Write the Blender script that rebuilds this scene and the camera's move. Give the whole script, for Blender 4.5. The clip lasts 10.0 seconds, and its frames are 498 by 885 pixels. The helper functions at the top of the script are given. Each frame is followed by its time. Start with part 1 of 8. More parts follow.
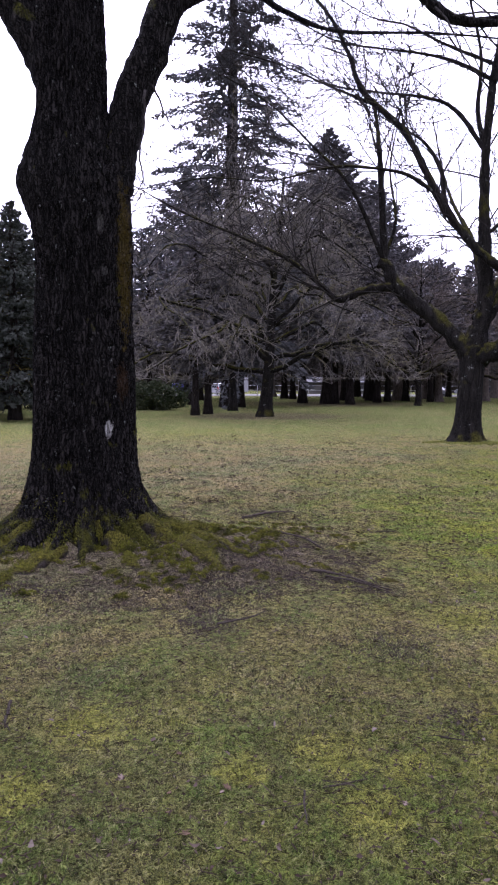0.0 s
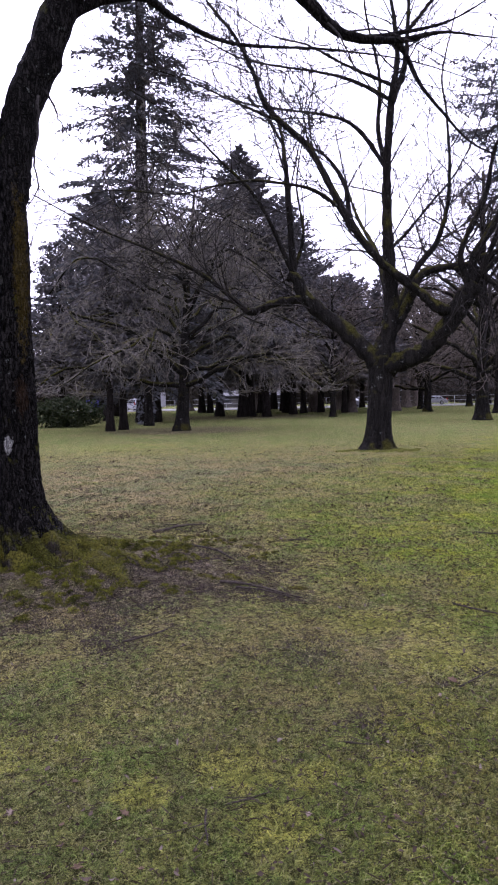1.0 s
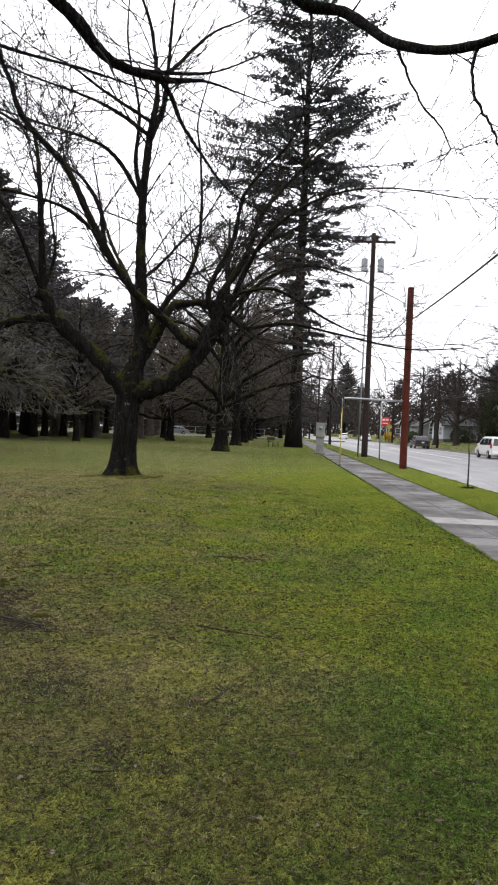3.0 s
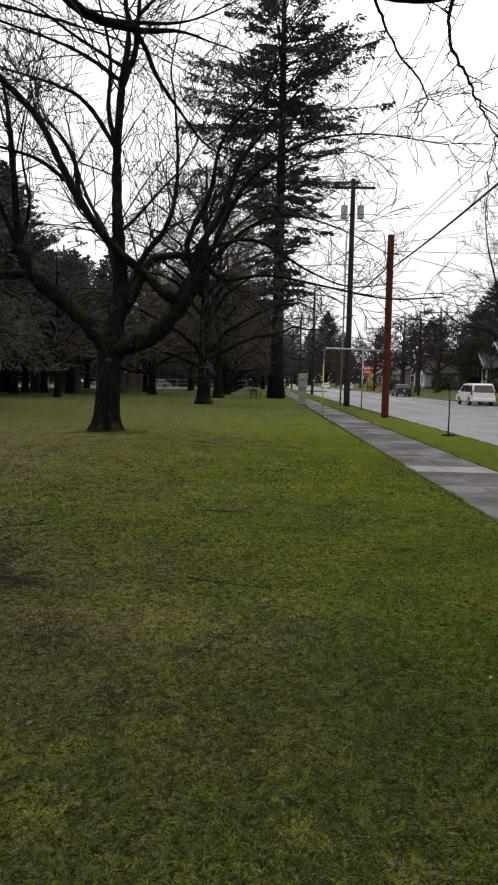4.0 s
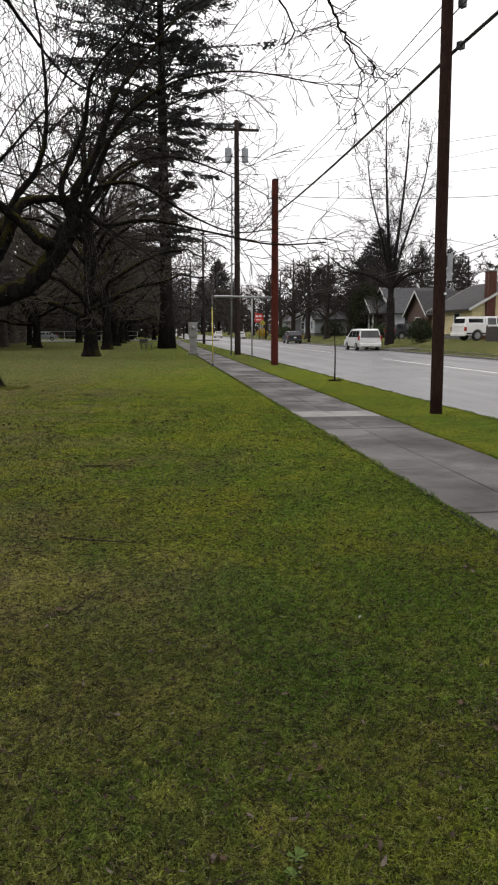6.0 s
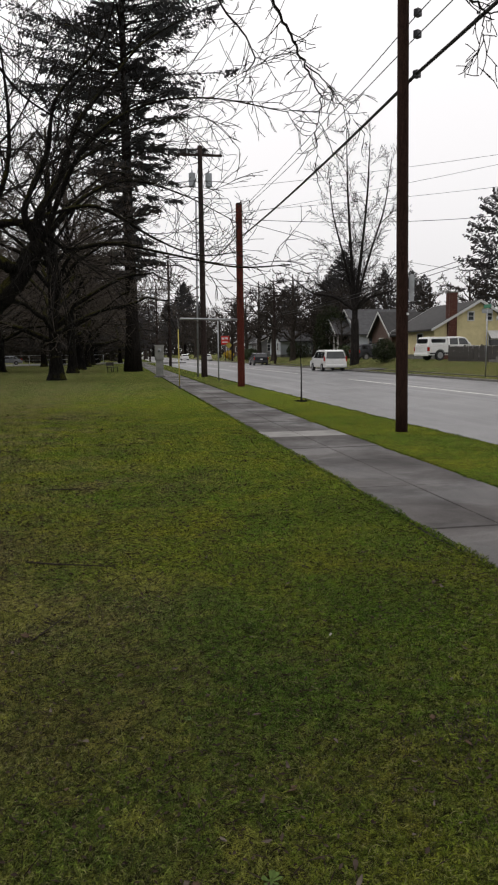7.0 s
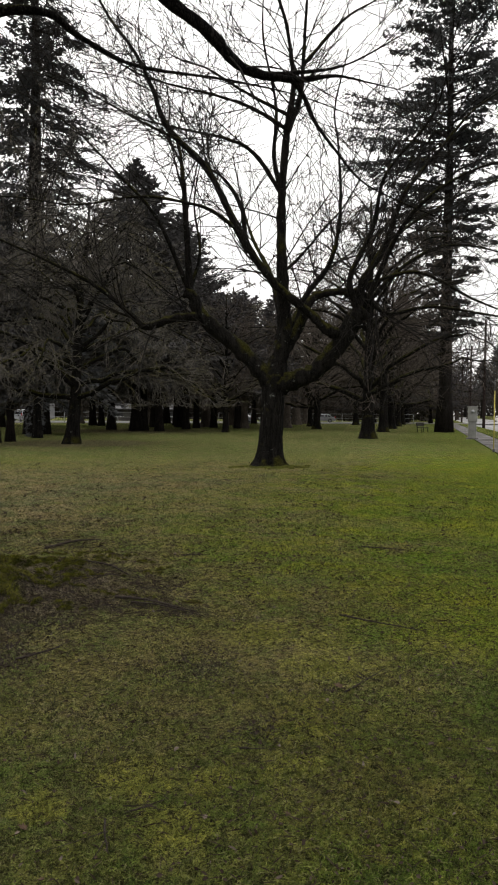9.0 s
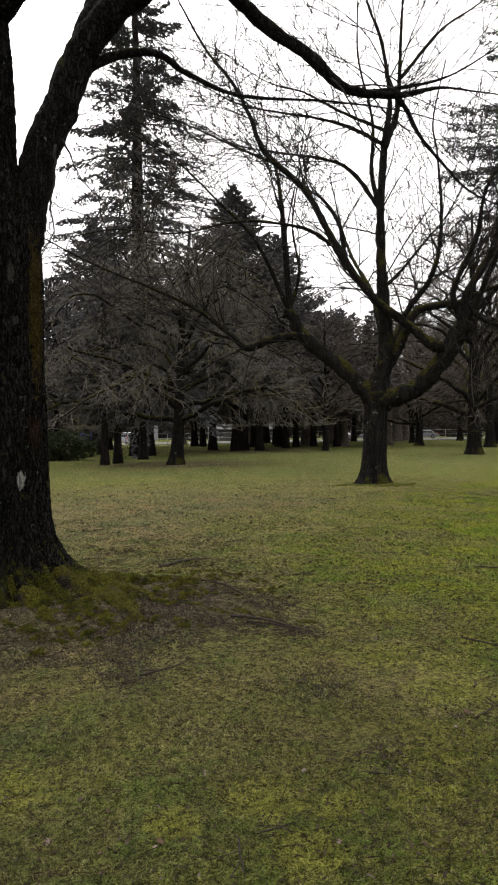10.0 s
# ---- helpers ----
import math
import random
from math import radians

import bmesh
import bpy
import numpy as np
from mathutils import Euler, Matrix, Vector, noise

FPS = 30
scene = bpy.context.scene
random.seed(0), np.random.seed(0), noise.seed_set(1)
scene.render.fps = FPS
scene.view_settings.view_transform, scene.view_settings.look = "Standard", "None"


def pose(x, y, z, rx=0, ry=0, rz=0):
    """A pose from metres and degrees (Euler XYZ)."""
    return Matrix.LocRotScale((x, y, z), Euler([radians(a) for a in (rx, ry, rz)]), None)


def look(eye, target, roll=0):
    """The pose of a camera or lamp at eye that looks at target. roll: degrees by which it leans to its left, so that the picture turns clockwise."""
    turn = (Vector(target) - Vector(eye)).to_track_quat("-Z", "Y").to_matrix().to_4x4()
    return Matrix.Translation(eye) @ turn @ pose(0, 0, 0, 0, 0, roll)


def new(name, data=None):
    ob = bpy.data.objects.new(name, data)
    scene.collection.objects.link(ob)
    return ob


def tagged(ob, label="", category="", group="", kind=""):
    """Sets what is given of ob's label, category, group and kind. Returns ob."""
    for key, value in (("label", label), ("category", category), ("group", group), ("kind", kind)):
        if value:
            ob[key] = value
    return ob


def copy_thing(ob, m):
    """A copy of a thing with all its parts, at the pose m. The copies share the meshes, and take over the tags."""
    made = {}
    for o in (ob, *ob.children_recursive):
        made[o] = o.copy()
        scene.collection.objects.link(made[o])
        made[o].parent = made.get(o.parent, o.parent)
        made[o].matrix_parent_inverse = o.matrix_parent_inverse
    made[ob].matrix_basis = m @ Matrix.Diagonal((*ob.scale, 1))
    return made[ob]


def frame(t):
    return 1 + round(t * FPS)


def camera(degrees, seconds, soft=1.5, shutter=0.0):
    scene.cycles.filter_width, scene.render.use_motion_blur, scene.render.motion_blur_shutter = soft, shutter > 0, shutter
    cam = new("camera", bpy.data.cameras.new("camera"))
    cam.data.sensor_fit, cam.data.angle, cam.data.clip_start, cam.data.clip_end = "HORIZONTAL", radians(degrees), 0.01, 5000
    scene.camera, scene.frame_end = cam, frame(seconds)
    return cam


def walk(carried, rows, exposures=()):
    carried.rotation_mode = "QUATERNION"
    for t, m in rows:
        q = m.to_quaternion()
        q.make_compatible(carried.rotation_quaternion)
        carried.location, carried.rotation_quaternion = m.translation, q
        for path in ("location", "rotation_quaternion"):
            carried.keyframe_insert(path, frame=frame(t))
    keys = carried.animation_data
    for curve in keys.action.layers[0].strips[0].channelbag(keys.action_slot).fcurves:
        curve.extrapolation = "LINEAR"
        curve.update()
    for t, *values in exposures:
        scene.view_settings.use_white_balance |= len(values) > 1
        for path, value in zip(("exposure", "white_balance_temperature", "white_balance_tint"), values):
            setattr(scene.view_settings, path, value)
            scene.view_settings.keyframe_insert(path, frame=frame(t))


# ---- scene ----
cam = camera(38.9, 10.0, 2.1)
# seconds, x, y, z, pitch, roll, yaw
ROWS = [
    (0.0, 0.000, 0.000, 1.580, -4.669, -0.197, -0.000),
    (0.5, 0.067, 0.033, 1.562, -4.021, -0.284, -2.635),
    (1.0, 0.114, 0.072, 1.539, -3.558, 1.003, -6.620),
    (1.5, 0.073, 0.041, 1.552, -2.311, 0.076, -11.789),
    (2.0, 0.089, 0.057, 1.536, -1.397, -1.165, -19.132),
    (2.5, 0.106, 0.129, 1.509, -1.474, -2.523, -25.489),
    (2.7, 0.087, 0.125, 1.506, -0.926, -2.800, -26.377),
    (3.8, -0.048, -0.016, 1.552, -3.803, -1.182, -29.402),
    (4.0, -0.043, -0.025, 1.563, -5.031, -1.091, -28.684),
    (4.5, 0.060, 0.003, 1.564, -4.983, -0.119, -30.742),
    (5.0, 0.159, -0.011, 1.560, -5.474, 2.015, -32.614),
    (5.5, 0.187, 0.009, 1.544, -8.252, 1.571, -33.771),
    (6.0, 0.180, 0.006, 1.546, -9.013, 0.162, -37.302),
    (6.2, 0.183, 0.006, 1.543, -8.310, 0.27, -37.75),
    (7.3, 0.184, 0.003, 1.528, -7.101, 0.836, -40.301),
    (7.5, 0.171, -0.018, 1.537, -6.761, 1.066, -39.200),
    (8.0, 0.108, -0.066, 1.566, -4.177, 1.214, -31.234),
    (8.5, 0.074, -0.057, 1.568, -4.246, 0.675, -22.851),
    (9.0, 0.044, -0.068, 1.569, -2.408, -0.435, -15.323),
    (9.5, 0.013, -0.061, 1.562, -2.565, 0.207, -11.957),
    (10.0, -0.060, -0.056, 1.571, -0.850, 0.879, -7.332),
]
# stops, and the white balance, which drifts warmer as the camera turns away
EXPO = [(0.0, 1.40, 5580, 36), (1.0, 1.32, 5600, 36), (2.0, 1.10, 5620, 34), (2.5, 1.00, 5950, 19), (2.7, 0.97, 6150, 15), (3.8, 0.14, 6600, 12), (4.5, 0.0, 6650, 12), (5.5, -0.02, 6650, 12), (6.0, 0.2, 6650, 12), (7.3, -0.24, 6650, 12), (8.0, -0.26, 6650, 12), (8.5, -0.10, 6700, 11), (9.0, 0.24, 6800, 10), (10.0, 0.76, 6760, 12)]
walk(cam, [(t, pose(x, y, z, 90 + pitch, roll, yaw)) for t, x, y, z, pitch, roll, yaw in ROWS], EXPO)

# ---- world and light: a bright overcast winter day ----
world = bpy.data.worlds.new("overcast_sky")
scene.world = world
world.use_nodes = True
wn = world.node_tree
wn.nodes.clear()
sky = wn.nodes.new("ShaderNodeTexSky")
sky.sky_type, sky.sun_disc = "NISHITA", False
sky.sun_elevation, sky.sun_rotation = radians(48), radians(-20)
sky.air_density, sky.dust_density, sky.ozone_density = 1.0, 4.0, 1.0
cloud = wn.nodes.new("ShaderNodeHueSaturation")
cloud.inputs["Saturation"].default_value = 0.12
back = wn.nodes.new("ShaderNodeBackground")
back.inputs["Strength"].default_value = 0.15
wout = wn.nodes.new("ShaderNodeOutputWorld")
veil = wn.nodes.new("ShaderNodeMix")
veil.data_type = "RGBA"
veil.inputs[0].default_value = 0.8
high = wn.nodes.new("ShaderNodeSeparateXYZ")
wn.links.new(wn.nodes.new("ShaderNodeTexCoord").outputs["Generated"], high.inputs[0])
dome = wn.nodes.new("ShaderNodeValToRGB")
dome.color_ramp.elements[0].position, dome.color_ramp.elements[0].color = 0.0, (6.4, 6.45, 6.6, 1)
dome.color_ramp.elements[1].position, dome.color_ramp.elements[1].color = 1.0, (12.4, 12.45, 12.6, 1)
wn.links.new(high.outputs["Z"], dome.inputs["Fac"])
wn.links.new(dome.outputs["Color"], veil.inputs[7])
wn.links.new(sky.outputs[0], cloud.inputs["Color"])
wn.links.new(cloud.outputs[0], veil.inputs[6])
wn.links.new(veil.outputs[2], back.inputs["Color"])
wn.links.new(back.outputs[0], wout.inputs["Surface"])
sun = new("sun", bpy.data.lights.new("sun", "SUN"))
sun.data.energy, sun.data.angle, sun.data.color = 1.1, radians(40), (1.0, 0.97, 0.93)
sun.matrix_world = look((0, 0, 60), (22, -45, 0)) 

# ---- the plan: U runs along the street, N across it, to the right ----
U, N = Vector((0.497, 0.868, 0)), Vector((0.868, -0.497, 0))
STREET = -29.8
WALK_A, WALK_B, CURB_A, CURB_B, CENTRE = 2.69, 4.22, 6.05, 19.0, 13.4
ROAD_Z = -0.12


def rd(s, o, z=0.0):
    return U * s + N * o + Vector((0, 0, z))


def far_rise(o):
    """The lawns beyond the street rise gently."""
    return 0.02 + 0.70 * min(1.0, max(0.0, (o - 20.5) / 2.8))


# ---- mesh helpers ----
def from_arrays(name, verts, faces, smooth=True):
    """A mesh from numpy vertices and a list of face arrays (each n x 3 or n x 4)."""
    me = bpy.data.meshes.new(name)
    verts = np.asarray(verts, dtype=np.float32)
    me.vertices.add(len(verts))
    me.vertices.foreach_set("co", verts.ravel())
    faces = [np.asarray(f, dtype=np.int32) for f in faces if len(f)]
    loops = np.concatenate([f.ravel() for f in faces])
    sizes = np.concatenate([np.full(len(f), f.shape[1], dtype=np.int32) for f in faces])
    me.loops.add(len(loops))
    me.loops.foreach_set("vertex_index", loops)
    me.polygons.add(len(sizes))
    me.polygons.foreach_set("loop_start", np.concatenate([[0], np.cumsum(sizes)[:-1]]).astype(np.int32))
    me.polygons.foreach_set("use_smooth", np.full(len(sizes), smooth))
    me.update(calc_edges=True)
    me.validate()
    return me


def put(name, me, material, parent=None, label="", kind=""):
    ob = new(name, me)
    me.materials.clear()
    me.materials.append(material)
    if parent is not None:
        ob.parent = parent
    return tagged(ob, label, kind=kind)


def part(name, bm, material, parent, label="", smooth=False):
    me = bpy.data.meshes.new(name)
    bm.to_mesh(me)
    bm.free()
    if smooth:
        me.polygons.foreach_set("use_smooth", np.full(len(me.polygons), True))
    return put(name, me, material, parent, label)


def thing(name, m, label, category, group="", kind=""):
    ob = new(name)
    ob.matrix_world = m
    ob.empty_display_size = 0.2
    return tagged(ob, label, category, group, kind)


def box(bm, x0, y0, z0, x1, y1, z1, bevel=0.0):
    vs = [bm.verts.new(p) for p in ((x0, y0, z0), (x1, y0, z0), (x1, y1, z0), (x0, y1, z0), (x0, y0, z1), (x1, y0, z1), (x1, y1, z1), (x0, y1, z1))]
    fs = [bm.faces.new([vs[i] for i in q]) for q in ((3, 2, 1, 0), (4, 5, 6, 7), (0, 1, 5, 4), (1, 2, 6, 5), (2, 3, 7, 6), (3, 0, 4, 7))]
    if bevel:
        es = list({e for f in fs for e in f.edges})
        bmesh.ops.bevel(bm, geom=es, offset=bevel, segments=2, profile=0.5, affect="EDGES")
    return bm


def boxed(*a, bevel=0.0):
    return box(bmesh.new(), *a, bevel=bevel)


def slab(outline, x0, x1, axis="x", bevel=0.0):
    """A flat outline of (a, b) pairs pushed along an axis from x0 to x1."""
    bm = bmesh.new()
    at3 = {"x": lambda a, b, c: (c, a, b), "y": lambda a, b, c: (a, c, b), "z": lambda a, b, c: (a, b, c)}[axis]
    one = [bm.verts.new(at3(a, b, x0)) for a, b in outline]
    two = [bm.verts.new(at3(a, b, x1)) for a, b in outline]
    bm.faces.new(one[::-1])
    bm.faces.new(two)
    n = len(outline)
    for i in range(n):
        bm.faces.new((one[i], one[(i + 1) % n], two[(i + 1) % n], two[i]))
    bmesh.ops.recalc_face_normals(bm, faces=bm.faces)
    if bevel:
        bmesh.ops.bevel(bm, geom=list(bm.edges), offset=bevel, segments=2, profile=0.5, affect="EDGES")
    return bm


def rod(points, r0, r1=None, sides=10):
    """A tapered round bar through points."""
    r1 = r0 if r1 is None else r1
    b = Branches()
    rs = np.linspace(r0, r1, len(points))
    b.add(points, rs, sides)
    return b.mesh("rod")


class Branches:
    """Collects tapered tubes and builds them in one go."""

    def __init__(self):
        self.sets = {}

    def add(self, pts, radii, sides):
        one = self.sets.setdefault((len(pts), sides), ([], []))
        one[0].append([tuple(p) for p in pts])
        one[1].append(list(radii))

    def mesh(self, name):
        verts, quads, tris, base = [], [], [], 0
        for (k, s), (pts, radii) in self.sets.items():
            p, r = np.array(pts, dtype=float), np.array(radii, dtype=float)
            n = len(p)
            t = np.gradient(p, axis=1)
            t /= np.linalg.norm(t, axis=2, keepdims=True) + 1e-9
            mean = p[:, -1] - p[:, 0]
            ref = np.where((np.abs(mean[:, 2]) > 0.75 * np.linalg.norm(mean, axis=1))[:, None], np.array([1.0, 0.2, 0]), np.array([0.1, 0.1, 1.0]))
            a = np.cross(t, ref[:, None, :])
            a /= np.linalg.norm(a, axis=2, keepdims=True) + 1e-9
            b = np.cross(t, a)
            ang = np.arange(s) * 2 * np.pi / s
            ring = p[:, :, None] + r[:, :, None, None] * (np.cos(ang)[None, None, :, None] * a[:, :, None] + np.sin(ang)[None, None, :, None] * b[:, :, None])
            verts.append(ring.reshape(-1, 3))
            i = np.arange(n)[:, None, None] * k * s + np.arange(k - 1)[None, :, None] * s
            j, j2 = np.arange(s)[None, None, :], (np.arange(s) + 1)[None, None, :] % s
            quads.append(base + np.stack([i + j, i + j2, i + s + j2, i + s + j], axis=-1).reshape(-1, 4))
            for end in (0, k - 1):
                e = np.arange(n)[:, None] * k * s + end * s
                for q in range(1, s - 1):
                    tri = np.stack([e[:, 0], e[:, 0] + q, e[:, 0] + q + 1], axis=-1)
                    tris.append(base + (tri[:, ::-1] if end == 0 else tri))
            base += n * k * s
        return from_arrays(name, np.concatenate(verts), [np.concatenate(quads), np.concatenate(tris)])


def spline(pts, per=4):
    """Catmull-Rom through points."""
    p = [Vector(q) for q in pts]
    p = [p[0] * 2 - p[1]] + p + [p[-1] * 2 - p[-2]]
    out = []
    for i in range(1, len(p) - 2):
        for k in range(per):
            t = k / per
            out.append(0.5 * (2 * p[i] + (p[i + 1] - p[i - 1]) * t + (2 * p[i - 1] - 5 * p[i] + 4 * p[i + 1] - p[i + 2]) * t * t + (3 * p[i] - p[i - 1] - 3 * p[i + 1] + p[i + 2]) * t ** 3))
    return out + [p[-2]]


# ---- materials ----
class Mat:
    """A small builder for node materials."""

    def __init__(self, name, rough=0.85, metal=0.0, spec=0.4):
        self.m = bpy.data.materials.new(name)
        self.m.use_nodes = True
        self.t = self.m.node_tree
        self.b = self.t.nodes["Principled BSDF"]
        self.b.inputs["Roughness"].default_value = rough
        self.b.inputs["Metallic"].default_value = metal
        self.b.inputs["Specular IOR Level"].default_value = spec

    def node(self, kind, **links):
        n = self.t.nodes.new(kind)
        for k, v in links.items():
            self.to(n.inputs[k.replace("_", " ")], v)
        return n

    def to(self, socket, v):
        if isinstance(v, bpy.types.NodeSocket):
            self.t.links.new(v, socket)
        elif isinstance(v, tuple) and len(v) == 3 and socket.type == "RGBA":
            socket.default_value = (*v, 1)
        else:
            socket.default_value = v

    def where(self, kind="Object", scale=(1, 1, 1)):
        if kind == "Position":
            c = self.node("ShaderNodeNewGeometry").outputs["Position"]
        else:
            c = self.node("ShaderNodeTexCoord").outputs[kind]
        mp = self.node("ShaderNodeMapping", Vector=c)
        mp.inputs["Scale"].default_value = scale
        return mp.outputs[0]

    def noise(self, vec, scale, detail=4.0, rough=0.55, warp=0.0):
        n = self.node("ShaderNodeTexNoise", Vector=vec, Scale=scale, Detail=detail, Roughness=rough, Distortion=warp)
        return n.outputs["Fac"]

    def ramp(self, fac, *stops):
        n = self.node("ShaderNodeValToRGB", Fac=fac)
        e = n.color_ramp.elements
        while len(e) < len(stops):
            e.new(0.5)
        for el, (at_, c) in zip(e, stops):
            el.position = at_
            el.color = (*c, 1) if isinstance(c, tuple) else (c, c, c, 1)
        return n.outputs["Color"]

    def mix(self, fac, a, b, kind="MIX"):
        n = self.t.nodes.new("ShaderNodeMix")
        n.data_type, n.blend_type = "RGBA", kind
        self.to(n.inputs[0], fac)
        self.to(n.inputs[6], a)
        self.to(n.inputs[7], b)
        return n.outputs[2]

    def calc(self, op, a, b=0.0, clamp=False):
        n = self.t.nodes.new("ShaderNodeMath")
        n.operation, n.use_clamp = op, clamp
        self.to(n.inputs[0], a)
        self.to(n.inputs[1], b)
        return n.outputs[0]

    def up(self):
        g = self.node("ShaderNodeNewGeometry")
        s = self.node("ShaderNodeSeparateXYZ", Vector=g.outputs["Normal"])
        return s.outputs["Z"]

    def bump(self, height, strength=0.5, distance=0.02):
        n = self.node("ShaderNodeBump", Height=height, Strength=strength, Distance=distance)
        self.t.links.new(n.outputs[0], self.b.inputs["Normal"])
        return self

    def colour(self, c):
        self.to(self.b.inputs["Base Color"], c)
        return self

    def rough(self, r):
        self.to(self.b.inputs["Roughness"], r)
        return self


def bark(name, dark, light, moss=0.0, scale=1.0, lichen=0.0, furrow=9.0, mosscol=(0.085, 0.075, 0.008), plates=0.0, marks=()):
    k = Mat(name, 0.95, spec=0.04)
    v = k.where("Object", (scale, scale, scale * 0.22))
    v2 = k.where("Object")
    f = k.noise(v, furrow, 6, 0.7, 0.9)
    fine = k.noise(v2, 45 * scale, 4, 0.6)
    # Furrows are painted darker to stand for the shade inside them.
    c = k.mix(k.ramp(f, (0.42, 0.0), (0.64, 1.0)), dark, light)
    c = k.mix(k.ramp(fine, (0.45, 0.0), (0.75, 0.6)), c, tuple(min(1, q * 2.2) for q in light))
    if lichen:
        l = k.ramp(k.noise(v2, 7 * scale, 5, 0.7), (0.66 - lichen * 0.1, 0.0), (0.72 - lichen * 0.1, 1.0))
        c = k.mix(k.calc("MULTIPLY", l, 0.55), c, (0.2, 0.21, 0.19))
    crack = None
    if plates:
        warp = k.node("ShaderNodeVectorMath", Vector=k.where("Object", (1, 1, 0.20)))
        warp.operation = "ADD"
        wob = k.node("ShaderNodeTexNoise", Vector=v2, Scale=9.0, Detail=4.0)
        part_of = k.node("ShaderNodeVectorMath", Vector=wob.outputs["Color"])
        part_of.operation = "SCALE"
        part_of.inputs["Scale"].default_value = 0.09
        k.t.links.new(part_of.outputs[0], warp.inputs[1])
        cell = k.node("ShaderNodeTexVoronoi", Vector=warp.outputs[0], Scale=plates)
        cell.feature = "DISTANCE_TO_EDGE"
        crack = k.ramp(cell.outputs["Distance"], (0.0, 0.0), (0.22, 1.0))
        # Cracks between plates go darker still, their shade put into the colour.
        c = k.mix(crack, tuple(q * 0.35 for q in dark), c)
        fleck = k.ramp(k.noise(v2, 30, 5, 0.75), (0.62, 0.0), (0.70, 0.7))
        c = k.mix(fleck, c, (0.060, 0.055, 0.050))
    if moss:
        big = k.noise(v2, 1.3 * scale, 4, 0.6)
        hi = k.calc("ADD", k.calc("MULTIPLY", k.up(), 0.30), big)
        mfac = k.ramp(hi, (0.72 - moss * 0.22, 0.0), (0.84 - moss * 0.22, 1.0))
        tuft = k.noise(v2, 24 * scale, 4, 0.7)
        mc = k.mix(k.ramp(tuft, (0.38, 0.0), (0.64, 1.0)), tuple(q * 0.12 for q in mosscol), tuple(q * 1.5 for q in mosscol))
        c = k.mix(k.calc("MULTIPLY", mfac, 0.92), c, mc)
    for at_, reach, tone, much in marks:
        off = k.node("ShaderNodeVectorMath", Vector=v2)
        off.operation = "SUBTRACT"
        off.inputs[1].default_value = at_
        flat = k.node("ShaderNodeVectorMath", Vector=off.outputs[0])
        flat.operation = "DIVIDE"
        flat.inputs[1].default_value = reach
        away = k.node("ShaderNodeVectorMath", Vector=flat.outputs[0])
        away.operation = "LENGTH"
        edge = k.calc("ADD", away.outputs["Value"], k.calc("MULTIPLY", k.calc("SUBTRACT", k.noise(v2, 16 if reach[0] < 0.5 else 5.5, 6, 0.8), 0.5), 3.2 if reach[0] < 0.5 else 5.0))
        tone = k.mix(k.ramp(k.noise(v2, 60, 4, 0.7), (0.38, 0.0), (0.6, 1.0)), tuple(q * 0.3 for q in tone), tone)
        c = k.mix(k.ramp(edge, (0.75, much), (1.0, 0.0)), c, tone)
    k.colour(c)
    h = k.calc("ADD", f, k.calc("MULTIPLY", fine, 0.3))
    if crack is not None:
        h = k.calc("ADD", h, k.calc("MULTIPLY", crack, 0.6))
    k.bump(h, 1.0, 0.06 / scale)
    return k.m


def plain(name, colour, rough=0.7, metal=0.0, vary=0.15, scale=3.0, bump=0.0, spec=0.4):
    k = Mat(name, rough, metal, spec)
    v = k.where("Object")
    n = k.noise(v, scale, 6, 0.65)
    fine = k.noise(v, scale * 17, 3, 0.6)
    lo, hi = tuple(q * (1 - 1.6 * vary) for q in colour), tuple(min(1.0, q * (1 + 1.2 * vary)) for q in colour)
    c = k.mix(k.ramp(n, (0.3, 0.0), (0.7, 1.0)), lo, hi)
    c = k.mix(k.calc("MULTIPLY", fine, vary), c, tuple(q * 0.4 for q in colour))
    k.colour(c)
    if bump:
        k.bump(k.calc("ADD", n, k.calc("MULTIPLY", fine, 0.5)), bump, 0.01)
    return k.m


def island(name, a, b, c, rough=0.8, big=0.5, spec=0.05):
    """Small pieces in one mesh: a colour for each, with drifts between them."""
    k = Mat(name, rough, spec=spec)
    g = k.node("ShaderNodeNewGeometry")
    n = k.noise(k.where("Position"), big, 4, 0.6)
    r = g.outputs["Random Per Island"]
    x = k.mix(k.ramp(n, (0.35, 0.0), (0.65, 1.0)), a, b)
    k.colour(k.mix(k.calc("MULTIPLY", r, 0.8), x, c))
    return k.m


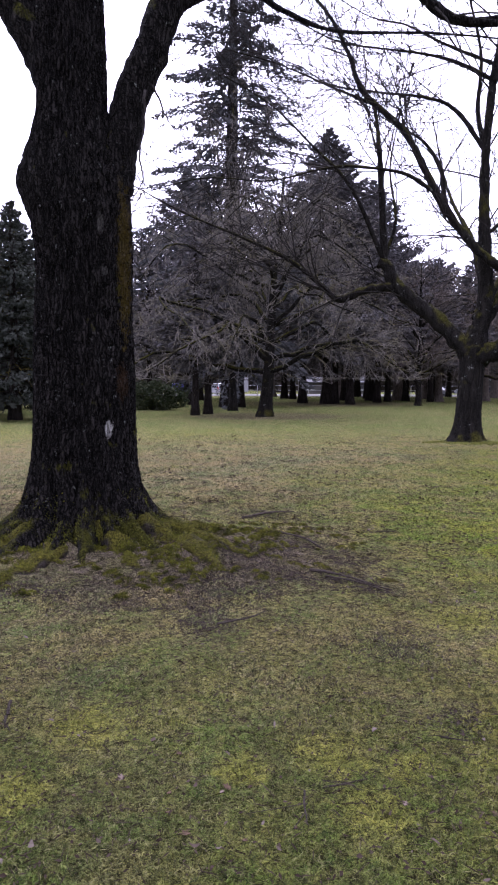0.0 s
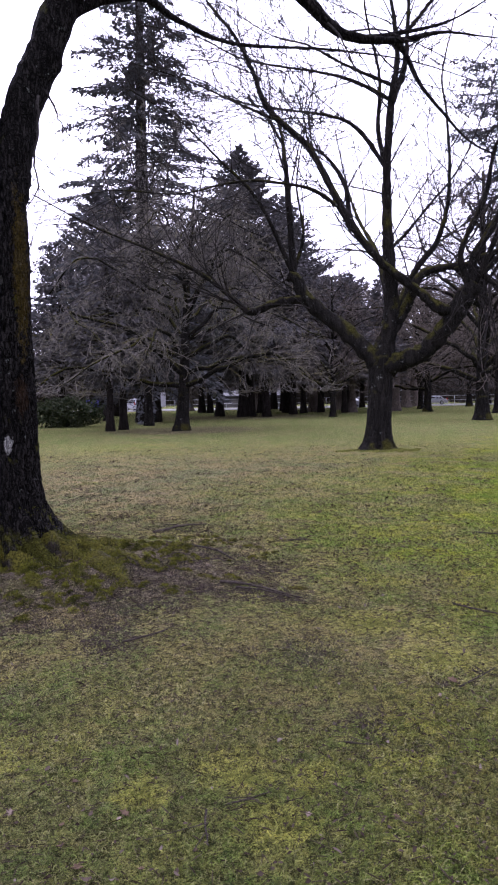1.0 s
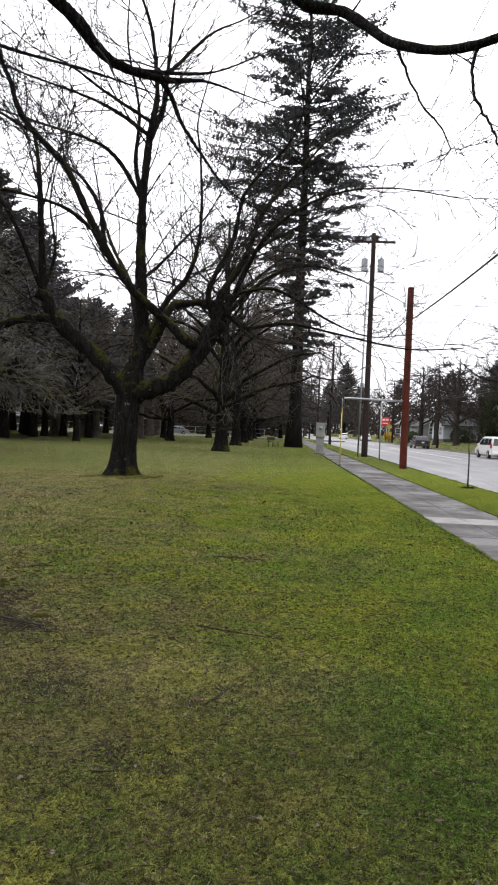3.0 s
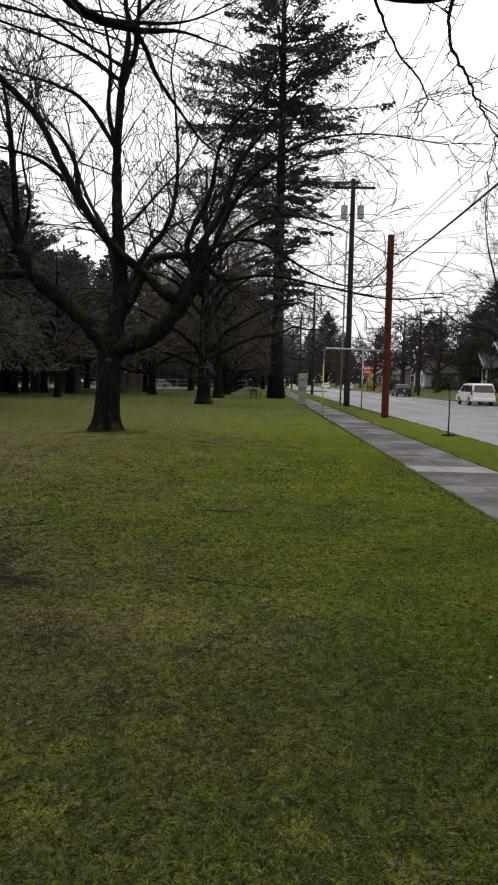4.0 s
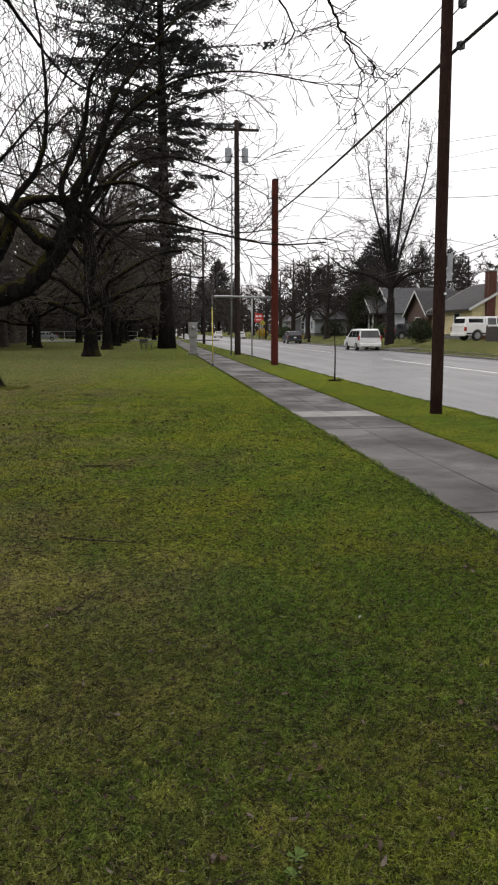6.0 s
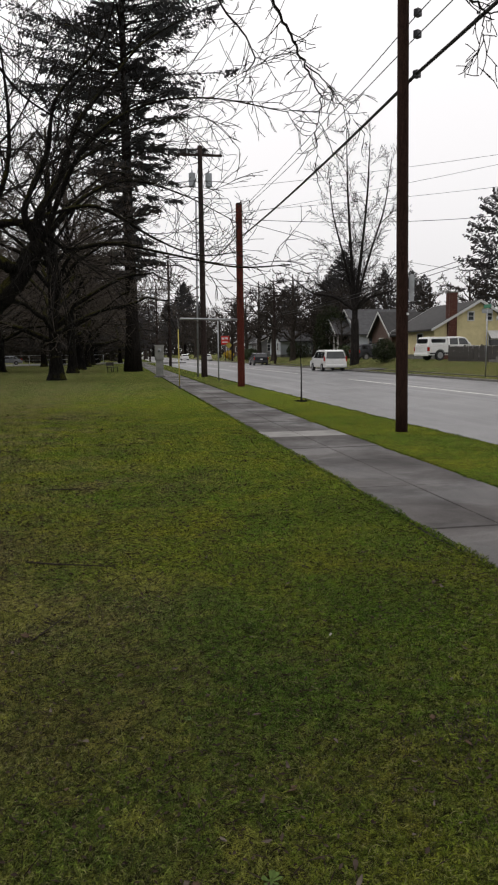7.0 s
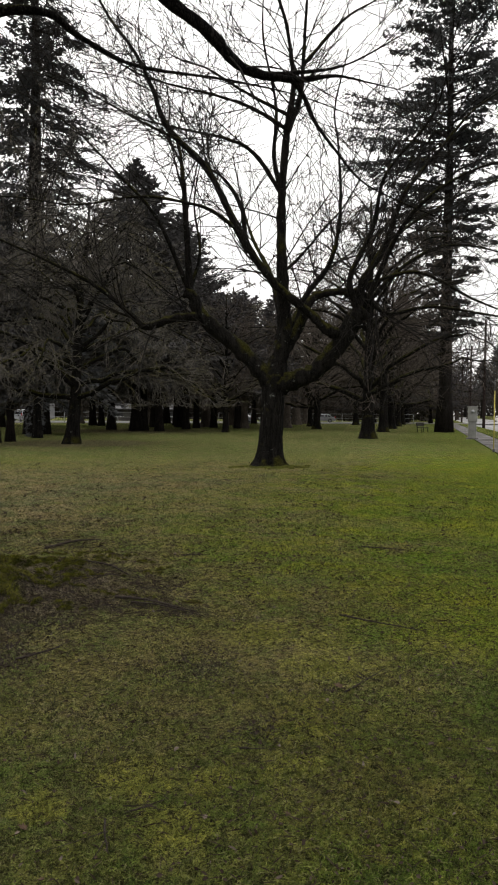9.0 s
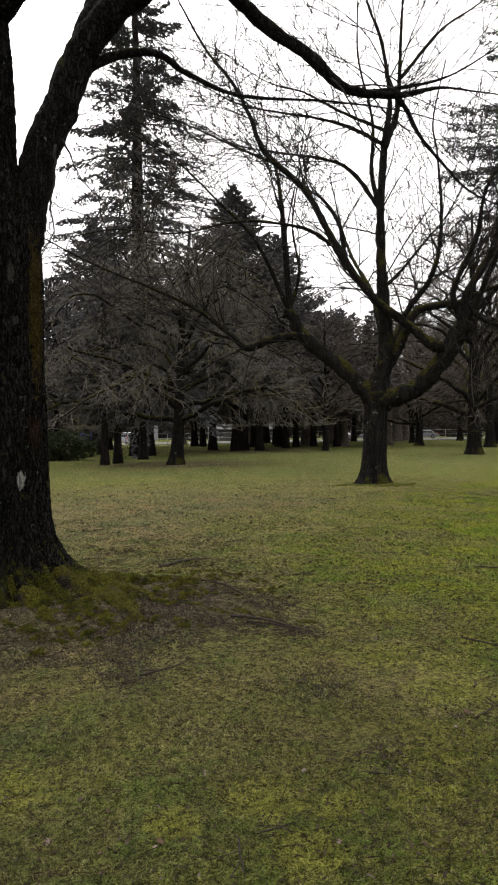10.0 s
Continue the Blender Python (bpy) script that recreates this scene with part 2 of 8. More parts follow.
def lawn_mask(k):
    """Where the lawn is worn and brown under the trees, and where it is lush: 0 worn, 1 lush."""
    p = k.where("Position")
    s = k.node("ShaderNodeSeparateXYZ", Vector=k.node("ShaderNodeNewGeometry").outputs["Position"])
    o = k.calc("SUBTRACT", k.calc("MULTIPLY", s.outputs["X"], 0.868), k.calc("MULTIPLY", s.outputs["Y"], 0.497))
    o = k.calc("ADD", o, k.calc("MULTIPLY", k.calc("SUBTRACT", k.noise(p, 0.5, 5, 0.65, 0.5), 0.5), 6.0))
    lush = k.calc("MULTIPLY", k.calc("ADD", o, 6.6), 0.185, True)
    tired = k.calc("MULTIPLY", k.ramp(k.noise(p, 0.8, 6, 0.75, 0.8), (0.45, 0.0), (0.57, 0.65)), k.calc("SUBTRACT", 1.0, k.calc("MULTIPLY", k.calc("ADD", o, 1.5), 0.35, True)))
    lush = k.calc("MULTIPLY", lush, k.calc("SUBTRACT", 1.0, tired))
    close = k.calc("MULTIPLY", k.calc("SUBTRACT", 3.6, k.calc("ADD", s.outputs["Y"], k.calc("MULTIPLY", k.noise(p, 1.1, 4, 0.6), 1.4))), 0.5, True)
    far = k.calc("MULTIPLY", k.calc("SUBTRACT", k.calc("ADD", s.outputs["Y"], k.calc("MULTIPLY", k.noise(p, 0.3, 4, 0.6), 12.0)), 21.0), 0.10, True)
    lush = k.calc("MAXIMUM", lush, k.calc("MULTIPLY", close, 0.35))
    over = k.calc("MULTIPLY", k.calc("SUBTRACT", o, 13.0), 0.2, True)
    lush = k.calc("MAXIMUM", lush, k.calc("MULTIPLY", far, 0.55))
    foot = k.node("ShaderNodeVectorMath", Vector=p)
    foot.operation = "DISTANCE"
    foot.inputs[1].default_value = (-0.6, 3.9, 0.0)
    open_lawn = k.calc("DIVIDE", k.calc("SUBTRACT", k.calc("ADD", foot.outputs["Value"], k.calc("MULTIPLY", k.noise(p, 1.1, 4, 0.6), 2.0)), 2.6), 2.4, True)
    lush = k.calc("MULTIPLY", lush, k.calc("ADD", 0.42, k.calc("MULTIPLY", open_lawn, 0.58)))
    return p, k.calc("MULTIPLY", lush, k.calc("SUBTRACT", 1.0, k.calc("MULTIPLY", over, 0.6)))


def root_plate(k, p):
    """The bare, mossy ground round the foot of the near maple: 1 on it, 0 on the lawn."""
    off = k.node("ShaderNodeVectorMath", Vector=p)
    off.operation = "SUBTRACT"
    off.inputs[1].default_value = (-0.75, 6.35, 0.0)
    flat = k.node("ShaderNodeVectorMath", Vector=off.outputs[0])
    flat.operation = "MULTIPLY"
    flat.inputs[1].default_value = (0.72, 1.0, 0.0)
    away = k.node("ShaderNodeVectorMath", Vector=flat.outputs[0])
    away.operation = "LENGTH"
    d = k.calc("ADD", away.outputs["Value"], k.calc("MULTIPLY", k.calc("SUBTRACT", k.noise(p, 3.0, 6, 0.8, 0.8), 0.5), 3.0))
    return k.calc("SUBTRACT", 1.0, k.calc("MULTIPLY", k.calc("SUBTRACT", d, 0.75), 1.3, True))


def stain(k, p, spots, soft=0.5):
    """Ragged round patches on the lawn, x, y and radius: 1 inside, 0 outside."""
    rag = k.calc("MULTIPLY", k.calc("SUBTRACT", k.noise(p, 7.0, 6, 0.8, 0.8), 0.5), 4.6)
    whole = None
    for x, y, r in spots:
        off = k.node("ShaderNodeVectorMath", Vector=p)
        off.operation = "DISTANCE"
        off.inputs[1].default_value = (x, y, 0.0)
        one = k.calc("DIVIDE", off.outputs["Value"], r)
        whole = one if whole is None else k.calc("MINIMUM", whole, one)
    return k.calc("DIVIDE", k.calc("SUBTRACT", 1.0 + soft * 0.5, k.calc("ADD", whole, rag)), soft, True)


MOSSY = ((1.45, 4.65, 0.26), (1.80, 4.42, 0.20), (1.66, 3.94, 0.24), (2.55, 4.06, 0.20), (0.36, 2.92, 0.15), (0.47, 2.50, 0.13), (-0.03, 2.81, 0.11), (-0.74, 3.17, 0.15), (-0.92, 2.6, 0.13), (1.26, 1.89, 0.07), (1.47, 1.55, 0.11), (1.08, 2.82, 0.11), (0.68, 2.81, 0.10))
GREENER = ((2.55, 2.95, 0.42), (2.75, 3.4, 0.30), (2.25, 2.2, 0.38), (3.4, 2.6, 0.5), (5.3, 4.4, 0.8))
BROWNER = ((1.0, 3.7, 0.6), (0.9, 4.4, 0.5), (2.3, 5.4, 0.45), (2.1, 1.6, 0.3), (1.35, 2.5, 0.3), (1.2, 5.2, 0.5))


def patchwork(k, p, lush):
    """Colours of the turf: worn straw and soil under the trees, green beyond, with moss between."""
    broad = k.noise(p, 0.55, 5, 0.65, 0.5)
    mid = k.noise(p, 1.9, 6, 0.7, 0.5)
    small = k.noise(p, 9.0, 5, 0.75, 0.4)
    worn = k.mix(k.ramp(mid, (0.43, 0.0), (0.55, 1.0)), (0.112, 0.138, 0.048), (0.245, 0.200, 0.108))
    worn = k.mix(k.ramp(broad, (0.47, 0.0), (0.60, 0.6)), worn, (0.072, 0.132, 0.056))
    green = k.mix(k.ramp(mid, (0.36, 0.0), (0.64, 1.0)), (0.070, 0.138, 0.018), (0.180, 0.200, 0.026))
    green = k.mix(k.ramp(broad, (0.40, 0.7), (0.56, 0.0)), green, (0.040, 0.122, 0.018))
    c = k.mix(lush, worn, green)
    c = k.mix(k.ramp(small, (0.51, 0.0), (0.64, 0.6)), c, k.mix(lush, (0.235, 0.180, 0.110), (0.180, 0.162, 0.050)))
    c = k.mix(k.ramp(small, (0.36, 0.5), (0.46, 0.0)), c, (0.040, 0.044, 0.014))
    crumbs = k.calc("MULTIPLY", k.ramp(k.noise(p, 17, 6, 0.8, 0.5), (0.51, 0.0), (0.57, 0.95)), k.ramp(k.noise(p, 0.8, 5, 0.7, 0.6), (0.40, 0.35), (0.60, 1.0)))
    c = k.mix(k.calc("MULTIPLY", crumbs, k.ramp(lush, (0.5, 1.0), (1.0, 0.5))), c, (0.075, 0.050, 0.038))
    moss = k.ramp(k.noise(p, 1.0, 6, 0.75, 0.7), (0.56, 0.0), (0.63, 1.0))
    c = k.mix(k.calc("MULTIPLY", moss, k.ramp(small, (0.35, 0.1), (0.6, 0.45))), c, (0.205, 0.185, 0.022))
    dirt = k.ramp(k.noise(p, 2.7, 7, 0.8, 0.7), (0.52, 0.0), (0.61, 1.0))
    c = k.mix(k.calc("MULTIPLY", dirt, k.ramp(lush, (0.0, 0.8), (1.0, 0.3))), c, (0.066, 0.047, 0.036))
    flat_y = k.node("ShaderNodeSeparateXYZ", Vector=p).outputs["Y"]
    # Turf at low y is greener, and darkened for shade seen between its blades.
    turf = k.calc("MULTIPLY", k.calc("SUBTRACT", 6.4, k.calc("ADD", flat_y, k.calc("MULTIPLY", k.noise(p, 1.3, 5, 0.65, 0.5), 3.6))), 0.45, True)
    c = k.mix(k.calc("MULTIPLY", turf, 0.55), c, k.mix(lush, k.mix(k.ramp(small, (0.40, 0.0), (0.60, 1.0)), (0.036, 0.062, 0.019), (0.106, 0.118, 0.046)), k.mix(k.ramp(small, (0.40, 0.0), (0.60, 1.0)), (0.031, 0.057, 0.012), (0.092, 0.106, 0.029))))
    c = k.mix(k.calc("MULTIPLY", stain(k, p, BROWNER, 1.2), 0.42), c, k.mix(k.ramp(small, (0.40, 0.0), (0.60, 1.0)), (0.050, 0.040, 0.022), (0.150, 0.120, 0.060)))
    c = k.mix(k.calc("MULTIPLY", stain(k, p, GREENER, 1.0), 0.75), c, k.mix(k.ramp(small, (0.40, 0.0), (0.60, 1.0)), (0.020, 0.056, 0.010), (0.054, 0.112, 0.020)))
    c = k.mix(1.0, c, k.mix(lush, (1.32, 1.33, 1.02), (1.58, 1.60, 0.76)), "MULTIPLY")
    c = k.mix(k.calc("MULTIPLY", stain(k, p, MOSSY, 0.7), 0.8), c, k.mix(k.ramp(small, (0.35, 0.0), (0.60, 1.0)), (0.16, 0.18, 0.035), (0.34, 0.34, 0.06)))
    off_far = k.calc("MULTIPLY", k.calc("SUBTRACT", k.calc("ADD", flat_y, k.calc("MULTIPLY", k.noise(p, 0.35, 4, 0.6), 12.0)), 25.0), 0.12, True)
    c = k.mix(k.calc("MULTIPLY", off_far, 0.72), c, k.mix(k.ramp(k.noise(p, 0.7, 6, 0.75, 0.6), (0.46, 0.0), (0.58, 1.0)), (0.060, 0.116, 0.028), (0.150, 0.138, 0.062)))
    for x0, y0, wide in ((0.9, 36.0, 5.0), (6.0, 60.0, 9.0)):
        off = k.node("ShaderNodeVectorMath", Vector=p)
        off.operation = "DISTANCE"
        off.inputs[1].default_value = (x0, y0, 0.0)
        ring = k.calc("ADD", k.calc("DIVIDE", off.outputs["Value"], wide), k.calc("MULTIPLY", k.calc("SUBTRACT", k.noise(p, 0.5, 6, 0.75, 0.5), 0.5), 1.6))
        c = k.mix(k.ramp(ring, (0.6, 0.75), (1.0, 0.0)), c, (0.110, 0.085, 0.066))
    bare = k.mix(k.ramp(small, (0.42, 0.0), (0.58, 1.0)), (0.013, 0.010, 0.009), (0.135, 0.105, 0.094))
    bare = k.mix(k.ramp(mid, (0.40, 0.7), (0.50, 0.0)), bare, (0.055, 0.052, 0.010))
    return k.mix(root_plate(k, p), c, bare), turf


def lawn_material():
    k = Mat("lawn", 1.0, spec=0.0)
    p, lush = lawn_mask(k)
    c, turf = patchwork(k, p, lush)
    tuft = k.noise(p, 6.5, 6, 0.8, 0.9)
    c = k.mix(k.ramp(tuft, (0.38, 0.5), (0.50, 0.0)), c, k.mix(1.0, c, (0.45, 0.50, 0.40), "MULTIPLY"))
    c = k.mix(k.ramp(tuft, (0.54, 0.0), (0.66, 0.35)), c, k.mix(1.0, c, (1.45, 1.38, 1.30), "MULTIPLY"))
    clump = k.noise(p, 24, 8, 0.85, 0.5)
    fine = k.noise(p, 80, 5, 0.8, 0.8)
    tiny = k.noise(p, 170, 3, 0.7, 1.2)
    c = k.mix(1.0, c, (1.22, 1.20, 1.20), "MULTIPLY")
    # Near-black flecks put the shade of gaps in the grass into the colour.
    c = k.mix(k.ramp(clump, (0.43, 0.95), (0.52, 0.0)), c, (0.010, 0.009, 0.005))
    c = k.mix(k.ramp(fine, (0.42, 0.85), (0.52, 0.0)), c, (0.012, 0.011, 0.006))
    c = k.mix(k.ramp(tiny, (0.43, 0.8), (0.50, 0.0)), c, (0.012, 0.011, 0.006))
    c = k.mix(k.ramp(tiny, (0.53, 0.0), (0.62, 0.75)), c, k.mix(turf, k.mix(lush, (0.34, 0.29, 0.19), (0.25, 0.26, 0.07)), (0.15, 0.145, 0.062)))
    c = k.mix(k.ramp(fine, (0.57, 0.0), (0.70, 0.55)), c, k.mix(turf, k.mix(lush, (0.28, 0.24, 0.165), (0.20, 0.21, 0.055)), (0.12, 0.118, 0.048)))
    k.colour(c)
    k.bump(k.calc("ADD", clump, k.calc("ADD", k.calc("MULTIPLY", fine, 0.5), k.calc("MULTIPLY", tiny, 0.3))), 1.0, 0.04)
    return k.m


def blade_material():
    k = Mat("grass_blades", 0.85, spec=0.03)
    p, lush = lawn_mask(k)
    r = k.node("ShaderNodeNewGeometry").outputs["Random Per Island"]
    c, turf = patchwork(k, p, lush)
    # Blades in the clump gaps are painted near-black for the shade there.
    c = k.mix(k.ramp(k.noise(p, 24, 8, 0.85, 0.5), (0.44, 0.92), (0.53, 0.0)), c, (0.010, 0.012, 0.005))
    c = k.mix(k.ramp(r, (0.74, 0.0), (0.98, 0.8)), c, k.mix(turf, k.mix(lush, (0.30, 0.255, 0.165), (0.22, 0.235, 0.065)), (0.160, 0.150, 0.068)))
    c = k.mix(1.0, c, (0.84, 0.84, 0.84), "MULTIPLY")
    # Single blades also drop to near-black, standing for those down in shade.
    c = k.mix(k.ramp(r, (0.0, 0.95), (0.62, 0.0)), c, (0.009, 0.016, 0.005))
    k.colour(c)
    return k.m


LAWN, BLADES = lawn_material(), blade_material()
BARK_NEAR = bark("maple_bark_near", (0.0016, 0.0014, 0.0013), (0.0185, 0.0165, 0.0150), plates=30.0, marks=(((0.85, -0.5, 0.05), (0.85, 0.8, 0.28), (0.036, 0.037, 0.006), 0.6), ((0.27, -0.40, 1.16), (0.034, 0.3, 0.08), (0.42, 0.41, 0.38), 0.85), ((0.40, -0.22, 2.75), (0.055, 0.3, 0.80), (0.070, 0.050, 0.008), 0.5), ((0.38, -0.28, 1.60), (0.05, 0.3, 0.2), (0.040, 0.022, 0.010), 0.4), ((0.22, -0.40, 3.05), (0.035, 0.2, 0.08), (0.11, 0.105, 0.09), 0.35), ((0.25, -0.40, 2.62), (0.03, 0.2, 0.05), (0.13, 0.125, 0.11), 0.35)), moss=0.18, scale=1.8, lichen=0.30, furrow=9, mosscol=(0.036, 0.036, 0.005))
BARK_ROOT = bark("mossy_root_bark", (0.003, 0.0026, 0.0022), (0.030, 0.025, 0.021), moss=0.5, scale=2.4, lichen=0.2, furrow=12, mosscol=(0.045, 0.042, 0.006))
BARK_MAPLE = bark("maple_bark", (0.0014, 0.0013, 0.0012), (0.0125, 0.0112, 0.0100), moss=0.60, scale=1.0, lichen=0.30, mosscol=(0.036, 0.034, 0.008))
BARK_TWIG = bark("twig_bark", (0.007, 0.0062, 0.0058), (0.028, 0.025, 0.023), moss=0.0, scale=1.0)
BARK_BROWN = bark("brown_twig_bark", (0.014, 0.0115, 0.0095), (0.050, 0.042, 0.036))
BARK_ROW = bark("reddish_twig_bark", (0.030, 0.025, 0.021), (0.105, 0.088, 0.076))
BARK_GREY = bark("grey_twig_bark", (0.040, 0.036, 0.033), (0.150, 0.138, 0.126), moss=0.1, scale=1.0)
BARK_FIR = bark("conifer_bark", (0.004, 0.0035, 0.003), (0.020, 0.017, 0.015), moss=0.1, scale=0.8)
NEEDLES = island("spruce_needles", (0.026, 0.029, 0.030), (0.046, 0.049, 0.050), (0.080, 0.079, 0.082), 0.75, 0.4)
NEEDLES_DARK = island("dark_needles", (0.027, 0.028, 0.029), (0.048, 0.047, 0.047), (0.088, 0.081, 0.082), 0.75, 0.4)


def slab_concrete():
    """Weathered damp concrete, each slab a little different."""
    k = Mat("wet_concrete", 0.6, spec=0.22)
    p = k.where("Position")
    r = k.node("ShaderNodeObjectInfo").outputs["Random"]
    stain = k.noise(p, 0.9, 6, 0.7, 0.8)
    fine = k.noise(p, 60, 4, 0.7)
    c = k.mix(k.ramp(stain, (0.36, 0.0), (0.60, 1.0)), (0.024, 0.021, 0.020), (0.098, 0.089, 0.085))
    c = k.mix(k.calc("MULTIPLY", r, 0.55), c, (0.040, 0.036, 0.035))
    c = k.mix(k.ramp(fine, (0.35, 0.5), (0.6, 0.0)), c, (0.028, 0.026, 0.025))
    k.colour(c)
    k.rough(k.ramp(k.noise(p, 0.6, 5, 0.6, 0.4), (0.40, 0.45), (0.60, 0.85)))
    k.bump(fine, 0.4, 0.004)
    return k.m


CONCRETE = slab_concrete()
CONCRETE_PALE = plain("pale_concrete", (0.18, 0.172, 0.162), 0.65, vary=0.28, scale=1.6, bump=0.25)
KERB = plain("kerb_concrete", (0.13, 0.125, 0.115), 0.8, vary=0.3, scale=2.0, bump=0.3)
def damp_asphalt():
    """Pale worn asphalt, with streaks of wear and damp along the lanes."""
    k = Mat("worn_asphalt", 0.5, spec=0.35)
    mp = k.node("ShaderNodeMapping", Vector=k.node("ShaderNodeTexCoord").outputs["Object"])
    mp.inputs["Rotation"].default_value = (0, 0, radians(-STREET))
    stretch = k.node("ShaderNodeMapping", Vector=mp.outputs[0])
    stretch.inputs["Scale"].default_value = (1.0, 0.025, 1.0)
    lanes = k.noise(stretch.outputs[0], 0.75, 4, 0.6)
    patch = k.noise(mp.outputs[0], 0.35, 6, 0.7, 0.4)
    grit = k.noise(mp.outputs[0], 40, 4, 0.7)
    c = k.mix(k.ramp(lanes, (0.36, 0.0), (0.64, 1.0)), (0.130, 0.128, 0.131), (0.200, 0.197, 0.198))
    c = k.mix(k.ramp(patch, (0.40, 0.5), (0.58, 0.0)), c, (0.105, 0.103, 0.105))
    c = k.mix(k.ramp(grit, (0.36, 0.4), (0.58, 0.0)), c, (0.06, 0.06, 0.06))
    k.colour(c)
    k.rough(k.ramp(lanes, (0.38, 0.38), (0.62, 0.7)))
    k.bump(grit, 0.25, 0.006)
    return k.m


ASPHALT = damp_asphalt()
PAINT_WHITE = plain("road_paint", (0.62, 0.61, 0.58), 0.6, vary=0.25, scale=4.0)


# ---- the ground: one sheet, with the bed of the street sunk into it ----
MAPLE = Vector((-1.58, 6.95, 0))


def hump(x, y):
    """The raised root plate of the near maple, and small unevenness of the lawn."""
    dx, dy = x - MAPLE.x, y - MAPLE.y
    z = 0.15 * np.exp(-((dx - 0.45) ** 2 / 1.5 + (dy + 0.3) ** 2) / 1.7)
    near = np.exp(-((dx - 0.6) ** 2 / 2.6 + (dy + 0.5) ** 2 / 1.7))
    wx, wy = dx + 0.12 * np.sin(dy * 6.1), dy + 0.12 * np.sin(dx * 5.3)
    z += near * (0.050 * np.sin(wx * 8.7 + 1.3 * wy) * np.sin(wy * 10.3 - 0.6) + 0.036 * np.sin(wx * 19 - wy * 7) * np.sin(wy * 23 + wx * 5) + 0.035 * (1 - np.abs(np.sin(wx * 2.1 + wy * 4.4))) ** 3)
    z += 0.012 * np.sin(x * 2.3 + 0.7 * y) * np.sin(y * 1.9 - 0.4 * x) + 0.008 * np.sin(x * 5.1 + 1.0) * np.sin(y * 4.7)
    z += 0.03 * np.exp(-((x - 6.0) ** 2 + (y - 19.3) ** 2) / 2.5)
    return z


def ground_mesh():
    o_lines = np.array([-1800, -900, -400, -200, -120, -80, -60, -45, -35, -28, *np.arange(-24, -12, 1.0), *np.arange(-12, -7.2, 0.4), *np.arange(-7.2, -2.4, 0.045), *np.arange(-2.4, 2.6, 0.16), 2.66, 2.70, 4.21, 4.25, 4.6, 5.0, 5.4, 5.75, 6.0, 6.03, 19.02, 19.05, 19.4, 20, 20.5, 21, 22, 23.3, 24, 25, 27, 30, 40, 60, 100, 200, 500, 1800])
    s_lines = np.array([-1800, -600, -200, -80, -30, -12, *np.arange(-6, 2.8, 0.16), *np.arange(2.8, 7.6, 0.045), *np.arange(7.6, 14, 0.16), *np.arange(14, 30, 0.5), *np.arange(30, 80, 2.0), 80, 90, 105, 130, 170, 250, 400, 800, 1800])
    s, o = np.meshgrid(s_lines, o_lines, indexing="ij")
    x, y = U.x * s + N.x * o, U.y * s + N.y * o
    z = hump(x, y)
    z = np.where((o > 2.68) & (o < 4.23), -0.06, z)
    z = np.where(o > 4.22, 0.02 + 0.006 * np.sin(s * 3.1), z)
    z = np.where((o > 6.02) & (o < 19.03), -0.35, z)
    z = np.where(o > 19.03, 0.02 + 0.70 * np.clip((o - 20.5) / 2.8, 0, 1), z)
    i, j = s.shape
    k = np.arange(i * j).reshape(i, j)
    f = np.stack([k[:-1, :-1], k[1:, :-1], k[1:, 1:], k[:-1, 1:]], axis=-1).reshape(-1, 4)[:, ::-1]
    return from_arrays("ground", np.stack([x, y, z], axis=-1).reshape(-1, 3), [f])


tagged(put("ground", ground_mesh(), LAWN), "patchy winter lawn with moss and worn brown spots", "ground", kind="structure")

# ---- the street ----
street = thing("road", Matrix(), "wide grey damp asphalt street with faint lane lines", "road", kind="structure")
street_pose = pose(0, 0, 0, 0, 0, STREET)


def street_box(s0, s1, o0, o1, z0, z1, bevel=0.0):
    """A box laid along the street."""
    bm = boxed(o0, s0, z0, o1, s1, z1, bevel=bevel)
    bm.transform(street_pose)
    return bm


part("surface", street_box(-400, 1500, CURB_A + 0.12, CURB_B - 0.12, -0.34, ROAD_Z), ASPHALT, street)
for s0, s1 in ((-60, 40.5), (53, 88), (100, 140), (152, 420)):
    part("lane_line", street_box(s0, s1, CENTRE - 0.07, CENTRE + 0.07, ROAD_Z, ROAD_Z + 0.006), PAINT_WHITE, street, "worn white lane line")
for side, o0, o1 in (("near", CURB_A - 0.02, CURB_A + 0.13), ("far", CURB_B - 0.13, CURB_B + 0.02)):
    kerb = thing("kerb", Matrix(), "low worn concrete kerb along the street", "kerb", kind="structure")
    for i in range(60):
        s0 = -30 + i * 4.0
        part("kerb_stone", street_box(s0 + 0.006, s0 + 3.994, o0, o1, -0.34, -0.015 if side == "near" else 0.0, 0.02), KERB, kerb)

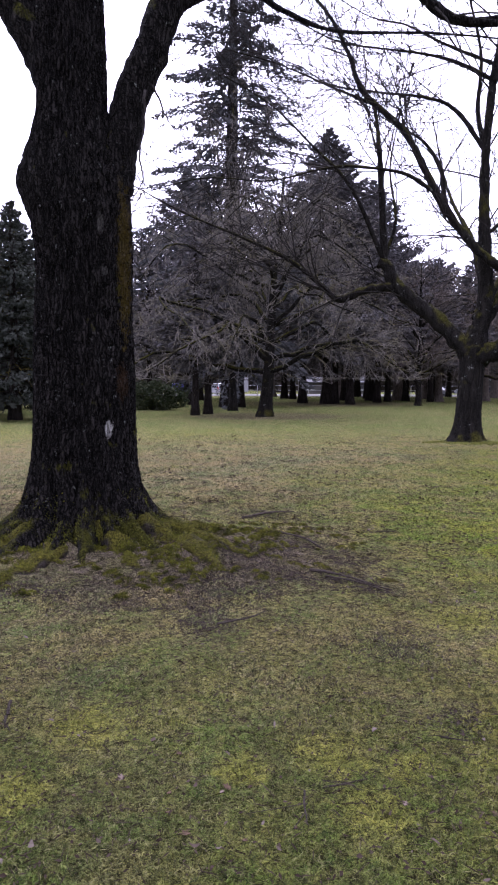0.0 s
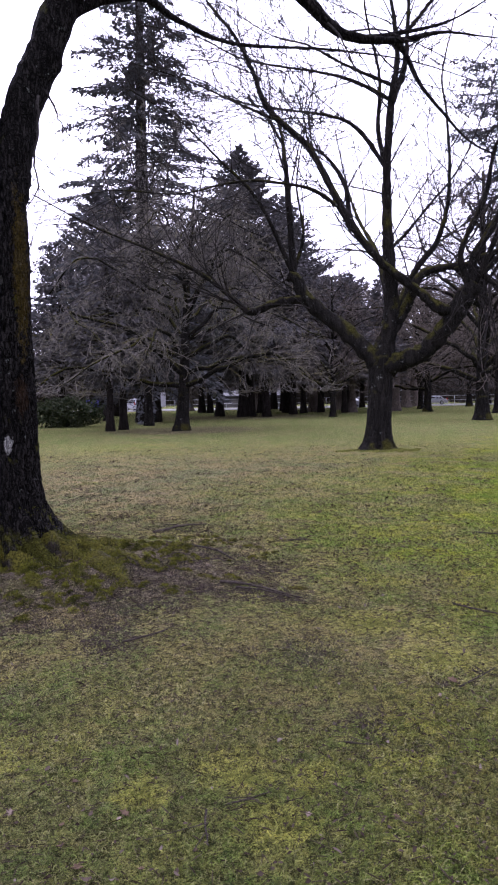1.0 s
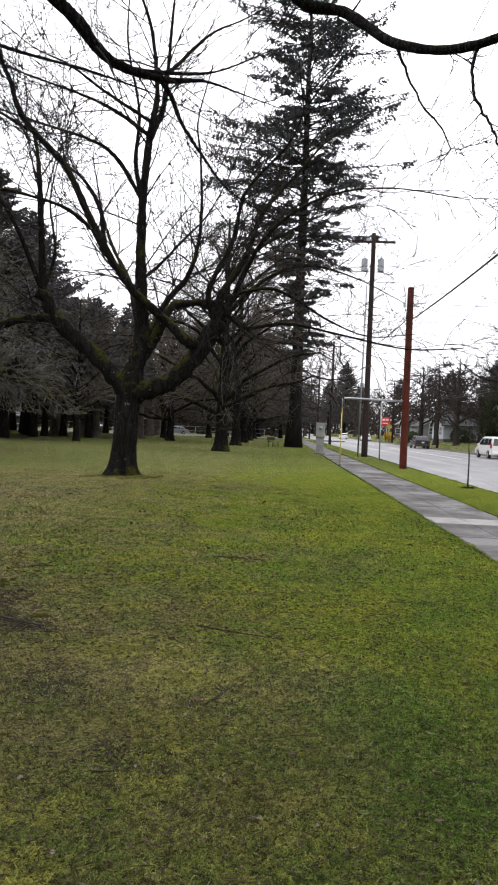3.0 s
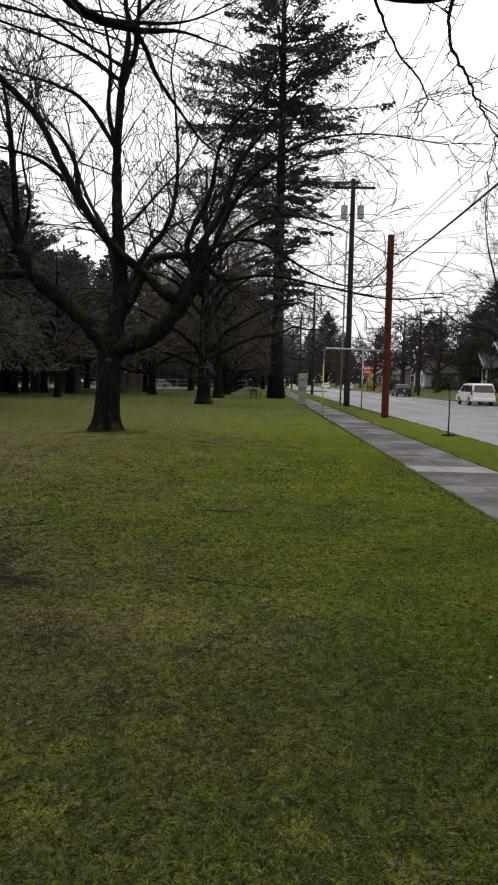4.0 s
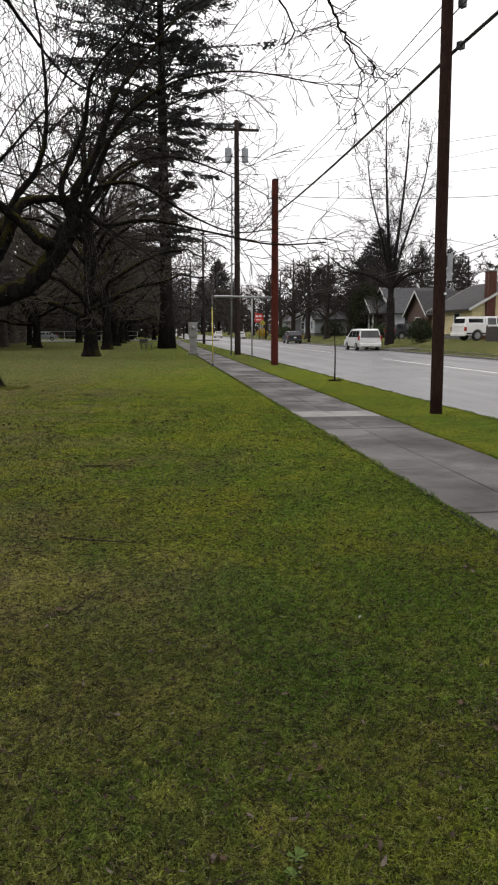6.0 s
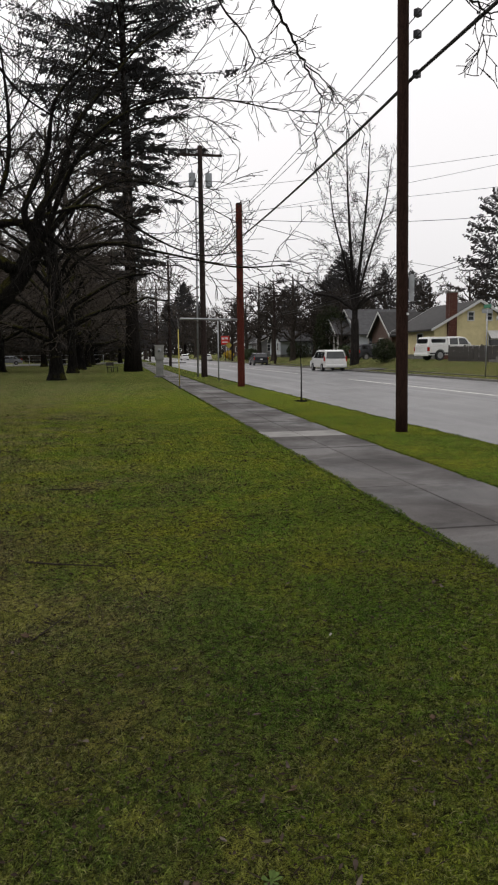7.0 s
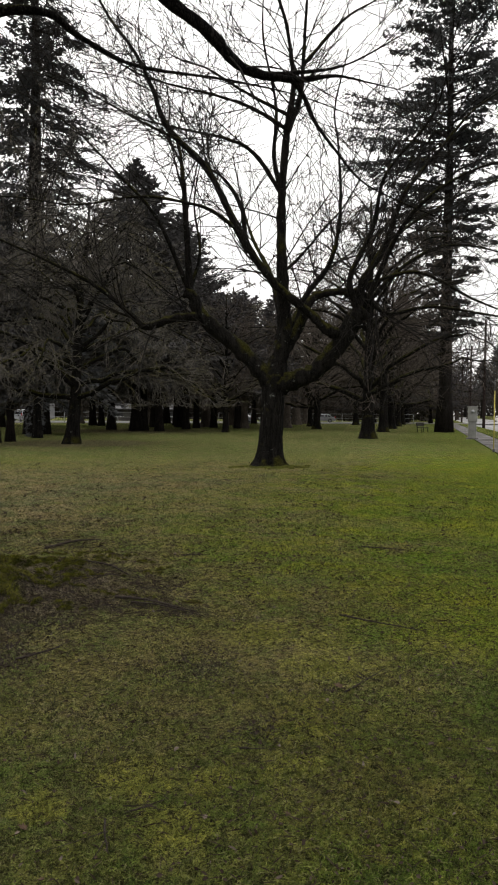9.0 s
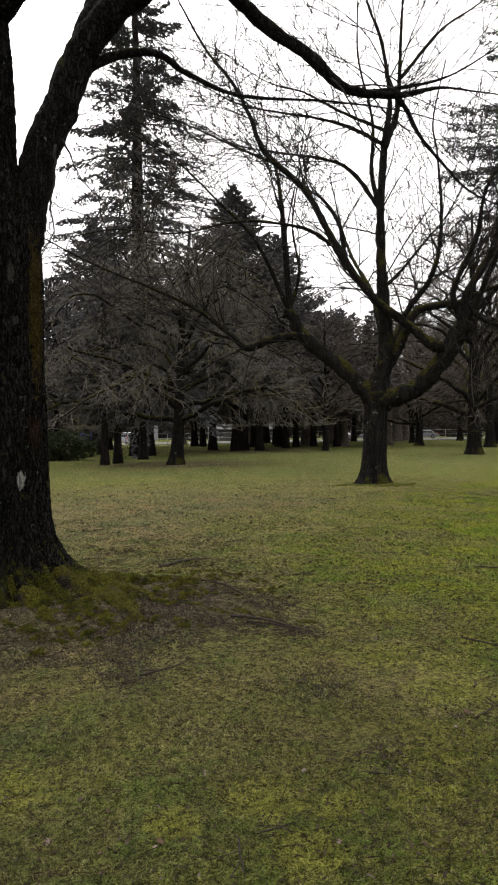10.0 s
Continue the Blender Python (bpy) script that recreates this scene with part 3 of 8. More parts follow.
# ---- the pavement: slabs of concrete between the lawn and the verge ----
pavement = thing("pavement", Matrix(), "damp grey concrete pavement in square slabs", "pavement", kind="structure")
MID_JOINT = 3.37
joints = [5.63 - 1.9 * i for i in range(14, 0, -1)] + [5.63, 7.53, 9.5, 10.85, 12.42, 13.3] + [13.3 + 1.9 * i for i in range(1, 78)]
slab_shapes = {}
for i, (s0, s1) in enumerate(zip(joints, joints[1:])):
    for o0, o1 in ((WALK_A, MID_JOINT), (MID_JOINT, WALK_B)):
        new_one = abs(s0 - 12.42) < 0.01
        key = (round(s1 - s0, 2), o0, new_one)
        if key not in slab_shapes:
            bm = boxed(o0 + 0.003, 0.005, -0.08, o1 - 0.003, s1 - s0 - 0.005, 0.012, bevel=0.010)
            bm.transform(pose(0, 0, 0, 0, 0, STREET))
            ob = slab_shapes[key] = part("slab", bm, CONCRETE_PALE if new_one else CONCRETE, pavement, "pale newer concrete slab" if new_one else "")
        else:
            ob = slab_shapes[key].copy()
            scene.collection.objects.link(ob)
        ob.location = U * s0 + Vector((0, 0, 0.003 * math.sin(i * 2.1 + o0)))


# ---- grass: short blades on the near lawn ----
def grass_mesh(name, count, seed, keep):
    """Short blades, thick near the path and thinner further off: some upright, some lying as dry thatch."""
    rng = np.random.default_rng(seed)
    r_axis = np.linspace(1.0, 21.0, 400)
    mass = np.cumsum(r_axis * np.minimum(1.0, 2.6 / r_axis) ** 1.7 * np.clip((21 - r_axis) / 9, 0, 1))
    r = np.interp(rng.random(count) * mass[-1], mass, r_axis)
    turn = rng.uniform(radians(-78), radians(34), count)
    x, y = -r * np.sin(turn), r * np.cos(turn)
    o = N.x * x + N.y * y
    ok = (o < 2.66) | ((o > 4.28) & (o < 5.98))
    ok &= keep(x, y, rng)
    x, y, d = x[ok], y[ok], r[ok]
    n = len(x)
    lying = rng.random(n) < 0.45
    a = rng.uniform(0, 2 * np.pi, n)
    long = np.where(lying, rng.uniform(0.018, 0.045, n), rng.uniform(0.010, 0.026, n)) * np.clip(d / 7, 1, 1.5)
    h = np.where(lying, rng.uniform(0.004, 0.014, n), long * rng.uniform(0.6, 1.0, n))
    lean = np.where(lying, long, long * rng.uniform(0.2, 0.9, n))
    w = rng.uniform(0.0009, 0.0019, n) * np.clip(d / 2.6, 1.0, 3.6)
    bend = rng.normal(0, 0.35, n)
    z = hump(x, y) - 0.002
    c = np.stack([x, y, z + np.where(lying, rng.uniform(0.004, 0.012, n), 0)], axis=1)
    side = np.stack([-np.sin(a) * w, np.cos(a) * w, np.where(lying, 0.3, 0.0) * w], axis=1)
    mid = c + np.stack([np.cos(a + bend) * lean * 0.5, np.sin(a + bend) * lean * 0.5, h * 0.75], axis=1)
    tip = c + np.stack([np.cos(a - bend) * lean, np.sin(a - bend) * lean, np.where(lying, h * 0.3, h)], axis=1)
    v = np.stack([c, mid + side, tip, mid - side], axis=1).reshape(-1, 3)
    k = np.arange(n)[:, None] * 4
    return from_arrays(name, v, [k + np.array([0, 1, 3]), k + np.array([1, 2, 3])], smooth=False)


def off_roots(x, y, rng):
    """Few blades on the trodden root plate and in the bare patches."""
    d = np.hypot((x - MAPLE.x - 0.5) / 1.25, (y - MAPLE.y + 0.35))
    thin = np.clip((d - 1.0) / 1.0, 0.03, 1)
    for px, py, r in ((-0.32, 4.5, 0.42), (0.75, 5.75, 0.7), (0.2, 6.6, 0.7), (1.35, 4.55, 0.35), (0.9, 3.4, 0.25), (1.47, 4.63, 0.3), (0.36, 2.86, 0.16), (0.46, 2.49, 0.17), (-0.02, 2.79, 0.14), (-0.76, 3.18, 0.22), (-0.9, 2.6, 0.2), (1.72, 4.2, 0.3), (1.45, 1.48, 0.14)):
        thin = np.minimum(thin, np.clip(np.hypot(x - px, (y - py)) / r - 0.6, 0.03, 1))
    patch = 0.5 + 0.5 * np.sin(x * 3.1 + 2 * np.sin(y * 2.3)) * np.sin(y * 3.7 + 1.5 * np.sin(x * 2.9))
    return rng.random(len(x)) < thin * (0.55 + 0.45 * patch)


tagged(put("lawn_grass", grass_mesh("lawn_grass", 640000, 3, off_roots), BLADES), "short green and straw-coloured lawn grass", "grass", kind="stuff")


# ---- trees ----
def wander(rng, d, amount):
    return Vector((d.x + rng.gauss(0, amount), d.y + rng.gauss(0, amount), d.z + rng.gauss(0, amount))).normalized()


def grow(b, rng, p, d, length, r, level, spec):
    """A branch with its side branches, down to the last level."""
    k = spec["seg"][level]
    step = length / k
    pts, rs, p, d = [p.copy()], [r], p.copy(), d.normalized()
    bow = spec.get("bow", 0.0)
    bend = Vector((rng.gauss(0, bow), rng.gauss(0, bow), rng.gauss(0, bow)))
    for i in range(k):
        d = wander(rng, d + bend, spec["wild"][level])
        d = (d + Vector((0, 0, spec["lift"][level]))).normalized()
        if p.z < 1.9 and d.z < 0.1:
            d = Vector((d.x, d.y, 0.15)).normalized()
        p = p + d * step
        pts.append(p.copy())
        rs.append(max(spec["tip"], r * (1 - (i + 1) / k * spec["taper"])))
    b.add(pts, rs, spec["sides"][level])
    if level + 1 < len(spec["seg"]):
        sprout(b, rng, pts, rs, length, level, spec, spec["first"][level])


def sprout(b, rng, pts, rs, length, level, spec, first=0.25, count=None, bias=None):
    n = spec["kids"][level] if count is None else count
    turn = rng.uniform(0, 6.28)
    for j in range(n):
        t = first + (1 - first) * (j + rng.random()) / n
        f = t * (len(pts) - 1)
        i = min(int(f), len(pts) - 2)
        q = pts[i].lerp(pts[i + 1], f - i)
        d = (pts[i + 1] - pts[i]).normalized()
        turn += 2.4 + rng.gauss(0, 0.5)
        a = d.orthogonal().normalized()
        c = d.cross(a)
        ang = radians(rng.gauss(spec["angle"][level], 10))
        e = d * math.cos(ang) + (a * math.cos(turn) + c * math.sin(turn)) * math.sin(ang)
        if bias is not None:
            e = (e + bias).normalized()
        size = length * spec["ratio"][level] * (1.08 - 0.62 * t) * rng.uniform(0.65, 1.25)
        grow(b, rng, q, e, max(size, 0.12), max(spec["tip"], rs[i] * spec["thin"][level]), level + 1, spec)


BARE = dict(seg=[6, 6, 5, 4, 3], wild=[0.08, 0.11, 0.11, 0.13, 0.15], lift=[0.03, 0.03, 0.03, 0.02, 0.02], sides=[8, 6, 5, 3, 3], kids=[8, 8, 6, 4, 0],
            first=[0.25, 0.18, 0.15, 0.15, 0], angle=[52, 52, 50, 48, 48], ratio=[0.55, 0.5, 0.48, 0.5, 0.5], thin=[0.5, 0.5, 0.52, 0.6, 0.6], taper=0.75, tip=0.0045)


def lobed_trunk(name, rings, around, roots, rough, seed, burl=None):
    """A trunk of rings (centre x, centre y, z, radius), with root swellings and furrowed bark."""
    zs = [q[2] for q in rings]
    levels = np.concatenate([np.linspace(zs[0], 0.9, 44)[:-1], np.linspace(0.9, zs[-1], max(20, int((zs[-1] - 0.9) / 0.03)))])
    cx, cy, cr = (np.interp(levels, zs, [q[i] for q in rings]) for i in (0, 1, 3))
    a = np.linspace(0, 2 * np.pi, around, endpoint=False)
    v = []
    for z, x0, y0, r in zip(levels, cx, cy, cr):
        for t in a:
            f = 0.0
            for at_, wide, much, high in roots:
                da = (t - at_ + np.pi) % (2 * np.pi) - np.pi
                f += much * math.exp(-(da / wide) ** 2) * math.exp(-max(z, 0) / high)
            if burl:
                da = (t - burl[0] + np.pi) % (2 * np.pi) - np.pi
                f += burl[2] * math.exp(-(da / burl[1]) ** 2 - ((z - burl[3]) / 0.32) ** 2)
            q = Vector((math.cos(t) * 2.6, math.sin(t) * 2.6, z * 0.9 + seed))
            g = noise.noise(Vector((math.cos(t) * 11, math.sin(t) * 11, z * 4.0 + seed))) + 0.45 * noise.noise(Vector((math.cos(t) * 23, math.sin(t) * 23, z * 12.0)))
            lump = noise.noise(q) * 0.05
            ridge = (0.35 - abs(g)) * rough
            rr = r * (1 + lump) + f + ridge
            v.append((x0 + math.cos(t) * rr, y0 + math.sin(t) * rr, z))
    n, m = len(levels), around
    k = np.arange(n * m).reshape(n, m)
    k2 = np.roll(k, -1, axis=1)
    quads = np.stack([k[:-1], k2[:-1], k2[1:], k[1:]], axis=-1).reshape(-1, 4)
    return from_arrays(name, v, [quads])


def limb_mesh(name, pts, r0, r1, sides=14, rough=0.12, seed=0, per=6):
    """A thick crooked limb with an uneven skin."""
    line = spline(pts, per)
    f = np.linspace(0, 1, len(line))
    rs = r1 + (r0 - r1) * (1 - f) ** 1.5 if not isinstance(r0, tuple) else np.interp(f, np.linspace(0, 1, len(r0)), r0)
    b = Branches()
    b.add(line, rs, sides)
    me = b.mesh(name)
    for v in me.vertices:
        i = min(v.index // sides, len(line) - 1)
        c = line[i]
        off = v.co - c
        n = noise.noise(v.co * 5 + Vector((seed, 0, 0))) + 0.6 * noise.noise(v.co * 13)
        v.co = c + off * (1 + rough * n)
    return me, line, list(rs)


# the near maple, with its root plate
near_maple = thing("maple_tree", Matrix.Translation(MAPLE), "large old bare maple with furrowed dark bark and mossy roots", "tree", "bare maples")
rings = [(0.02, -0.03, -0.15, 0.66), (0.02, -0.03, 0.0, 0.62), (0.02, -0.02, 0.15, 0.575), (0.01, 0.0, 0.35, 0.51), (-0.02, 0, 0.6, 0.49), (-0.03, 0, 0.9, 0.475), (-0.035, 0, 1.4, 0.462), (-0.035, 0, 2.2, 0.445), (-0.01, 0.0, 2.8, 0.44), (-0.03, 0.0, 3.2, 0.445), (-0.06, 0, 3.5, 0.44), (-0.10, 0, 3.8, 0.38), (-0.11, 0.0, 4.2, 0.305), (-0.11, 0, 4.7, 0.30), (-0.13, 0, 5.3, 0.28), (-0.2, 0.1, 6.2, 0.25), (-0.2, 0.2, 8.2, 0.17)]
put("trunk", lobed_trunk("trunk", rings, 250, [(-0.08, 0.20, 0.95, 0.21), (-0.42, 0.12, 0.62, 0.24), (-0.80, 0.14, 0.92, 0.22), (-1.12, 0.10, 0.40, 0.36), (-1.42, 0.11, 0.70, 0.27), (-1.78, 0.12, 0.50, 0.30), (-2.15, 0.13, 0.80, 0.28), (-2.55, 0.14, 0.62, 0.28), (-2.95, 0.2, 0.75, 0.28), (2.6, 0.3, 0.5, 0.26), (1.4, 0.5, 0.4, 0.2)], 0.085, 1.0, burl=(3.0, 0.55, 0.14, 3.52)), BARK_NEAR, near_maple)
near_limbs = [
    ([(0.20, 0.0, 3.0), (0.30, 0.02, 3.65), (0.42, 0.06, 4.25), (0.66, 0.1, 4.85), (0.88, 0.1, 5.4), (1.28, -0.05, 5.75), (1.85, -0.28, 6.0), (2.2, -0.2, 5.88), (2.62, 0.0, 5.64), (3.10, 0.03, 5.36), (3.33, 0.0, 5.12), (3.57, -0.05, 4.98), (4.01, -0.1, 4.95), (4.4, -0.14, 5.02), (4.75, -0.22, 4.96), (5.2, -0.3, 4.88)], (0.20, 0.185, 0.165, 0.16, 0.16, 0.14, 0.095, 0.075, 0.068, 0.06, 0.055, 0.045, 0.03, 0.016, 0.008, 0.004), 0.05),
    ([(3.95, -0.1, 4.94), (4.1, 0.0, 4.85), (4.23, 0.0, 4.60), (4.43, -0.08, 4.3), (4.68, -0.18, 3.98), (5.01, -0.3, 3.78), (5.4, -0.44, 3.6)], 0.032, 0.006),
    ([(3.6, -0.05, 4.97), (4.0, 0.0, 5.06), (4.6, 0.05, 5.25), (5.3, 0.1, 5.7)], 0.032, 0.007),
    ([(-0.12, 0.0, 4.2), (-0.55, 0.0, 5.0), (-1.0, -0.1, 5.5), (-1.9, -0.2, 6.3), (-3.0, -0.2, 7.2)], 0.22, 0.10),
    ([(0.86, 0.1, 5.3), (1.0, 0.3, 6.0), (1.2, 0.6, 7.0), (1.5, 0.8, 8.4)], 0.15, 0.07),
    ([(0.66, 0.08, 4.85), (1.0, 0.15, 5.25), (1.53, 0.24, 5.42), (1.9, 0.53, 5.37), (2.5, 0.87, 5.33), (3.66, 1.25, 5.49), (4.8, 1.6, 5.55), (6.2, 2.0, 5.4)], 0.06, 0.005),
    ([(0.0, 0.0, 5.6), (1.6, -0.6, 6.8), (3.4, -0.8, 6.95), (4.6, -0.75, 6.2), (5.08, -0.79, 5.72), (5.48, -1.05, 5.58), (5.62, -1.73, 5.0), (5.85, -2.52, 4.72), (6.3, -3.6, 4.9)], (0.17, 0.11, 0.08, 0.062, 0.055, 0.05, 0.044, 0.038, 0.03), 0.05),
]
near_twigs = Branches()
rng = random.Random(11)
for i, (pts, r0, r1) in enumerate(near_limbs):
    me, line, rs = limb_mesh("limb", pts, r0, r1, 24, 0.20, i * 3.0, 14)
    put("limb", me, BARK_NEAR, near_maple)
    spec = dict(BARE, seg=[6, 7, 7, 6, 4], wild=[0.08, 0.06, 0.06, 0.06, 0.08], angle=[50, 44, 38, 38, 36], kids=[4, 3, 3, 2, 0], ratio=[0.2, 0.5, 0.52, 0.5, 0.5], tip=0.0045, bow=0.06)
    sprout(near_twigs, rng, line, [q * 0.45 for q in rs], 1.6 if i == 6 else 3.6, 1, spec, 0.62, 3 if i == 6 else 6)
hanging = [
    ([(0.60, -0.12, 4.32), (0.59, -0.14, 4.0), (0.55, -0.14, 3.75), (0.57, -0.14, 3.5), (0.46, -0.14, 3.3)], 0.015),
    ([(0.66, -0.05, 4.4), (0.74, -0.08, 4.22), (0.78, -0.08, 4.1), (0.9, 0, 3.95)], 0.011),
    ([(5.66, -1.65, 5.0), (5.82, -1.56, 4.92), (5.97, -1.53, 4.78), (6.04, -1.58, 4.63), (6.16, -1.66, 4.45), (6.26, -1.72, 4.23), (6.22, -1.7, 4.13), (6.17, -1.66, 4.0)], 0.014),
    ([(6.26, -1.72, 4.23), (6.35, -1.78, 4.21), (6.44, -1.83, 4.28), (6.55, -1.91, 4.32)], 0.005),
    ([(5.84, -2.48, 4.74), (5.85, -2.4, 4.58), (5.87, -2.4, 4.42), (5.9, -2.43, 4.27), (5.97, -2.49, 4.12), (6.02, -2.53, 3.98), (6.07, -2.58, 3.86), (6.11, -2.61, 3.76), (6.17, -2.66, 3.61)], 0.017),
    ([(6.07, -2.58, 3.86), (6.16, -2.65, 3.78), (6.21, -2.7, 3.69), (6.3, -2.77, 3.6), (6.37, -2.83, 3.55)], 0.006),
    ([(6.17, -2.66, 3.61), (6.17, -2.66, 3.51), (6.14, -2.64, 3.38), (6.13, -2.63, 3.24), (6.18, -2.66, 3.11)], 0.006),
    ([(6.17, -2.66, 3.61), (6.23, -2.71, 3.58), (6.32, -2.79, 3.51), (6.37, -2.83, 3.42)], 0.005),
    ([(6.3, -3.6, 4.9), (6.34, -3.75, 4.3), (6.39, -3.83, 4.03), (6.44, -3.89, 3.98), (6.5, -3.96, 3.9), (6.55, -4.02, 3.88)], 0.014),
    ([(6.5, -3.96, 3.9), (6.49, -3.94, 3.79), (6.49, -3.95, 3.7), (6.45, -3.89, 3.55)], 0.006),
]
SPURS = dict(BARE, seg=[4, 5, 6, 5, 4], wild=[0.1, 0.08, 0.08, 0.08, 0.1], kids=[0, 0, 2, 1, 0], ratio=[0.5, 0.5, 0.6, 0.5, 0.5], angle=[50, 52, 50, 46, 44], thin=[0.5, 0.5, 0.5, 0.6, 0.6], tip=0.0034, lift=[0, 0, -0.01, -0.02, -0.02], bow=0.08)
for pts, r in hanging:
    line = spline(pts, 4)
    line = [q + Vector((rng.gauss(0, 0.007), rng.gauss(0, 0.007), rng.gauss(0, 0.006))) if n else q for n, q in enumerate(line)]
    rs = list(np.linspace(r, r * 0.35, len(line)))
    near_twigs.add(line, rs, 6)
    sprout(near_twigs, rng, line, rs, 0.62, 1, SPURS, 0.3, max(4, len(pts)))
put("crown", near_twigs.mesh("crown"), BARK_TWIG, near_maple, kind="stuff")
# roots that run out into the lawn
for i, pts in enumerate(([(0.35, -0.1, 0.35), (0.95, -0.3, 0.22), (1.5, -0.75, 0.12), (2.2, -1.15, 0.03), (2.9, -1.45, -0.02)], [(0.4, 0.1, 0.25), (1.1, 0.15, 0.15), (1.7, 0.2, 0.08), (2.3, 0.35, 0.0)], [(0.2, -0.4, 0.3), (0.5, -0.95, 0.17), (0.85, -1.5, 0.12), (1.15, -2.1, 0.03)], [(-0.1, -0.45, 0.3), (-0.15, -1.0, 0.2), (-0.35, -1.6, 0.1), (-0.3, -2.1, 0.0)],
                         [(-0.4, -0.3, 0.3), (-0.95, -0.8, 0.2), (-1.5, -1.2, 0.12), (-2.1, -1.5, 0.05)], [(-0.5, 0.1, 0.3), (-1.2, 0.1, 0.16), (-2.0, 0.0, 0.04)], [(0.5, -0.25, 0.2), (1.1, -0.75, 0.16), (1.4, -1.3, 0.08), (1.9, -1.7, 0.0)])):
    pts = [(x, y, float(hump(np.float64(MAPLE.x + x), np.float64(MAPLE.y + y))) + (0.0, -0.03, -0.045, -0.05, -0.05)[j]) for j, (x, y, z) in enumerate(pts)]
    me, line, rs = limb_mesh("root", pts, 0.15, 0.04, 20, 0.75, i * 7.0, 12)
    put("root", me, BARK_ROOT, near_maple)

# the second maple, standing free on the lawn
M2 = Vector((6.00, 19.38, -0.03))
M2_R, M2_F = Vector((0.956, -0.294, 0)), Vector((0.294, 0.956, 0))
second = thing("maple_tree", Matrix.Translation(M2), "bare spreading maple with mossy forked limbs on the lawn", "tree", "bare maples")
second.scale = (0.955, 0.955, 0.955)
put("trunk", lobed_trunk("trunk", [(0, 0, -0.1, 0.46), (0, 0, 0.3, 0.40), (0.02, 0, 0.8, 0.355), (0.06, 0, 1.5, 0.335), (0.10, 0, 2.2, 0.345), (0.15, 0, 2.75, 0.37), (0.2, 0, 3.1, 0.32), (0.24, 0, 3.4, 0.24)], 72, [(0.0, 0.45, 0.30, 0.20), (-1.2, 0.4, 0.2, 0.2), (-2.4, 0.4, 0.22, 0.22), (3.1, 0.4, 0.30, 0.20), (1.4, 0.5, 0.3, 0.2)], 0.04, 4.0), BARK_MAPLE, second)
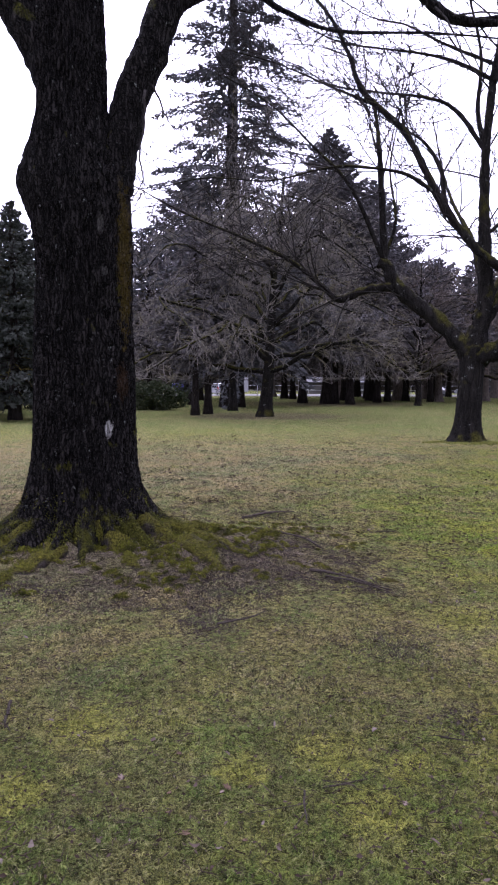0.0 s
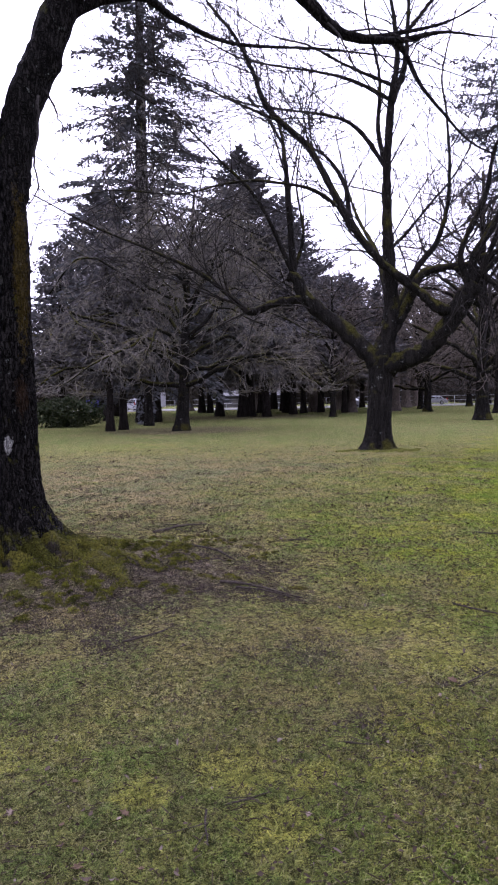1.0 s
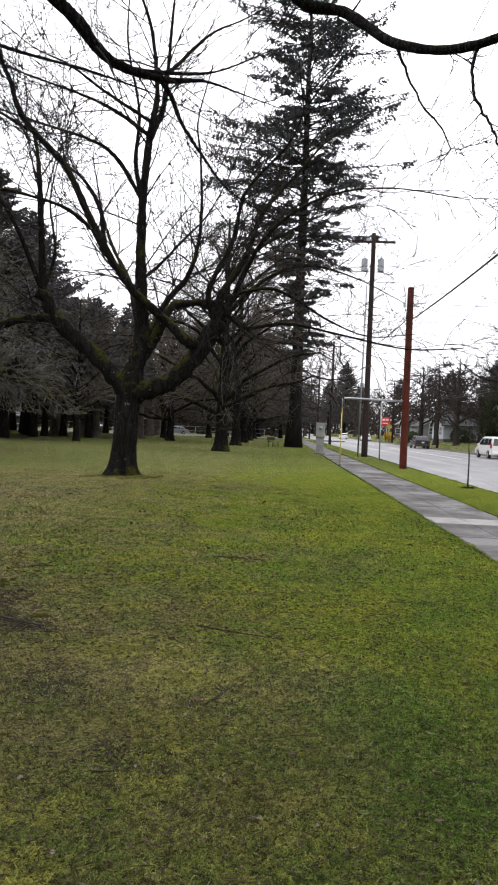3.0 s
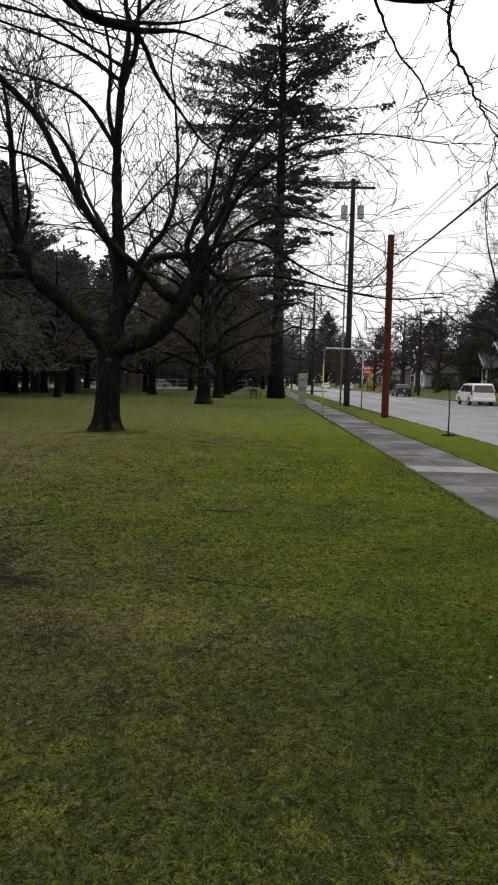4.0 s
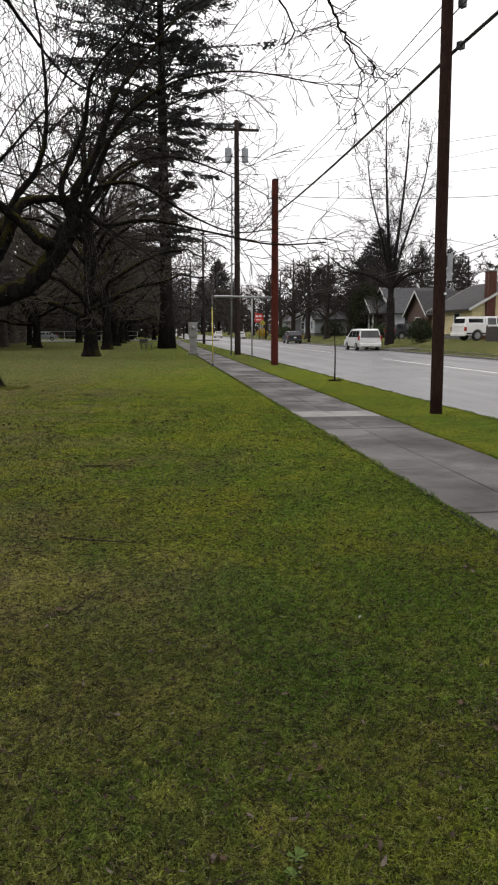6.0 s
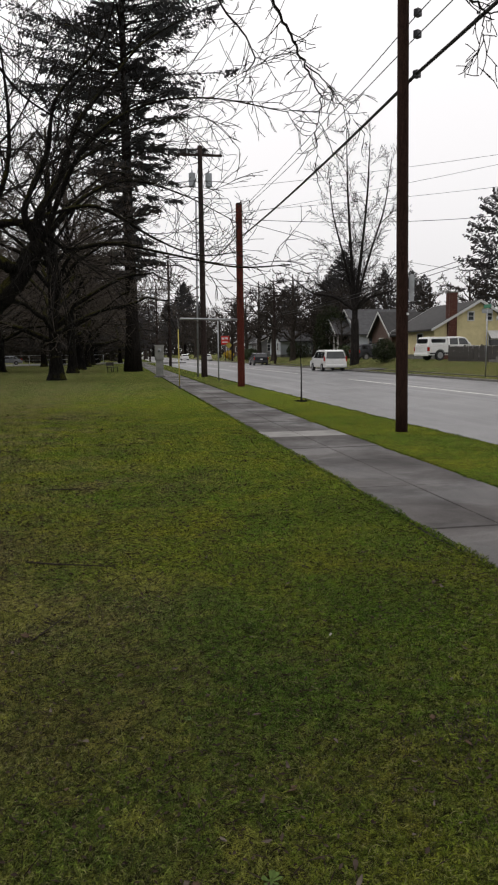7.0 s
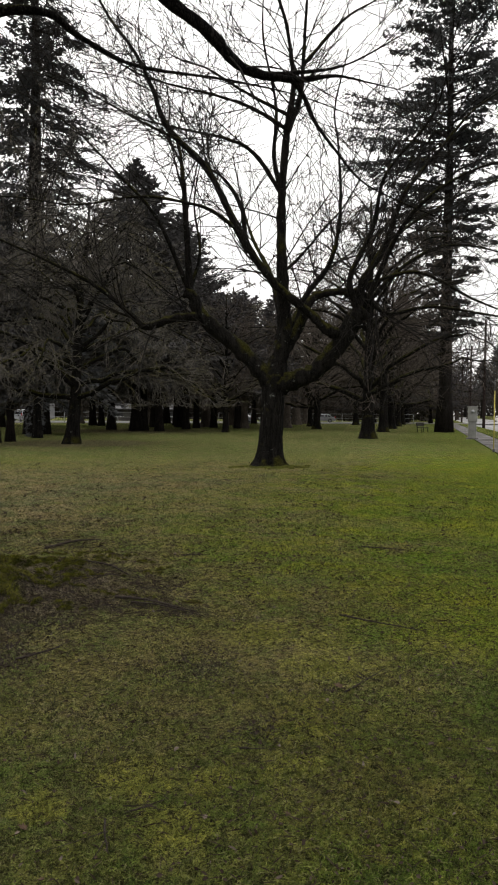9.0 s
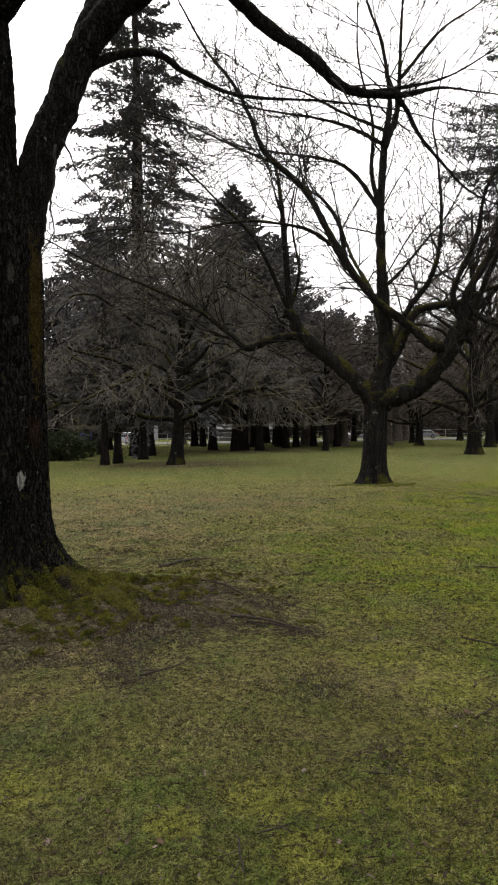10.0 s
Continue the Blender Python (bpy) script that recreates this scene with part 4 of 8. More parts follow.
m2_limbs = [
    ([(0.0, 2.6, 0), (-0.89, 3.57, 0.1), (-2.01, 4.5, 0.2), (-2.36, 5.17, 0.2), (-2.62, 5.31, 0.2)], 0.26, 0.17, 3),
    ([(-2.45, 5.2, 0.2), (-2.6, 7.4, 0.3), (-2.7, 8.7, 0.4), (-2.9, 9.9, 0.6), (-3.5, 11.1, 0.8), (-4.2, 13.0, 1.0)], 0.12, 0.02, 16),
    ([(-2.45, 5.3, 0.2), (-3.4, 7.4, -0.3), (-4.5, 8.6, -0.6), (-5.6, 9.7, -0.9), (-7.0, 10.6, -1.2)], 0.075, 0.015, 16),
    ([(-2.5, 5.25, 0.2), (-2.2, 6.6, 0.6), (-2.45, 8.3, 1.2), (-2.2, 10.2, 1.6)], 0.07, 0.018, 12),
    ([(-2.2, 4.6, 0.2), (-2.96, 4.49, 0.0), (-3.73, 4.23, -0.2), (-4.16, 4.57, -0.3), (-5.2, 5.4, -0.5), (-6.6, 6.1, -0.6), (-8.4, 6.9, -0.8), (-10.2, 7.9, -1.0)], 0.15, 0.02, 22),
    ([(0.15, 2.9, 0), (0.39, 4.0, 0), (0.34, 5.53, 0.05), (0.3, 6.7, 0.1), (0.3, 8.38, 0.1), (0.45, 10.2, 0.0), (0.6, 11.3, 0.0), (0.4, 13.1, 0.1), (0.0, 14.4, 0.2), (-0.4, 16.2, 0.2)], 0.25, 0.03, 16),
    ([(0.42, 10.0, 0.0), (0.8, 11.0, 0.1), (0.9, 12.2, 0.1), (1.0, 14.1, 0.1), (1.2, 16.5, 0.2)], 0.11, 0.025, 12),
    ([(0.9, 12.0, 0.1), (2.1, 13.4, 0.3), (3.1, 14.1, 0.5), (4.4, 15.0, 0.6)], 0.06, 0.015, 10),
    ([(0.3, 8.2, 0.1), (0.05, 9.4, 0.3), (0.1, 11.0, 0.5), (-0.3, 13.0, 0.6), (-0.3, 14.8, 0.7)], 0.09, 0.02, 10),
    ([(2.22, 3.98, -0.22), (1.88, 4.03, -0.36), (1.5, 4.28, -0.36), (1.06, 4.69, -0.35), (0.29, 5.27, -0.5), (-0.2, 5.8, -0.6), (-0.9, 6.8, -0.7), (-1.3, 7.6, -0.8), (-1.9, 8.7, -0.8), (-3.0, 9.8, -0.9), (-3.4, 10.8, -1.0), (-3.9, 11.8, -1.1), (-4.7, 12.9, -1.1), (-5.6, 14.6, -1.2)], (0.15, 0.17, 0.14, 0.13, 0.12, 0.11, 0.10, 0.09, 0.08, 0.06, 0.05, 0.04, 0.02), 0.02, 26),
    ([(-0.75, 6.7, -0.7), (-0.9, 7.7, -0.5), (-1.4, 8.5, -0.4), (-1.9, 8.95, -0.3), (-2.1, 9.9, -0.2), (-2.6, 11.4, 0.0)], 0.08, 0.015, 10),
    ([(-0.9, 6.9, -0.7), (-1.2, 7.1, -0.8), (-1.9, 7.5, -1.0), (-3.2, 7.7, -1.3), (-4.1, 7.6, -1.6), (-5.4, 7.3, -2.0), (-7.2, 7.4, -2.4), (-9.0, 7.0, -2.8)], 0.075, 0.012, 22),
    ([(-2.6, 9.4, -0.9), (-3.8, 9.9, -1.2), (-5.4, 10.6, -1.6), (-7.4, 11.2, -2.0)], 0.05, 0.012, 14),
    ([(0.25, 2.5, 0), (0.75, 2.7, -0.1), (1.34, 2.95, -0.1), (2.01, 3.68, -0.2), (2.42, 4.36, -0.2), (2.72, 4.75, -0.2)], (0.30, 0.27, 0.25, 0.25, 0.27, 0.26), 0.26, 4),
    ([(0.35, 3.4, 0), (0.82, 4.2, 0.1), (1.25, 5.1, 0.1), (1.98, 5.32, 0.1), (2.66, 5.3, 0.0), (3.09, 4.87, -0.1), (3.52, 4.62, -0.2), (4.69, 4.79, -0.5), (6.4, 4.5, -0.8), (8.3, 4.2, -1.0), (10.0, 4.3, -1.2)], 0.17, 0.02, 26),
    ([(2.2, 5.2, 0.0), (3.3, 5.7, 0.1), (4.5, 5.9, 0.2), (6.2, 5.1, 0.3), (7.6, 4.7, 0.4), (9.2, 4.9, 0.5)], 0.085, 0.015, 20),
    ([(2.6, 4.6, -0.2), (2.75, 5.6, 0.0), (3.48, 6.88, 0.2), (3.95, 8.22, 0.3), (5.09, 9.7, 0.5), (6.06, 10.85, 0.6), (7.4, 11.8, 0.8)], 0.15, 0.02, 24),
    ([(2.6, 4.6, -0.2), (2.3, 5.6, -0.5), (2.9, 7.0, -0.8), (3.2, 8.4, -1.1), (4.4, 9.9, -1.4), (4.9, 11.6, -1.6)], 0.12, 0.018, 20),
    ([(0.75, 4.0, 0.1), (1.04, 5.2, 0.4), (1.7, 6.1, 0.6), (2.0, 7.0, 0.6), (2.1, 8.2, 0.6), (2.0, 9.9, 0.6), (1.9, 11.0, 0.7), (2.3, 12.8, 0.8)], 0.12, 0.02, 14),
    ([(0.35, 5.9, 0.1), (0.8, 6.3, 0.1), (1.5, 7.1, 0.0), (2.2, 7.9, -0.1), (2.8, 9.1, -0.2), (3.4, 10.9, -0.3)], 0.06, 0.012, 12),
    ([(0.3, 8.2, 0.1), (-0.5, 9.4, 0.2), (-1.3, 9.9, 0.3), (-2.9, 10.3, 0.4), (-4.2, 10.7, 0.5), (-5.4, 11.5, 0.6), (-7.2, 12.2, 0.7)], 0.075, 0.012, 18),
    ([(0.4, 10.1, 0.0), (-0.5, 10.6, -0.1), (-1.5, 10.9, -0.3), (-3.7, 11.4, -0.5), (-5.1, 12.1, -0.7), (-7.0, 12.6, -0.9)], 0.07, 0.012, 18),
    ([(0.45, 10.5, 0.0), (-0.9, 11.3, 0.2), (-2.0, 12.1, 0.5), (-3.2, 12.7, 0.8), (-4.8, 14.0, 1.0)], 0.06, 0.012, 14),
    ([(2.9, 5.0, -0.1), (4.2, 6.3, 0.5), (5.6, 6.9, 0.9), (7.4, 6.7, 1.3), (9.4, 6.0, 1.6)], 0.08, 0.014, 20),
    ([(2.7, 4.7, -0.2), (3.8, 7.1, -0.9), (5.2, 8.2, -1.6), (7.0, 8.5, -2.2), (9.2, 8.2, -2.8)], 0.085, 0.014, 20),
    ([(3.5, 6.9, 0.2), (4.9, 7.9, 0.9), (6.6, 8.9, 1.4), (8.6, 9.4, 1.8)], 0.06, 0.012, 16),
    ([(0.3, 4.6, 0.1), (0.0, 6.0, 1.2), (-0.6, 7.4, 2.4), (-1.0, 8.8, 3.4), (-1.4, 10.8, 4.2)], 0.11, 0.02, 16),
    ([(0.4, 3.8, 0.1), (1.0, 5.2, 1.4), (2.0, 6.6, 2.8), (3.2, 7.6, 4.2)], 0.10, 0.02, 16),
]
m2_twigs = Branches()
rng = random.Random(5)
M2_SPEC = dict(BARE, lift=[0.03, 0.03, 0.02, 0.01, 0.01], kids=[8, 8, 6, 1, 0], ratio=[0.6, 0.95, 0.68, 0.62, 0.5], angle=[50, 44, 36, 36, 36], thin=[0.55, 0.6, 0.6, 0.66, 0.6], tip=0.0092, wild=[0.1, 0.05, 0.045, 0.05, 0.06], sides=[8, 5, 5, 3, 3], seg=[6, 8, 9, 7, 5], bow=0.055)
for i, (pts, r0, r1, n) in enumerate(m2_limbs):
    world_pts = [M2_R * a + M2_F * c + Vector((0, 0, z)) for a, z, c in pts]
    me, line, rs = limb_mesh("limb", world_pts, r0, r1, 14, 0.30, i * 5.0, 11)
    put("limb", me, BARK_MAPLE, second)
    long = sum((line[j + 1] - line[j]).length for j in range(len(line) - 1))
    sprout(m2_twigs, rng, line, [min(0.045, max(0.02, q * 0.62)) for q in rs], min(long, 6.5) * (0.52 if pts[0][0] > 2 else 0.72), 1, M2_SPEC, 0.22, int(n * (0.72 if pts[0][0] > 2 else 1.05)))
put("crown", m2_twigs.mesh("crown"), BARK_TWIG, second, kind="stuff")


def bare_tree(name, trunk_r, trunk_h, height, spread, n_main, seed, material, twig_material, spec, droop=0.0, lean=0.0):
    """A bare broad-leaved tree of its own: trunk, limbs and twigs."""
    rng = random.Random(seed)
    wood, fine = Branches(), Branches()
    top = Vector((lean, 0, height * 0.9))
    line = spline([(0, 0, -0.15), (lean * 0.1, 0, trunk_h * 0.5), (lean * 0.2, 0.05, trunk_h), (lean * 0.5, -0.1, height * 0.55), top], 6)
    rs = [trunk_r * (1 + 0.5 * math.exp(-max(q.z, 0) / 0.35)) * (1 - 0.93 * max(0, q.z / height) ** 0.8) for q in line]
    wood.add(line, rs, 12)
    turn = rng.uniform(0, 6)
    for i in range(n_main):
        f = i / max(1, n_main - 1)
        z = trunk_h + (height * 0.72 - trunk_h) * f ** 1.1
        j = min(range(len(line)), key=lambda q: abs(line[q].z - z))
        turn += 2.4 + rng.gauss(0, 0.3)
        out = spread * (1.0 - 0.55 * f) * rng.uniform(0.8, 1.15)
        a = Vector((math.cos(turn), math.sin(turn), 0))
        rise = (height - z) * (0.18 + 0.5 * f) * rng.uniform(0.7, 1.1)
        p = line[j]
        pts = [p, p + a * out * 0.3 + Vector((0, 0, rise * 0.55)), p + a * out * 0.65 + Vector((rng.gauss(0, 0.3), rng.gauss(0, 0.3), rise * 0.9 - droop * 0.2)), p + a * out + Vector((0, 0, rise - droop))]
        side = Vector((-a.y, a.x, 0))
        pts = [pts[0], pts[1] + side * rng.gauss(0, 0.12 * out) + Vector((0, 0, rng.gauss(0, 0.05 * out))), pts[2] + side * rng.gauss(0, 0.2 * out) + Vector((0, 0, rng.gauss(0, 0.08 * out))), pts[3] + side * rng.gauss(0, 0.3 * out)]
        l = spline(pts, 5)
        l = [q + Vector((rng.gauss(0, 0.05), rng.gauss(0, 0.05), rng.gauss(0, 0.05))) * (1 if 0 < n < len(l) - 1 else 0) for n, q in enumerate(l)]
        r = list(np.linspace(rs[j] * 0.5, 0.02, len(l)))
        wood.add(l, r, 8)
        sprout(fine, rng, l, [q * 0.5 for q in r], out * 0.62, 1, spec, 0.2, spec["main"])
    return wood.mesh(name + "_wood"), fine.mesh(name + "_twigs")


def plant(meshes, materials, m, label, group="", name="bare_tree"):
    t = thing(name, m, label, "tree", group)
    put("trunk", meshes[0], materials[0], t)
    put("crown", meshes[1], materials[1], t, kind="stuff")
    return t


DENSE = dict(BARE, seg=[6, 7, 7, 5, 3], sides=[8, 5, 4, 3, 3], main=15, kids=[8, 9, 6, 3, 0], ratio=[0.55, 0.80, 0.55, 0.5, 0.5], lift=[0.0, 0.0, -0.03, -0.05, -0.05], tip=0.012, angle=[50, 46, 40, 36, 36], wild=[0.08, 0.09, 0.07, 0.09, 0.1], bow=0.06)
grey = plant(bare_tree("grey", 0.36, 2.2, 13.0, 8.6, 34, 21, BARK_GREY, BARK_GREY, DENSE, 2.5, 0.9), (BARK_MAPLE, BARK_GREY), pose(0.8, 35.5, 0), "grey bare tree with a dense crown of drooping fine twigs", "bare trees")
AVENUE = dict(BARE, seg=[6, 5, 4, 2], sides=[8, 5, 3, 3], main=19, kids=[8, 9, 8, 0], ratio=[0.55, 0.62, 0.52, 0.5, 0.5], tip=0.017, bow=0.05)
plant(bare_tree("slim", 0.26, 5.0, 20.0, 4.5, 15, 23, BARK_GREY, BARK_GREY, dict(DENSE, lift=[0.05, 0.06, 0.05, 0.03, 0.0]), -1.5), (BARK_MAPLE, BARK_GREY), pose(-1.0, 43.5, 0), "slim tall grey bare tree before the spruce", "bare trees")
row_a = plant(bare_tree("row_a", 0.45, 2.3, 16.5, 9.0, 26, 31, BARK_MAPLE, BARK_TWIG, AVENUE, 0.6), (BARK_MAPLE, BARK_ROW), Matrix.Translation(rd(45.2, -3.8)), "bare park maple in the row along the street", "bare trees")
row_b = plant(bare_tree("row_b", 0.42, 2.8, 19.5, 8.4, 28, 37, BARK_MAPLE, BARK_TWIG, AVENUE, 0.3), (BARK_MAPLE, BARK_ROW), Matrix.Translation(rd(61.7, -3.9)), "bare park maple in the row along the street", "bare trees")
for s, o, src, turn, k in ((75.8, -4.0, row_a, 100, 1.05), (91, -4.0, row_b, 200, 1.0), (108, -4.2, row_a, 30, 1.1), (128, -4.2, row_b, 80, 1.1), (84, -14, row_b, 140, 0.8), (54, -15.8, row_b, 20, 0.62), (70, -11, row_a, 250, 0.9), (98, -10, row_b, 310, 0.95), (118, -12, row_a, 190, 1.0)):
    t = copy_thing(src, Matrix.Translation(rd(s, o)) @ pose(0, 0, 0, 0, 0, turn))
    t.scale = (k, k, k)


def conifer(name, height, radius, bare, whorls, per, seed, droop=0.5, gaps=0.25, narrow=1.0, sprays=26, blade=0.42, width=0.085, dead=14, vary=0.4, tight=0.34, lumps=0.0, inner=0.18, tufted=0.0, rise=0.12, shoulder=(0, 0, 1.0), girth=0.014):
    """A conifer: a straight trunk, drooping boughs in whorls, and sprays of needles on them."""
    rng = np.random.default_rng(seed)
    wood = Branches()
    r0 = girth * height + 0.12
    zs = np.linspace(-0.2, height, 14)
    wood.add([(0.05 * math.sin(z * 0.3), 0.05 * math.cos(z * 0.23), z) for z in zs], [r0 * (1 + 0.45 * math.exp(-max(z, 0) / 0.5)) * (1 - 0.97 * max(z, 0) / height) + 0.01 for z in zs], 10)
    base, tips, wides = [], [], []
    for i in range(dead):
        z, a, l = rng.uniform(1.8, bare + 2), rng.uniform(0, 6.28), rng.uniform(0.12, 0.5) * radius
        wood.add([(0, 0, z), (math.cos(a) * l * 0.5, math.sin(a) * l * 0.5, z - 0.05 * l), (math.cos(a) * l, math.sin(a) * l, z - 0.3 * l)], [0.03, 0.02, 0.008], 3)
    for w in range(whorls):
        f = (w + rng.random() * 0.7) / whorls
        z = bare + (height - bare) * f
        reach = radius * (1 - f) ** narrow * (0.55 + 0.45 * min(1, f * 6)) + 0.25 * (1 - f)
        if z < shoulder[1]:
            reach *= max(shoulder[2], (z - shoulder[0]) / (shoulder[1] - shoulder[0]))
        for q in range(per):
            if rng.random() < gaps * (1 - 0.5 * f):
                continue
            a = rng.uniform(0, 2 * np.pi)
            l = reach * rng.uniform(1 - vary, 1.2) * (1 + lumps * math.sin(2 * a + z * 0.45 + seed) * math.sin(z * 0.8 + a))
            out = np.array([math.cos(a), math.sin(a), 0])
            side = np.array([-math.sin(a), math.cos(a), 0])
            lift = rng.normal(rise, 0.12) + 0.5 * f * f
            zq = z + rng.uniform(-0.5, 0.5) * (height - bare) / whorls
            t = np.linspace(0, 1, 5)
            line = np.array([0, 0, zq]) + out * (l * t)[:, None] + np.array([0, 0, 1.0]) * (l * (lift * t - droop * (1 - 0.6 * f) * t ** 2 + 0.12 * t ** 4))[:, None]
            wood.add(line, np.linspace(0.012 * l + 0.012, 0.006, 5), 3)
            n = int(sprays * (0.35 + 0.65 * l / radius)) + 3
            tt = inner + (1 - inner) * rng.random(n) ** 0.75
            if tufted:
                heads = rng.uniform(inner, 1.0, 3 + int(l / 1.6))
                tt = np.where(rng.random(n) < tufted, np.clip(rng.choice(heads, n) + rng.normal(0, 0.035, n), inner, 1.02), tt)
            pos = np.stack([np.interp(tt, t, line[:, k]) for k in range(3)], axis=1)
            sgn = rng.choice([-1.0, 1.0], n)
            spread = l * tight * (1 - 0.75 * tt) * rng.random(n) + 0.04
            pos = pos + side * (sgn * spread)[:, None] + np.array([0, 0, -1.0]) * (spread * rng.uniform(0.0, 0.5, n))[:, None]
            ln = blade * rng.uniform(0.55, 1.35, n) * (1 - 0.45 * f) * min(1.0, 0.35 + 0.4 * l)
            way = out * rng.uniform(0.35, 1.0, n)[:, None] + side * (sgn * rng.uniform(0.1, 0.9, n))[:, None] + np.array([0, 0, 1.0]) * rng.normal(-0.38, 0.3, n)[:, None]
            way /= np.linalg.norm(way, axis=1, keepdims=True)
            acr = np.cross(way, rng.normal(0, 1, (n, 3)))
            acr /= np.linalg.norm(acr, axis=1, keepdims=True) + 1e-9
            base.append(pos)
            tips.append(pos + way * ln[:, None])
            wides.append(acr * (width * rng.uniform(0.6, 1.3, n))[:, None])
    p, q, w = np.concatenate(base), np.concatenate(tips), np.concatenate(wides)
    mid = p * 0.45 + q * 0.55
    sag = np.zeros_like(mid)
    sag[:, 2] = -0.03
    v = np.stack([p, mid + w + sag, q, mid - w + sag], axis=1).reshape(-1, 3)
    k = np.arange(len(p))[:, None] * 4
    crown = from_arrays(name + "_needles", v, [k + np.array([0, 1, 2]), k + np.array([0, 2, 3])], smooth=False)
    return wood.mesh(name + "_wood"), crown


spruce_me = conifer("spruce", 41.0, 7.4, 2.6, 62, 9, 41, tight=0.20, droop=0.55, gaps=0.34, narrow=0.72, sprays=250, blade=0.40, width=0.060, vary=0.55, rise=0.05, tufted=0.35)
fir_me = conifer("fir", 47.0, 9.8, 8.0, 66, 8, 43, shoulder=(12.5, 21.0, 0.30), girth=0.0105, tight=0.22, lumps=0.7, droop=0.26, gaps=0.22, narrow=0.55, sprays=360, blade=0.42, width=0.070, vary=0.75, dead=60, inner=0.30, tufted=0.7, rise=0.1)
cone_me = conifer("cone", 22.8, 10.5, 4.0, 64, 11, 47, droop=0.22, gaps=0.10, narrow=1.0, sprays=130, blade=0.44, width=0.075, vary=0.35, tight=0.26)
wood_me = conifer("wood", 17.0, 4.6, 4.6, 36, 8, 53, droop=0.35, gaps=0.28, narrow=0.75, sprays=28, blade=0.60, width=0.12, dead=24)
small_me = conifer("small", 9.5, 3.2, 0.7, 34, 9, 59, droop=0.4, gaps=0.1, narrow=0.8, sprays=60, blade=0.32, width=0.06)

spruce = plant(spruce_me, (BARK_FIR, NEEDLES), pose(-1.2, 50.5, 0), "tall dark spruce with drooping layered boughs", "park conifers", "spruce_tree")
fir = plant(fir_me, (BARK_FIR, NEEDLES), Matrix.Translation(rd(64, 1.2)), "very tall ragged dark fir beside the pavement", "park conifers", "fir_tree")
cone = plant(cone_me, (BARK_FIR, NEEDLES_DARK), pose(6.6, 60, 0), "dense pointed dark conifer in the grove", "park conifers", "conifer_tree")
stand = plant(wood_me, (BARK_FIR, NEEDLES_DARK), pose(4.8, 63.5, 0), "dark conifer with a bare lower trunk in the grove", "park conifers", "conifer_tree")
# Darker copy of the needles, shade put into the colour of the low conifers.
NEEDLES_LOW = island("low_needles", (0.010, 0.013, 0.010), (0.020, 0.024, 0.018), (0.034, 0.036, 0.030), 0.75, 0.4)
low = plant(small_me, (BARK_FIR, NEEDLES_LOW), pose(-10.3, 31, 0), "low dark conifer with boughs near the ground", "park conifers", "conifer_tree")
grove = [(-2.8, 36.8, 0.55, 10), (-2.2, 38.4, 0.6, 80), (-0.8, 66, 1.0, 30), (4.1, 82, 1.1, 200), (5.0, 80, 0.95, 120), (7.3, 60.1, 0.95, 50), (10.3, 92, 1.1, 310), (10, 74, 1.0, 70), (8.4, 58.6, 0.9, 140), (11.8, 65, 0.9, 15), (13.5, 69, 0.85, 260), (16, 72, 0.9, 33), (17.5, 68, 0.8, 91),
         (20, 76, 0.85, 180), (22, 83, 0.9, 22), (14, 84, 1.0, 44), (24.5, 92, 0.95, 66), (28, 99, 1.0, 88), (19.5, 62, 0.7, 111), (-5, 72, 1.05, 133), (-9, 64, 0.95, 155), (-14, 58, 1.0, 177), (-18, 66, 1.1, 199), (-4.5, 56, 0.8, 5), (33, 108, 1.0, 77), (26, 80, 0.8, 207), (31, 95, 0.9, 107)]
for x, y, k, turn in grove:
    t = copy_thing(stand, pose(x, y, 0, 0, 0, turn))
    t.scale = (k, k, k * random.uniform(0.92, 1.1))
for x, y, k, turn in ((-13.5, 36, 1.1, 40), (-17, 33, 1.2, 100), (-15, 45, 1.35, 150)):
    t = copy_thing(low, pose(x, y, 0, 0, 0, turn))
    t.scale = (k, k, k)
for x, y, k, turn in ((-7, 82, 1.15, 50), (15, 98, 1.1, 130), (12.5, 73, 0.98, 220)):
    t = copy_thing(cone, pose(x, y, 0, 0, 0, turn))
    t.scale = (k, k, k)
for s, o, k, turn in ((118, -9, 0.7, 77), (124, 0.0, 0.7, 160)):
    t = copy_thing(cone, Matrix.Translation(rd(s, o)) @ pose(0, 0, 0, 0, 0, turn))
    t.scale = (k, k, k)


# ---- shrubs and hedges: many small leaves round a few stems ----
def leafy(name, rx, ry, h, count, seed, leaf=0.09, low=0.0):
    rng = np.random.default_rng(seed)
    a, u = rng.uniform(0, 2 * np.pi, count), rng.uniform(-1, 1, count)
    r = rng.uniform(0.55, 1.0, count) ** 0.5 * (1 + 0.18 * np.sin(3 * a + seed) + 0.12 * np.sin(7 * a + 5 * u))
    p = np.stack([rx * r * np.cos(a) * np.sqrt(1 - u * u), ry * r * np.sin(a) * np.sqrt(1 - u * u), low + h * 0.5 * (1 + u * r)], axis=1)
    p[:, 2] = np.maximum(p[:, 2], 0.03)
    w = rng.normal(0, 1, (count, 3))
    w /= np.linalg.norm(w, axis=1, keepdims=True)
    s = np.cross(w, rng.normal(0, 1, (count, 3)))
    s /= np.linalg.norm(s, axis=1, keepdims=True) + 1e-9
    ln = leaf * rng.uniform(0.6, 1.4, count)[:, None]
    v = np.stack([p - w * ln, p + s * ln * 0.4, p + w * ln, p - s * ln * 0.4], axis=1).reshape(-1, 3)
    k = np.arange(count)[:, None] * 4
    return from_arrays(name, v, [k + np.array([0, 1, 2, 3])], smooth=False)


